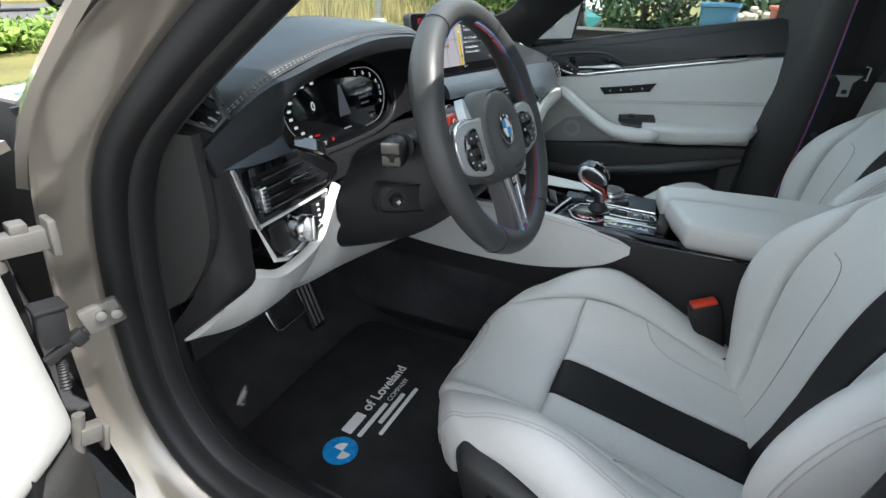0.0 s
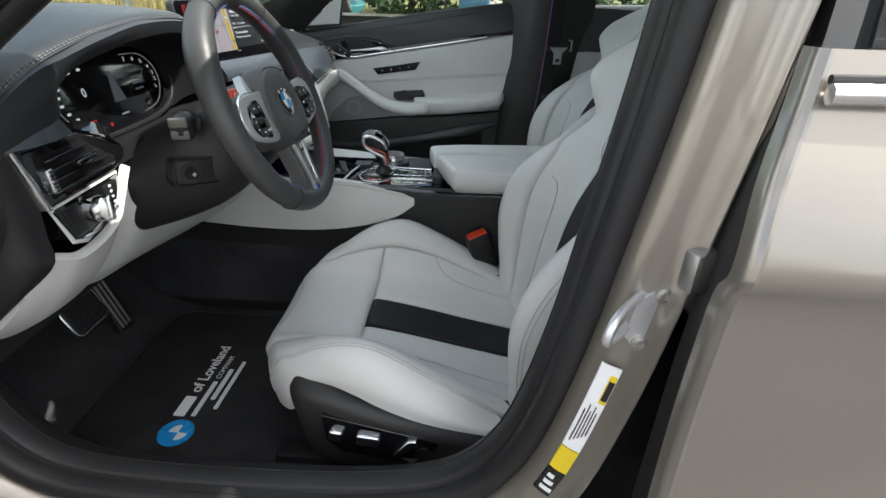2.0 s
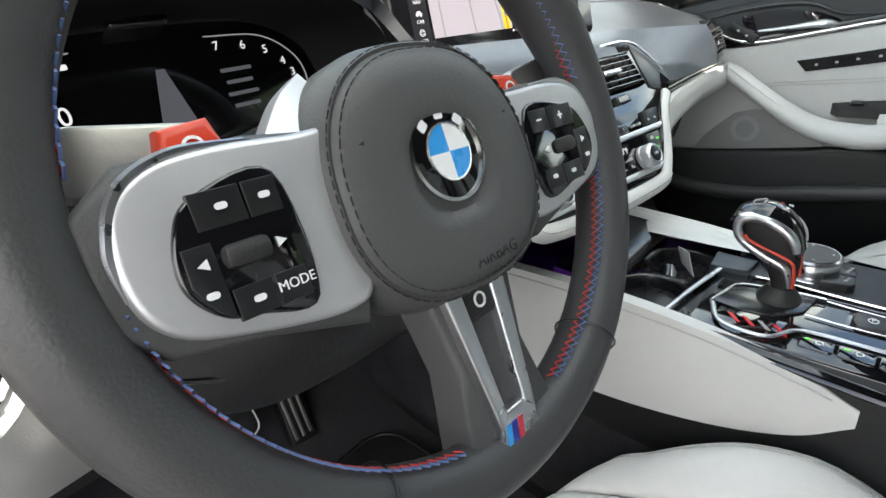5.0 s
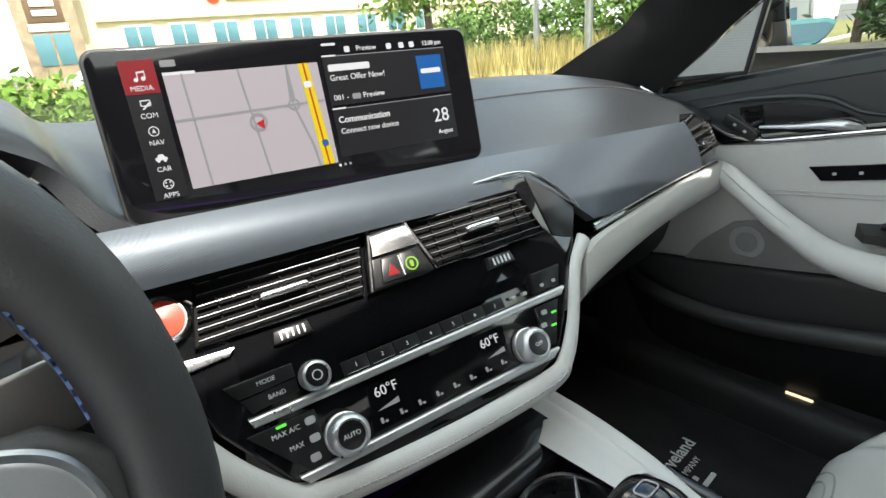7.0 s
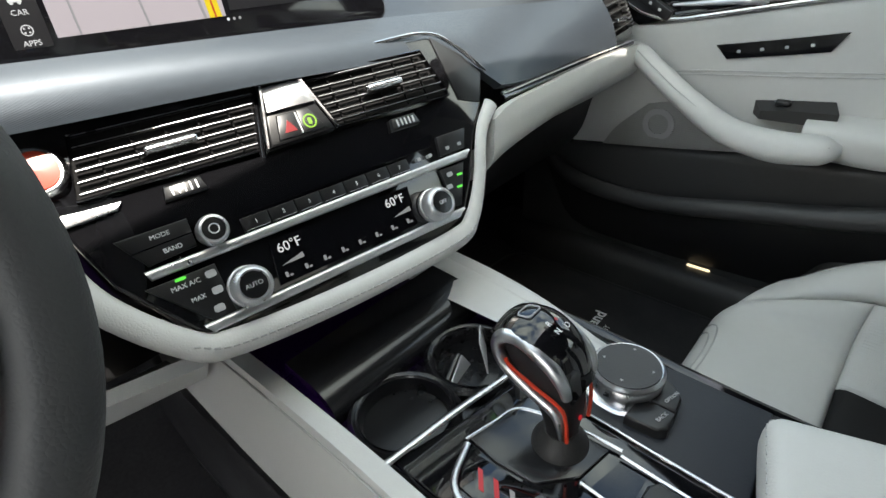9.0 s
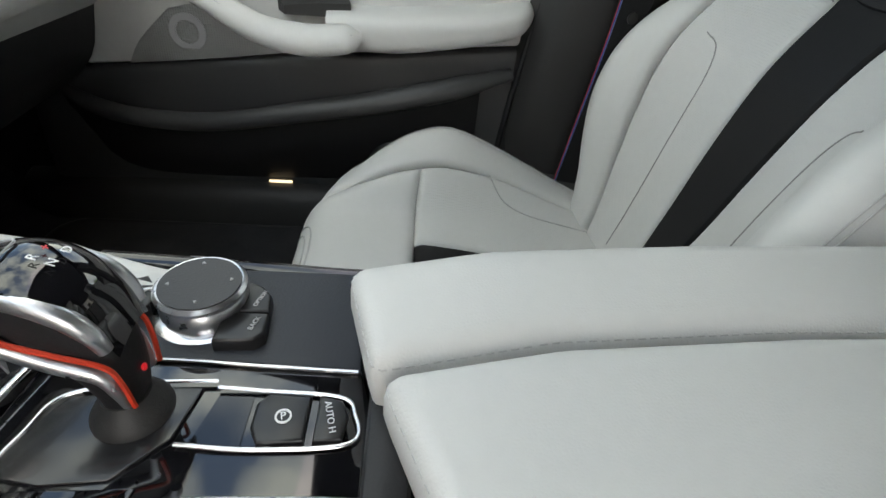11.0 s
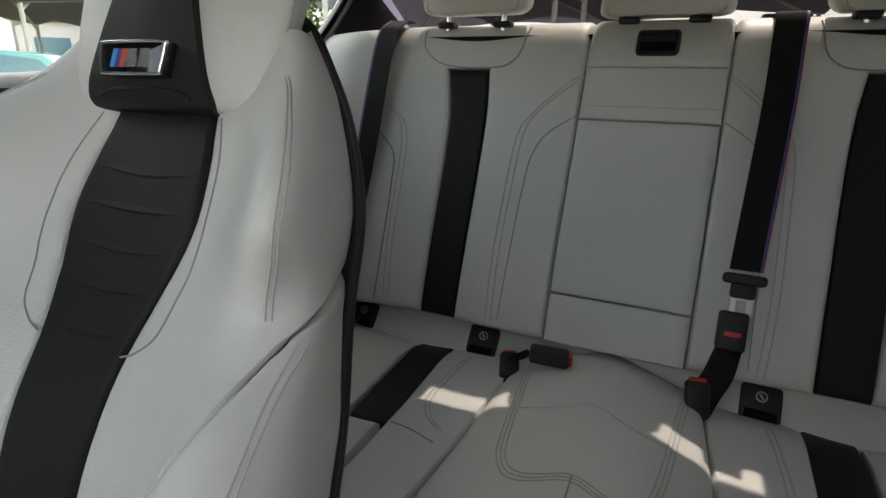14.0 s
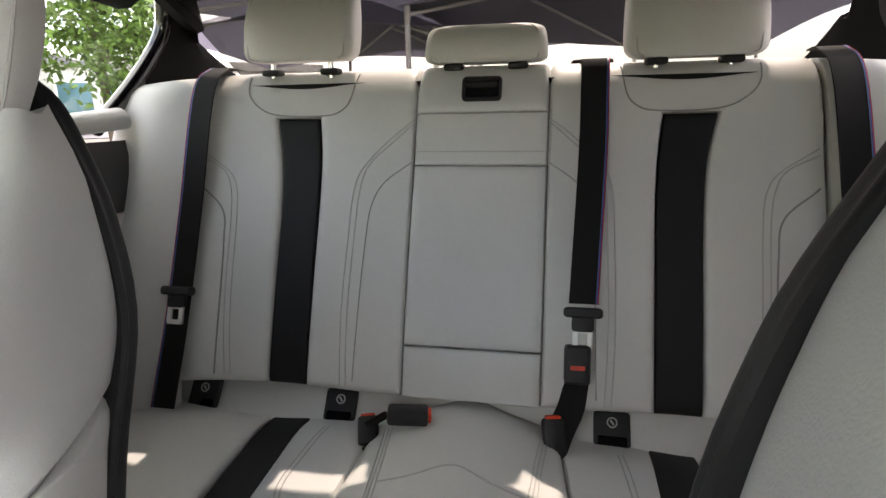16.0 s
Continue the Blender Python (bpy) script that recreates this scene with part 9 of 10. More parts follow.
part("stop_button", lathe([(0, 0), (0.008, 0), (0.008, 0.003), (0, 0.004)], basis((0.586, 0.106, 0.718), (0.25, -0.95, 0), (0, -0.1, 1)) @ pose(0, 0, 0), 14), "plasticgrey", fb)
part("belt_anchor", box((0.60, 0.085, 1.13), (0.03, 0.05, 0.06), 0.008), "plastic", fb)

# ---- rear right door, inside ----
rrd = thing("rear_passenger_door", (0.67, -0.35, 0.4), "closed rear car door, white panel with black upper trim", "car door")
RD = net([[(x, y, z) for y in (-0.82, -0.5, -0.2, 0.02)] for x, z in ((0.665, 0.36), (0.67, 0.55), (0.64, 0.66), (0.675, 0.70), (0.672, 0.85), (0.675, 0.93), (0.69, 0.965))], 24, 30)
part("lower_panel", pad(RD, 0, 1, 0, 0.30, 0.004, 0.03, 14, 14), "plastic", rrd)
part("middle_panel", pad(RD, 0, 1, 0.302, 0.668, 0.005, 0.03, 16, 18), "white", rrd)
part("upper_panel", pad(RD, 0, 1, 0.672, 1.0, 0.005, 0.03, 14, 12), "blackleather", rrd)
part("door_handle", tube([(0.664, -0.048, 0.858), (0.660, -0.050, 0.892), (0.664, -0.054, 0.926), (0.664, -0.10, 0.930)], 0.0035, 8), "chrome", rrd)
g = part("window_pane", shell(net([[(0.70, 0.04, 0.95), (0.70, -0.35, 0.96), (0.70, -0.78, 1.03)], [(0.66, 0.02, 1.12), (0.66, -0.35, 1.12), (0.68, -0.90, 1.14)], [(0.63, 0.0, 1.26), (0.63, -0.35, 1.27), (0.63, -0.90, 1.27)]], 10, 8), 0.004), "glass", rrd)
g.visible_shadow = False
part("blind_rail", tube([(0.676, 0.03, 0.972), (0.674, -0.2, 0.978), (0.672, -0.45, 0.994), (0.668, -0.765, 1.018)], [0.014, 0.015, 0.018, 0.022], 12, flat=0.8), "white", rrd)
part("window_frame", tube(catmull([(0.69, -0.72, 1.00), (0.688, -0.785, 1.045), (0.685, -0.86, 1.11), (0.678, -0.915, 1.175), (0.66, -0.915, 1.23), (0.64, -0.87, 1.265), (0.63, -0.7, 1.27)], 30), 0.016, 10), "gloss", rrd)

# ---- open driver door ----
ddoor = thing("driver_door", (-0.86, 0.93, 0.35), "open driver door with white inner panel and black edge", "car door")
DM = pose(-0.885, 0.965, 0, 0, 0, -62)      # x: through the door (inwards +), y: towards its hinge edge is 0, -y along the door
dd = lambda x, y, z: tuple(DM @ Vector((x, y, z)))
IN = net([[dd(0.07, y + (0.010 - abs(z - 0.62) * 0.07 if y > -0.1 else 0), z) for z in (0.34, 0.44, 0.54, 0.622, 0.75, 0.86, 0.95)] for y in (0.012, -0.2, -0.5, -0.95)], 24, 16)
part("inner_panel", pad(IN, 0.505, 0.98, 0, 1, 0.012, 0.04, 22, 20), "white", ddoor, "white leather inner door panel")
part("lower_panel", pad(IN, 0.0, 0.495, 0, 1, 0.020, 0.04, 16, 20), "plasticgrey", ddoor)
part("shut_face", slab(net([[dd(x, -0.012, z) for z in (0.33, 0.5, 0.7, 0.9, 0.97)] for x in (-0.05, 0.0, 0.06)], 12, 8), net([[dd(x, -0.06, z) for z in (0.33, 0.5, 0.7, 0.9, 0.97)] for x in (-0.05, 0.0, 0.08)], 12, 8)), "plastic", ddoor)
part("outer_skin", shell(net([[dd(-0.06, y, z) for z in (0.30, 0.5, 0.75, 0.88, 0.97)] for y in (0.03, -0.3, -0.98)], 12, 10), 0.01), "paint", ddoor)
hinge_m = pose(-0.822, 0.902, 0.843, 0, 4, -14)
part("hinge", join(box((0, 0, 0), (0.046, 0.016, 0.020), 0.002, hinge_m), box((0.018, -0.004, 0.002), (0.007, 0.024, 0.034), 0.002, hinge_m), box((-0.004, 0.002, 0.012), (0.014, 0.018, 0.012), 0.002, hinge_m), tube([tuple(hinge_m @ Vector((-0.024, 0.0, -0.022))), tuple(hinge_m @ Vector((-0.024, 0.0, 0.022)))], 0.007, 10)), "hinge", ddoor, "grey painted door hinge")
hinge_m = pose(-0.828, 0.900, 0.622, 0, 14, -14)
part("hinge", join(box((0, 0, 0), (0.024, 0.016, 0.020), 0.002, hinge_m), box((0.010, -0.004, -0.004), (0.006, 0.022, 0.030), 0.002, hinge_m), tube([tuple(hinge_m @ Vector((-0.012, 0.0, -0.02))), tuple(hinge_m @ Vector((-0.012, 0.0, 0.026)))], 0.006, 10)), "hinge", ddoor, "grey painted door hinge")
strap_m = pose(-0.822, 0.895, 0.733, 0, -22, -12)
part("check_strap", join(box((0, 0, 0), (0.046, 0.008, 0.010), 0.002, strap_m), box((0.010, 0, 0), (0.014, 0.012, 0.016), 0.003, strap_m)), "plastic", ddoor, "black door check strap")
br_m = pose(-0.790, 0.884, 0.752, 0, -12, -28)
bracket = part("check_bracket", box((0, 0, 0), (0.036, 0.010, 0.028), 0.003, br_m), "hinge", ddoor, "steel check strap bracket with bolts")
for dx in (0.0, 0.012):
    part("bolt", lathe([(0.0, 0), (0.005, 0), (0.005, 0.005), (0.0, 0.006)], br_m @ pose(dx, -0.005, 0.004 - dx * 0.4, 90), 10), "steel", bracket)
part("cable_boot", join(box((0, 0, 0), (0.024, 0.022, 0.040), 0.004, pose(-0.827, 0.902, 0.757, 0, 6, -14)), box((0, 0, 0.020), (0.028, 0.026, 0.005), 0.002, pose(-0.827, 0.902, 0.757, 0, 6, -14))), "rubber", ddoor, "black cable boot")
part("bellows", tube(catmull([(-0.829, 0.902, 0.726), (-0.831, 0.901, 0.710), (-0.835, 0.900, 0.686)], 28), [0.0055, 0.0040] * 14, 10), "rubber", ddoor)

# ---- pedals and mats ----
ped = thing("brake_pedal", (-0.38, 1.05, 0.42), "black rubber brake pedal with steel edge", "pedal")
pm = basis((-0.385, 1.045, 0.475), (1, 0, 0.02), (0, 0.45, 0.9))
part("pad", prism(rrect(0.085, 0.062, 0.014, 5), 0.010, pm, 0.004, -0.004), "rubber", ped)
part("edge", frame_ring(rrect(0.091, 0.068, 0.016, 5), 0.004, 0.008, pm), "chrome", ped)
for y in (-0.014, 0.014):
    for x in (-0.022, 0.022):
        part("grip_pad", prism(rrect(0.034, 0.020, 0.004, 3, x, y), 0.0125, pm, 0.001), "rubber", ped)
part("arm", tube([(-0.385, 1.06, 0.49), (-0.385, 1.14, 0.58), (-0.385, 1.2, 0.68)], 0.012, 8), "plastic", ped)
acc = thing("accelerator_pedal", (-0.27, 1.07, 0.35), "long ribbed metal accelerator pedal", "pedal")
am = basis((-0.272, 1.085, 0.425), (1, 0, 0), (0.0, 0.38, 0.92))
part("pad", prism([(-0.026, -0.07), (0.016, -0.075), (0.024, 0.085), (-0.012, 0.085)], 0.012, am, 0.004, -0.006), "rubber", acc)
for x in (-0.016, -0.004, 0.008):
    part("rib", prism([(x - 0.003, -0.062), (x + 0.002, -0.062), (x + 0.008, 0.075), (x + 0.003, 0.075)], 0.015, am, 0.001), "steel", acc)


def floor_mat(name, x0, x1, y0, y1, z, label):
    o = [(x, y) for x, y in rrect(x1 - x0, y1 - y0, 0.05, 6, (x0 + x1) / 2, (y0 + y1) / 2)]
    mat_ = thing(name, ((x0 + x1) / 2, (y0 + y1) / 2, z), label, "floor mat", "floor mats")
    part("carpet", prism(o, z + 0.010, Matrix.Identity(4), 0.003, z), "mat", mat_)
    part("binding", tube([(x, y, z + 0.008) for x, y in o], 0.004, 6, closed=True), "rubber", mat_)
    return mat_


def mat_print(mt, ox, oy, z, ang):
    m = pose(ox, oy, z, 0, 0, ang)
    part("logo_disc", lathe([(0, 0), (0.030, 0), (0.030, 0.0012), (0, 0.0012)], m @ pose(0, 0, 0), 36), "blue", mt, "round blue and white printed mark")
    for q in (0, 180):
        part("logo_quarter", prism([(0, 0)] + [(0.017 * math.cos(radians(q + i * 10)), 0.017 * math.sin(radians(q + i * 10))) for i in range(10)], 0.0018, m @ pose(0, -0.004, 0)), "print", mt)
    part("logo_bar", prism(rrect(0.050, 0.021, 0.002, 2, 0.063, 0.016), 0.0012, m), "print", mt)
    writing("of Loveland", 0.030, m @ pose(0.099, 0.016, 0.001), "print", mt, align="LEFT", bold=0.0006)
    part("name_bar", prism(rrect(0.092, 0.0085, 0.002, 2, 0.086, -0.010), 0.0012, m), "print", mt)
    writing("COMPANY", 0.0145, m @ pose(0.140, -0.010, 0.001), "print", mt, align="LEFT")
    part("number_bar", prism(rrect(0.086, 0.0088, 0.002, 2, 0.127, -0.0255), 0.0012, m), "print", mt)
    part("address_bar", prism(rrect(0.134, 0.0075, 0.002, 2, 0.128, -0.041), 0.0012, m), "print", mt)


fm1 = floor_mat("floor_mat", -0.635, -0.165, 0.52, 1.0, 0.325, "black carpet floor mat with white dealer print")
mat_print(fm1, -0.526, 0.821, 0.3352, -1)
part("mat_fixing", lathe([(0, 0), (0.028, 0), (0.028, 0.003), (0.022, 0.005), (0, 0.004)], pose(-0.56, 0.60, 0.335), 28), "plastic", fm1)
fm2 = floor_mat("floor_mat", 0.15, 0.60, 0.42, 0.99, 0.325, "black carpet floor mat with white dealer print")
mat_print(fm2, 0.268, 0.720, 0.3352, 0)

# ---- outside: metres from here on ----
U = 1.0


def pol(az, d):
    return d * math.sin(radians(az)), d * math.cos(radians(az))


def leaf_material(name, color):
    m = material(name, color, 0.55, vary=0.0, rough_vary=0.0, spec=0.3)
    nt = m.node_tree
    n, l = nt.nodes, nt.links
    g, hs = n.new("ShaderNodeNewGeometry"), n.new("ShaderNodeHueSaturation")
    mr = n.new("ShaderNodeMapRange")
    mr.inputs["To Min"].default_value, mr.inputs["To Max"].default_value = 0.55, 1.6
    hs.inputs["Color"].default_value = (*color, 1)
    l.new(g.outputs["Random Per Island"], mr.inputs["Value"])
    l.new(mr.outputs[0], hs.inputs["Value"])
    l.new(hs.outputs[0], n["Principled BSDF"].inputs["Base Color"])
    return m


M["leaf"] = leaf_material("green_leaves", (0.10, 0.17, 0.035))
# darker copy of the leaf colour, with the shade put into it
M["leafshade"] = leaf_material("shade_dark_leaves", (0.035, 0.065, 0.025))
M["leafbright"] = leaf_material("bright_green_leaves", (0.17, 0.27, 0.05))
M["straw"] = leaf_material("dry_grass", (0.42, 0.33, 0.13))
M["bark"] = material("bark", (0.10, 0.075, 0.055), 0.9, vary=0.3, scale=8, bump=0.8, bump_scale=30)
M["stucco"] = material("cream_stucco", (0.72, 0.62, 0.42), 0.9, vary=0.06, scale=1, bump=0.2, bump_scale=30)
M["stone"] = material("ledge_stone", (0.36, 0.26, 0.18), 0.9, vary=0.35, scale=2.0, bump=0.8, bump_scale=8)
M["brown"] = material("brown_trim", (0.16, 0.09, 0.05), 0.7, vary=0.15)
M["shopglass"] = material("shop_glass", (0.10, 0.22, 0.27), 0.06, vary=0.05)
M["canvas"] = material("grey_canvas", (0.40, 0.40, 0.46), 0.8, vary=0.05, scale=0.6)
cv = M["canvas"].node_tree
trl, mxs = cv.nodes.new("ShaderNodeBsdfTranslucent"), cv.nodes.new("ShaderNodeMixShader")
trl.inputs[0].default_value = (0.36, 0.36, 0.42, 1)
mxs.inputs[0].default_value = 0.5
cv.links.new(cv.nodes["Principled BSDF"].outputs[0], mxs.inputs[1]), cv.links.new(trl.outputs[0], mxs.inputs[2]), cv.links.new(mxs.outputs[0], cv.nodes["Material Output"].inputs[0])
M["whitewall"] = material("white_wall", (0.75, 0.74, 0.72), 0.8, vary=0.06, scale=0.5)
M["concrete"] = material("concrete", (0.45, 0.43, 0.40), 0.9, vary=0.15, scale=1.5)
M["carwhite"] = material("white_car_paint", (0.75, 0.76, 0.77), 0.25, 0.0, coat=1.0, vary=0.02)
M["carteal"] = material("teal_car_paint", (0.10, 0.42, 0.42), 0.25, 0.0, coat=1.0, vary=0.03)
M["bluebin"] = material("blue_plastic", (0.05, 0.16, 0.28), 0.45, vary=0.1)
M["redbin"] = material("red_brown_plastic", (0.45, 0.10, 0.05), 0.5, vary=0.1)
M["rubble"] = material("pale_rubble", (0.45, 0.40, 0.33), 0.9, vary=0.3, scale=3)


def leaves(cent, radii, n, size, rng, flat=0.0):
    """Many small leaf cards in ragged clumps inside an ellipsoid."""
    vs, fs = [], []
    clumps = []
    while len(clumps) < max(8, n // 60):
        p = rng.uniform(-1, 1, 3)
        if 0.35 < np.linalg.norm(p) < 1.0:
            clumps.append((p, rng.uniform(0.16, 0.34)))
    for i in range(n):
        c, r = clumps[rng.integers(len(clumps))]
        p = (c + rng.normal(0, r * 0.55, 3)) * radii + cent
        a = rng.normal(size=3)
        a /= np.linalg.norm(a)
        b = np.cross(a, rng.normal(size=3))
        b /= np.linalg.norm(b)
        s = size * rng.uniform(0.6, 1.4)
        k = len(vs)
        vs += [tuple(p - a * s), tuple(p + b * s * 0.45), tuple(p + a * s), tuple(p - b * s * 0.45)]
        fs.append((k, k + 1, k + 2, k + 3))
    return vs, fs


def raw(name, geo, mat, parent=None, label="", **k):
    """A part without welding, for leaves and blades."""
    me = bpy.data.meshes.new(name)
    o = ORIGIN[parent] if parent else Vector((0, 0, 0))
    me.from_pydata([tuple(Vector(v) - o) for v in geo[0]], [], geo[1])
    me.materials.append(M[mat])
    ob = new(name, me)
    if parent:
        ob.parent = parent
    return tagged(ob, label, **k)


def tree(x, y, h, crown, n, mat, seed, size=0.10, label="young leafy tree with slim trunk"):
    rng = np.random.default_rng(seed)
    t = thing("tree", (x, y, 0), label, "tree", "trees")
    trunk = catmull([(x, y, 0), (x + 0.04, y, h * 0.3), (x - 0.05, y + 0.05, h * 0.6), (x, y, h * 0.9)], 14)
    limbs = [tube(trunk, [h * 0.022, h * 0.016, h * 0.010, h * 0.003], 8)]
    for i in range(9):
        a, f = rng.uniform(0, 6.28), rng.uniform(0.35, 0.75)
        b = np.array([np.interp(f, np.linspace(0, 1, 14), trunk[:, k]) for k in range(3)])
        e = b + np.array([math.cos(a) * crown * 0.7, math.sin(a) * crown * 0.7, h * 0.18])
        limbs.append(tube(catmull([b, (b + e) / 2 + np.array([0, 0, 0.1]), e], 8), [h * 0.008, h * 0.002], 6))
    part("trunk", join(*limbs), "bark", t)
    raw("crown", leaves(np.array([x, y, h * 0.66]), np.array([crown, crown, h * 0.36]), n, size, rng), mat, t)
    return t


def hedge(name, x, y, w, d, h, n, mat, seed, size, label, cat="bush"):
    rng = np.random.default_rng(seed)
    return raw(name, leaves(np.array([x, y, h * 0.5]), np.array([w, d, h * 0.55]), n, size, rng), mat, None, label, category=cat)


def blades(x0, x1, y0, y1, n, h, seed):
    rng = np.random.default_rng(seed)
    vs, fs = [], []
    for i in range(n):
        x, y = rng.uniform(x0, x1), rng.uniform(y0, y1)
        a, s = rng.uniform(0, 6.28), h * rng.uniform(0.5, 1.2)
        dx, dy = math.cos(a) * 0.02, math.sin(a) * 0.02
        bx, by = rng.normal(0, 0.15, 2) * s
        k = len(vs)
        vs += [(x - dx, y - dy, 0), (x + dx, y + dy, 0), (x + bx, y + by, s)]
        fs.append((k, k + 1, k + 2))
    return vs, fs


# verge and road ahead
part("verge", shell(net([[(x, y, 0.06) for x in (-20, 10, 45)] for y in (5.5, 9, 12.5)], 6, 6), 0.1), "grass", kind="structure")
part("road", shell(net([[(x, y, 0.02) for x in (-120, 0, 120)] for y in (16, 20, 25)], 6, 4), 0.05), "asphalt", kind="structure")
part("verge", shell(net([[(x, y, 0.10) for x in (-120, 0, 120)] for y in (26, 34, 44)], 6, 4), 0.1), "grass", kind="structure")
part("verge", shell(net([[(x, y, 0.06) for x in (7, 20, 60)] for y in (-16, 0, 5.4)], 6, 4), 0.1), "grass", kind="structure")
part("kerb", box((12, 5.4, 0.06), (70, 0.16, 0.16), 0.03), "concrete", kind="structure")
raw("dry_grass", blades(-14, 40, 26.5, 42, 9000, 1.1, 5), "straw", None, "tall dry yellow grass", kind="stuff")
raw("dry_grass", blades(9, 26, 8.5, 13.5, 5000, 0.9, 6), "straw", None, "tall dry yellow grass", kind="stuff")
for i, (az, d, w, h) in enumerate(((3, 9, 1.4, 0.95), (8, 9.5, 1.2, 0.85), (15, 10.5, 1.5, 0.6), (24, 10.5, 1.8, 0.62), (31, 10.5, 1.8, 0.55), (-3, 9, 1.5, 0.9))):
    x, y = pol(az, d)
    hedge("bush", x, y, w, 0.8, h, 2200, "leafbright", 20 + i, 0.07, "low bright green bush in the verge")
for i, (az, d, w, h) in enumerate(((47, 24, 2.2, 2.4), (52, 23, 2.0, 2.0), (57, 21, 2.2, 2.4), (62, 20, 2.2, 2.6), (67, 19, 2.0, 2.4), (43, 30, 2.0, 2.2))):
    x, y = pol(az, d)
    hedge("bush", x, y, w, 1.4, h, 2600, "leaf", 40 + i, 0.11, "tall green shrub at the car park edge")
x, y = pol(38, 11)
tree(x, y, 4.6, 1.5, 5200, "leafbright", 3, 0.08)
x, y = pol(138, 15)
tree(x, y, 5.5, 1.6, 6500, "leaf", 4, 0.09, "leafy round-crowned street tree")
# these trees and shrubs carry their shade in the leaf colour
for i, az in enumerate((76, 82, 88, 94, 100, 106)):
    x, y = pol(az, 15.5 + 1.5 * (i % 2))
    tree(x, y, 5.0, 2.0, 4800, "leafshade", 60 + i, 0.12, "dense tree with shade put into its dark leaf colour")
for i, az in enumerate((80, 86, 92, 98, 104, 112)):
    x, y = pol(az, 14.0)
    hedge("bush", x, y, 1.6, 1.0, 1.5, 1500, "leafshade", 80 + i, 0.10, "shrub below the trees with shade put into its dark leaf colour")
for az, d, h in ((49.6, 17, 7.0), (51.2, 26, 8.0), (54, 13, 3.5)):
    x, y = pol(az, d)
    p = thing("lamp_post", (x, y, 0), "plain grey metal lamp post", "lamp post", "lamp posts")
    part("pole", tube([(x, y, 0), (x, y, h)], 0.09, 12), "steel", p)
    part("base", lathe([(0.2, 0), (0.2, 0.3), (0.1, 0.32), (0.0, 0.32)], pose(x, y, 0), 16), "concrete", p)

# shop building ahead
shop = thing("shop_building", (22, 52, 0), "cream stucco shop building with stone corner tower", "building")
SB = basis((4.8, 47, 0), (0.93, -0.12, 0), (0, 0, 1))      # x along the front, y up, z towards the car park
part("wall", prism([(0, 0), (44, 0), (44, 7.2), (0, 7.2)], 0.0, SB, 0, -12), "stucco", shop)
part("cornice", box((22, 7.3, -5.8), (44.8, 0.35, 12.8), 0.06, SB), "brown", shop)
part("ledge", box((24, 4.35, 0.12), (40, 0.22, 0.3), 0.03, SB), "stucco", shop)
for i in range(9):
    w = part("window", box((6.5 + i * 3.1, 3.1, 0.02), (2.0, 1.7, 0.10), 0.02, SB), "whitewall", shop)
    for k in (-0.48, 0.48):
        part("pane", box((6.5 + i * 3.1 + k, 3.1, 0.09), (0.86, 1.5, 0.04), 0.01, SB), "shopglass", w)
part("door", box((11.0, 1.1, 0.05), (1.8, 2.2, 0.12), 0.02, SB), "shopglass", shop)
tw = part("tower", box((1.2, 3.6, 0.6), (3.4, 7.2, 3.0), 0.05, SB), "stone", shop, "stone-clad corner tower")
part("tower_roof", box((1.2, 7.5, 0.6), (4.8, 0.4, 4.4), 0.08, SB), "brown", tw)
for sx in (-0.4, 2.8):
    part("bracket", box((sx, 6.9, 2.2), (0.2, 0.9, 0.6), 0.04, SB), "brown", tw)
part("sign_panel", box((1.2, 5.1, 2.15), (2.0, 1.7, 0.12), 0.03, SB), "brown", tw)
for k in range(2):
    part("sign_bar", box((1.2, 5.35 - k * 0.55, 2.24), (1.3, 0.34, 0.06), 0.02, SB), "print", tw)
part("banner", box((1.2, 3.95, 2.15), (2.2, 0.45, 0.08), 0.02, SB), "print", tw, "white banner with red letters")
writing("NOW OPEN", 0.42, SB @ pose(1.2, 3.95, 2.21), "red", tw)
for k in (-0.55, 0.55):
    part("tower_window", box((1.2 + k, 2.6, 2.12), (0.95, 1.9, 0.08), 0.02, SB), "shopglass", tw)
part("sign_mark", lathe([(0, 0), (0.55, 0), (0.55, 0.1), (0, 0.1)], SB @ pose(12.2, 5.7, 0), 20), "red", shop, "round red sign mark")
part("sign_bar", box((15.6, 5.7, 0.08), (5.0, 0.7, 0.1), 0.03, SB), "brown", shop, "brown sign lettering")

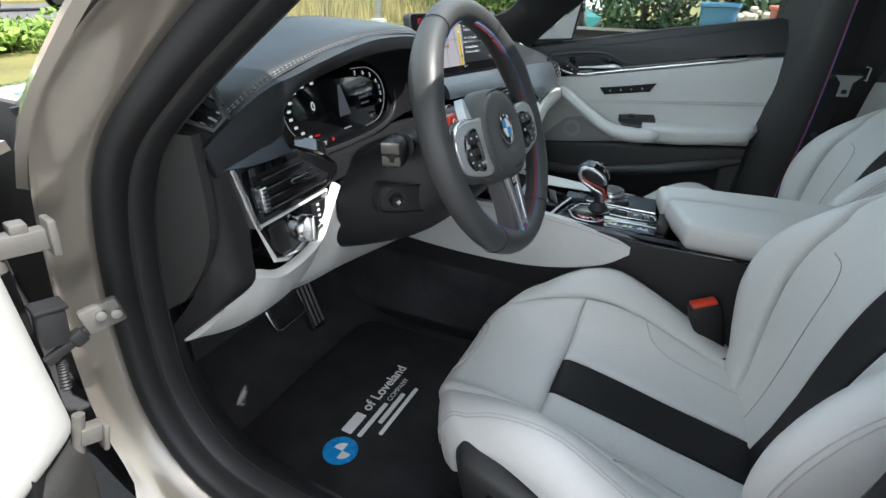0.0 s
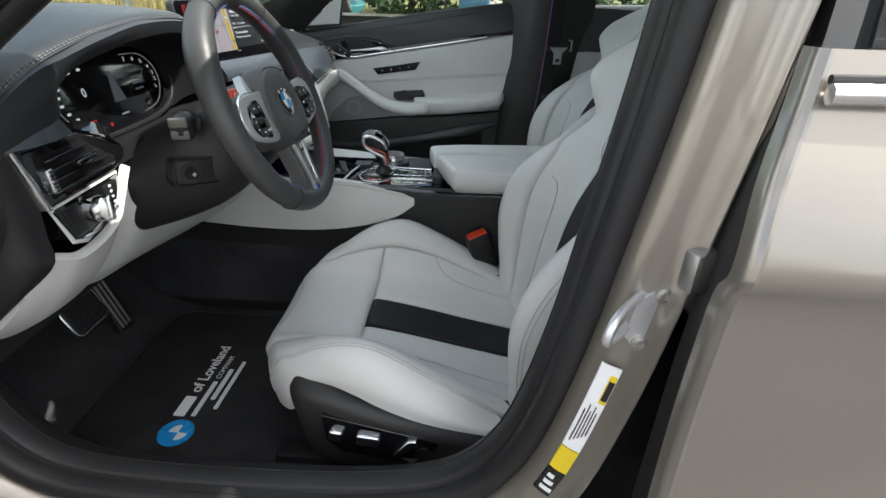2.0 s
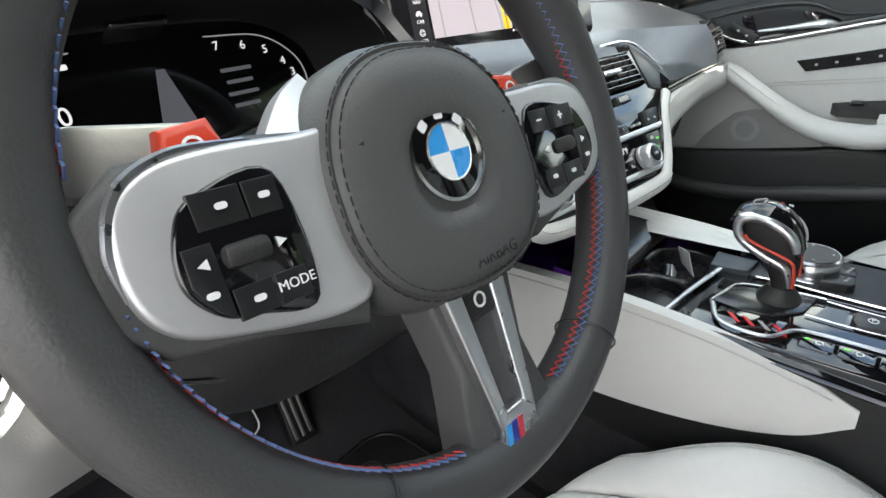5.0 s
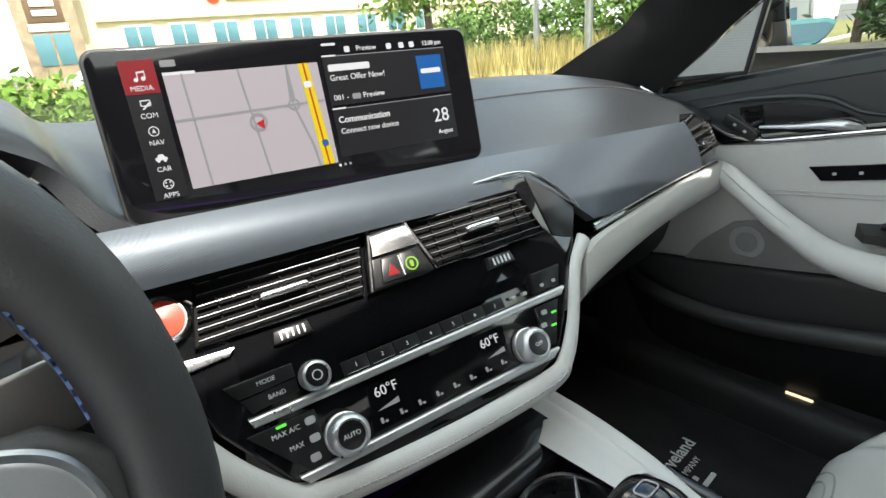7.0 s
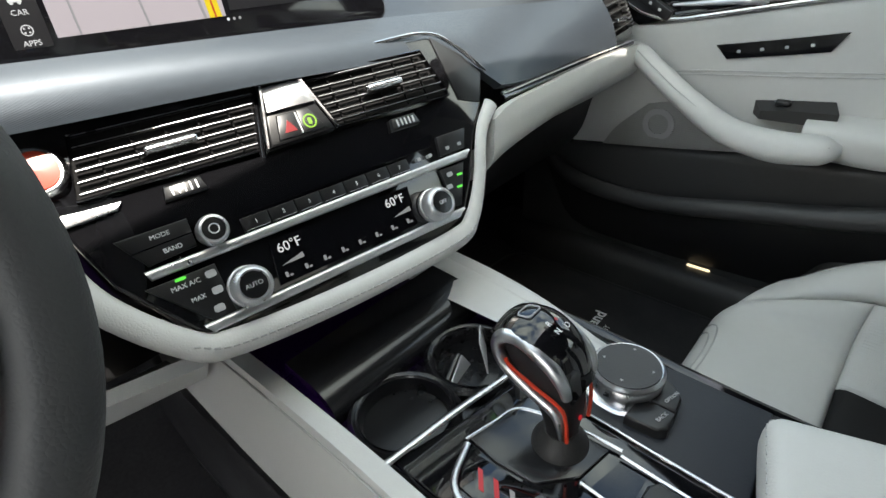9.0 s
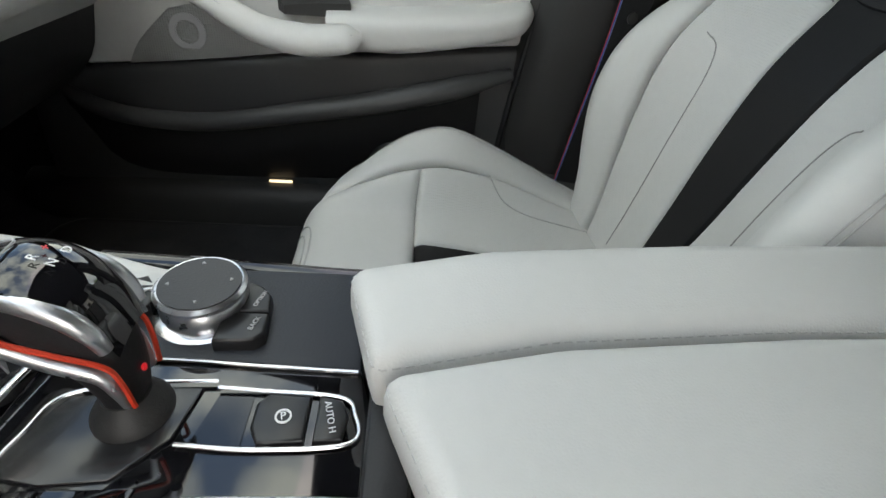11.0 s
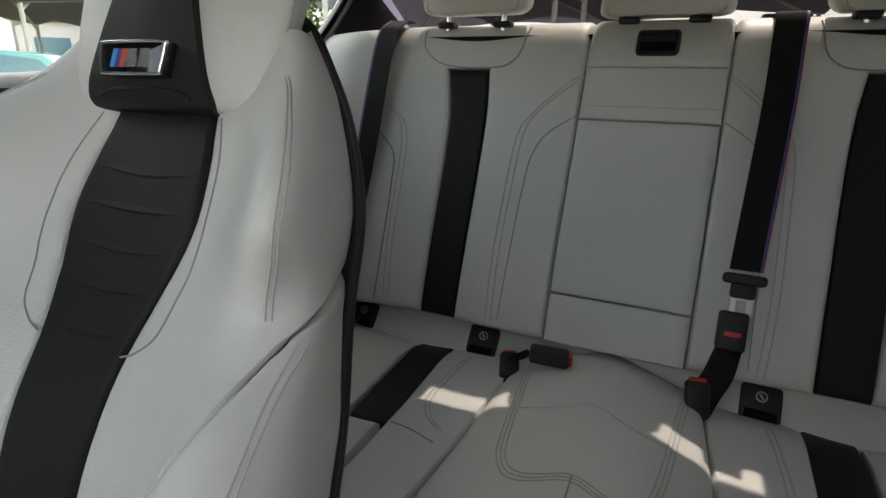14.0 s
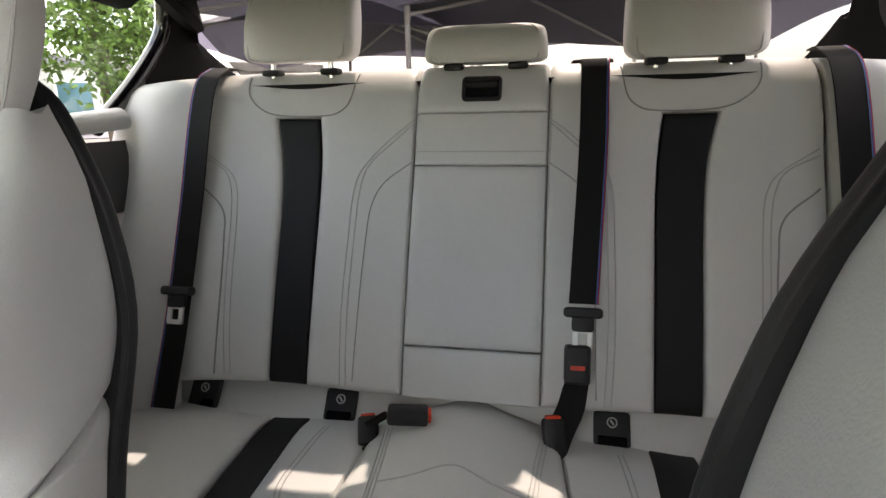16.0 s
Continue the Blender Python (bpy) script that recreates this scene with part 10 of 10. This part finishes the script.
# white building and canopies behind
dealer = thing("white_building", pol(136, 34) + (0,), "low white building with tall windows", "building")
DB = basis(pol(118, 36) + (0,), (Vector(pol(156, 36) + (0,)) - Vector(pol(118, 36) + (0,))), (0, 0, 1))
part("wall", prism([(0, 0), (24, 0), (24, 3.6), (0, 3.6)], 0, DB, 0, -8), "whitewall", dealer)
part("roof_band", box((12, 3.8, -4), (24.6, 0.5, 8.6), 0.05, DB), "concrete", dealer)
for i in range(10):
    part("window", box((1.6 + i * 2.3, 1.5, 0.02), (1.6, 2.6, 0.12), 0.03, DB), "shopglass", dealer)
for i, (az, d, w, h) in enumerate(((172, 17, 6.0, 4.4), (158, 20, 5.0, 4.1), (188, 19, 6, 4.5), (122, 26, 4.0, 4.0), (128, 30, 4.0, 4.2), (116, 24, 4.0, 4.0))):
    x, y = pol(az, d)
    c = thing("shade_canopy", (x, y, 0), "pale fabric shade canopy on steel posts", "canopy", "shade canopies")
    fab = net([[(x - w, y - w, h - 1.0), (x, y - w, h - 0.6), (x + w, y - w, h - 1.0)], [(x - w, y, h - 0.6), (x, y, h + 0.9), (x + w, y, h - 0.6)], [(x - w, y + w, h - 1.0), (x, y + w, h - 0.6), (x + w, y + w, h - 1.0)]], 14, 14)
    part("fabric", shell(fab, 0.03), "canvas", c)
    for sx in (-1, 1):
        for sy in (-1, 1):
            part("post", tube([(x + sx * w * 0.97, y + sy * w * 0.97, 0), (x + sx * w * 0.97, y + sy * w * 0.97, h - 1.0)], 0.07, 8), "whitewall", c)
            part("strut", tube([(x + sx * w * 0.97, y + sy * w * 0.97, h - 1.2), (x, y, h + 0.8)], 0.05, 6), "whitewall", c)


def parked_car(x, y, yaw, mat, label, hood=1.0):
    c = thing("parked_car", (x, y, 0), label, "car", "parked cars")
    m = pose(x, y, 0, 0, 0, yaw)
    prof = [(2.25, 0.55), (2.2, 0.72), (1.2, 0.86), (0.95, 0.92), (-1.3, 0.98), (-2.1, 0.94), (-2.28, 0.75), (-2.25, 0.42), (2.2, 0.38)]
    part("body", moved(loft([[(p[0] * (0.97 if abs(yy) > 0.8 else 1), yy, p[1] if abs(yy) < 0.85 else p[1] * 0.97) for p in prof] for yy in (-0.90, -0.82, -0.4, 0.4, 0.82, 0.90)]), m), mat, c)
    cab = [(1.0, 0.92), (0.25, 1.36), (-0.6, 1.42), (-1.2, 1.34), (-1.75, 0.97)]
    part("cabin", moved(loft([[(p[0], yy * (1 - (p[1] - 0.92) * 0.45), p[1]) for p in cab] for yy in (-0.78, -0.7, 0, 0.7, 0.78)]), m), mat, c)
    gl = [(0.72, 0.97), (0.22, 1.28), (-0.55, 1.34), (-1.12, 1.27), (-1.45, 0.99)]
    for s in (-1, 1):
        part("side_window", moved(loft([[(p[0], s * (0.795 * (1 - (p[1] - 0.92) * 0.45) - k), p[1]) for p in gl] for k in (0.02, -0.006)]), m), "shopglass", c)
        for xx in (1.38, -1.38):
            wh = part("wheel", lathe([(0.0, -0.10), (0.32, -0.10), (0.335, -0.06), (0.335, 0.06), (0.32, 0.10), (0.0, 0.10)], m @ pose(xx, s * 0.82, 0.335, 90), 24), "rubber", c)
            part("hub", lathe([(0.0, -0.12), (0.20, -0.12), (0.20, 0.12), (0.0, 0.12)], m @ pose(xx, s * 0.82, 0.335, 90), 18), "steel", wh)
    part("windscreen", moved(loft([[(p[0] + k, yy * (1 - (p[1] - 0.92) * 0.45), p[1]) for p in ((0.96, 0.96), (0.32, 1.33))] for k in (0.0, 0.012) for yy in (-0.7, 0.7)][:2] + [[(p[0] + 0.012, yy * (1 - (p[1] - 0.92) * 0.45), p[1] + 0.01) for p in ((0.96, 0.96), (0.32, 1.33))] for yy in (0.7, -0.7)], caps=True), m), "shopglass", c)
    return c


x, y = pol(26.0, 23.5)
parked_car(x, y, 175, "carwhite", "white sedan on the road beyond the verge")
parked_car(11.4, -5.5, 32, "carteal", "teal coupe parked behind")
for x, y, yaw, mt in ((-9, -12, 80, "carwhite"), (6.0, 30.5, 4, "carwhite")):
    parked_car(x, y, yaw, mt, "white car parked in the distance")

# tubs and rubble beside the car park
def tub(az, d, w, mat, label):
    x, y = pol(az, d)
    b = thing("plastic_tub", (x, y, 0), label, "tub", "plastic tubs")
    rings = [[(x + k * w * px, y + k * w * 0.6 * py, z) for px, py in rrect(2, 2, 0.4, 5)] for k, z in ((0.70, 0.02), (0.92, 0.78), (1.0, 0.80), (1.0, 0.85), (0.94, 0.85), (0.90, 0.78), (0.68, 0.1))]
    part("shell", loft(rings), mat, b)
    return b


tub(88.0, 11.5, 0.62, "bluebin", "blue plastic tub on the ground")
tub(94.6, 10.5, 0.75, "redbin", "red-brown plastic tub on the ground")
rng = np.random.default_rng(9)
x, y = pol(91.3, 11.6)
rock = []
for i in range(70):
    s = rng.uniform(0.08, 0.22)
    rx = rng.normal(0, 0.45)
    rock.append(box((x + rng.normal(0, 0.3), y + rx, max(0.05, 0.85 - abs(rx) * 0.8) * rng.uniform(0.2, 1.0)), (s, s * 1.2, s * 0.8), s * 0.25, None, 1))
part("rubble", join(*rock), "rubble", None, "heap of pale rubble beside the tubs", smooth=False, kind="stuff")
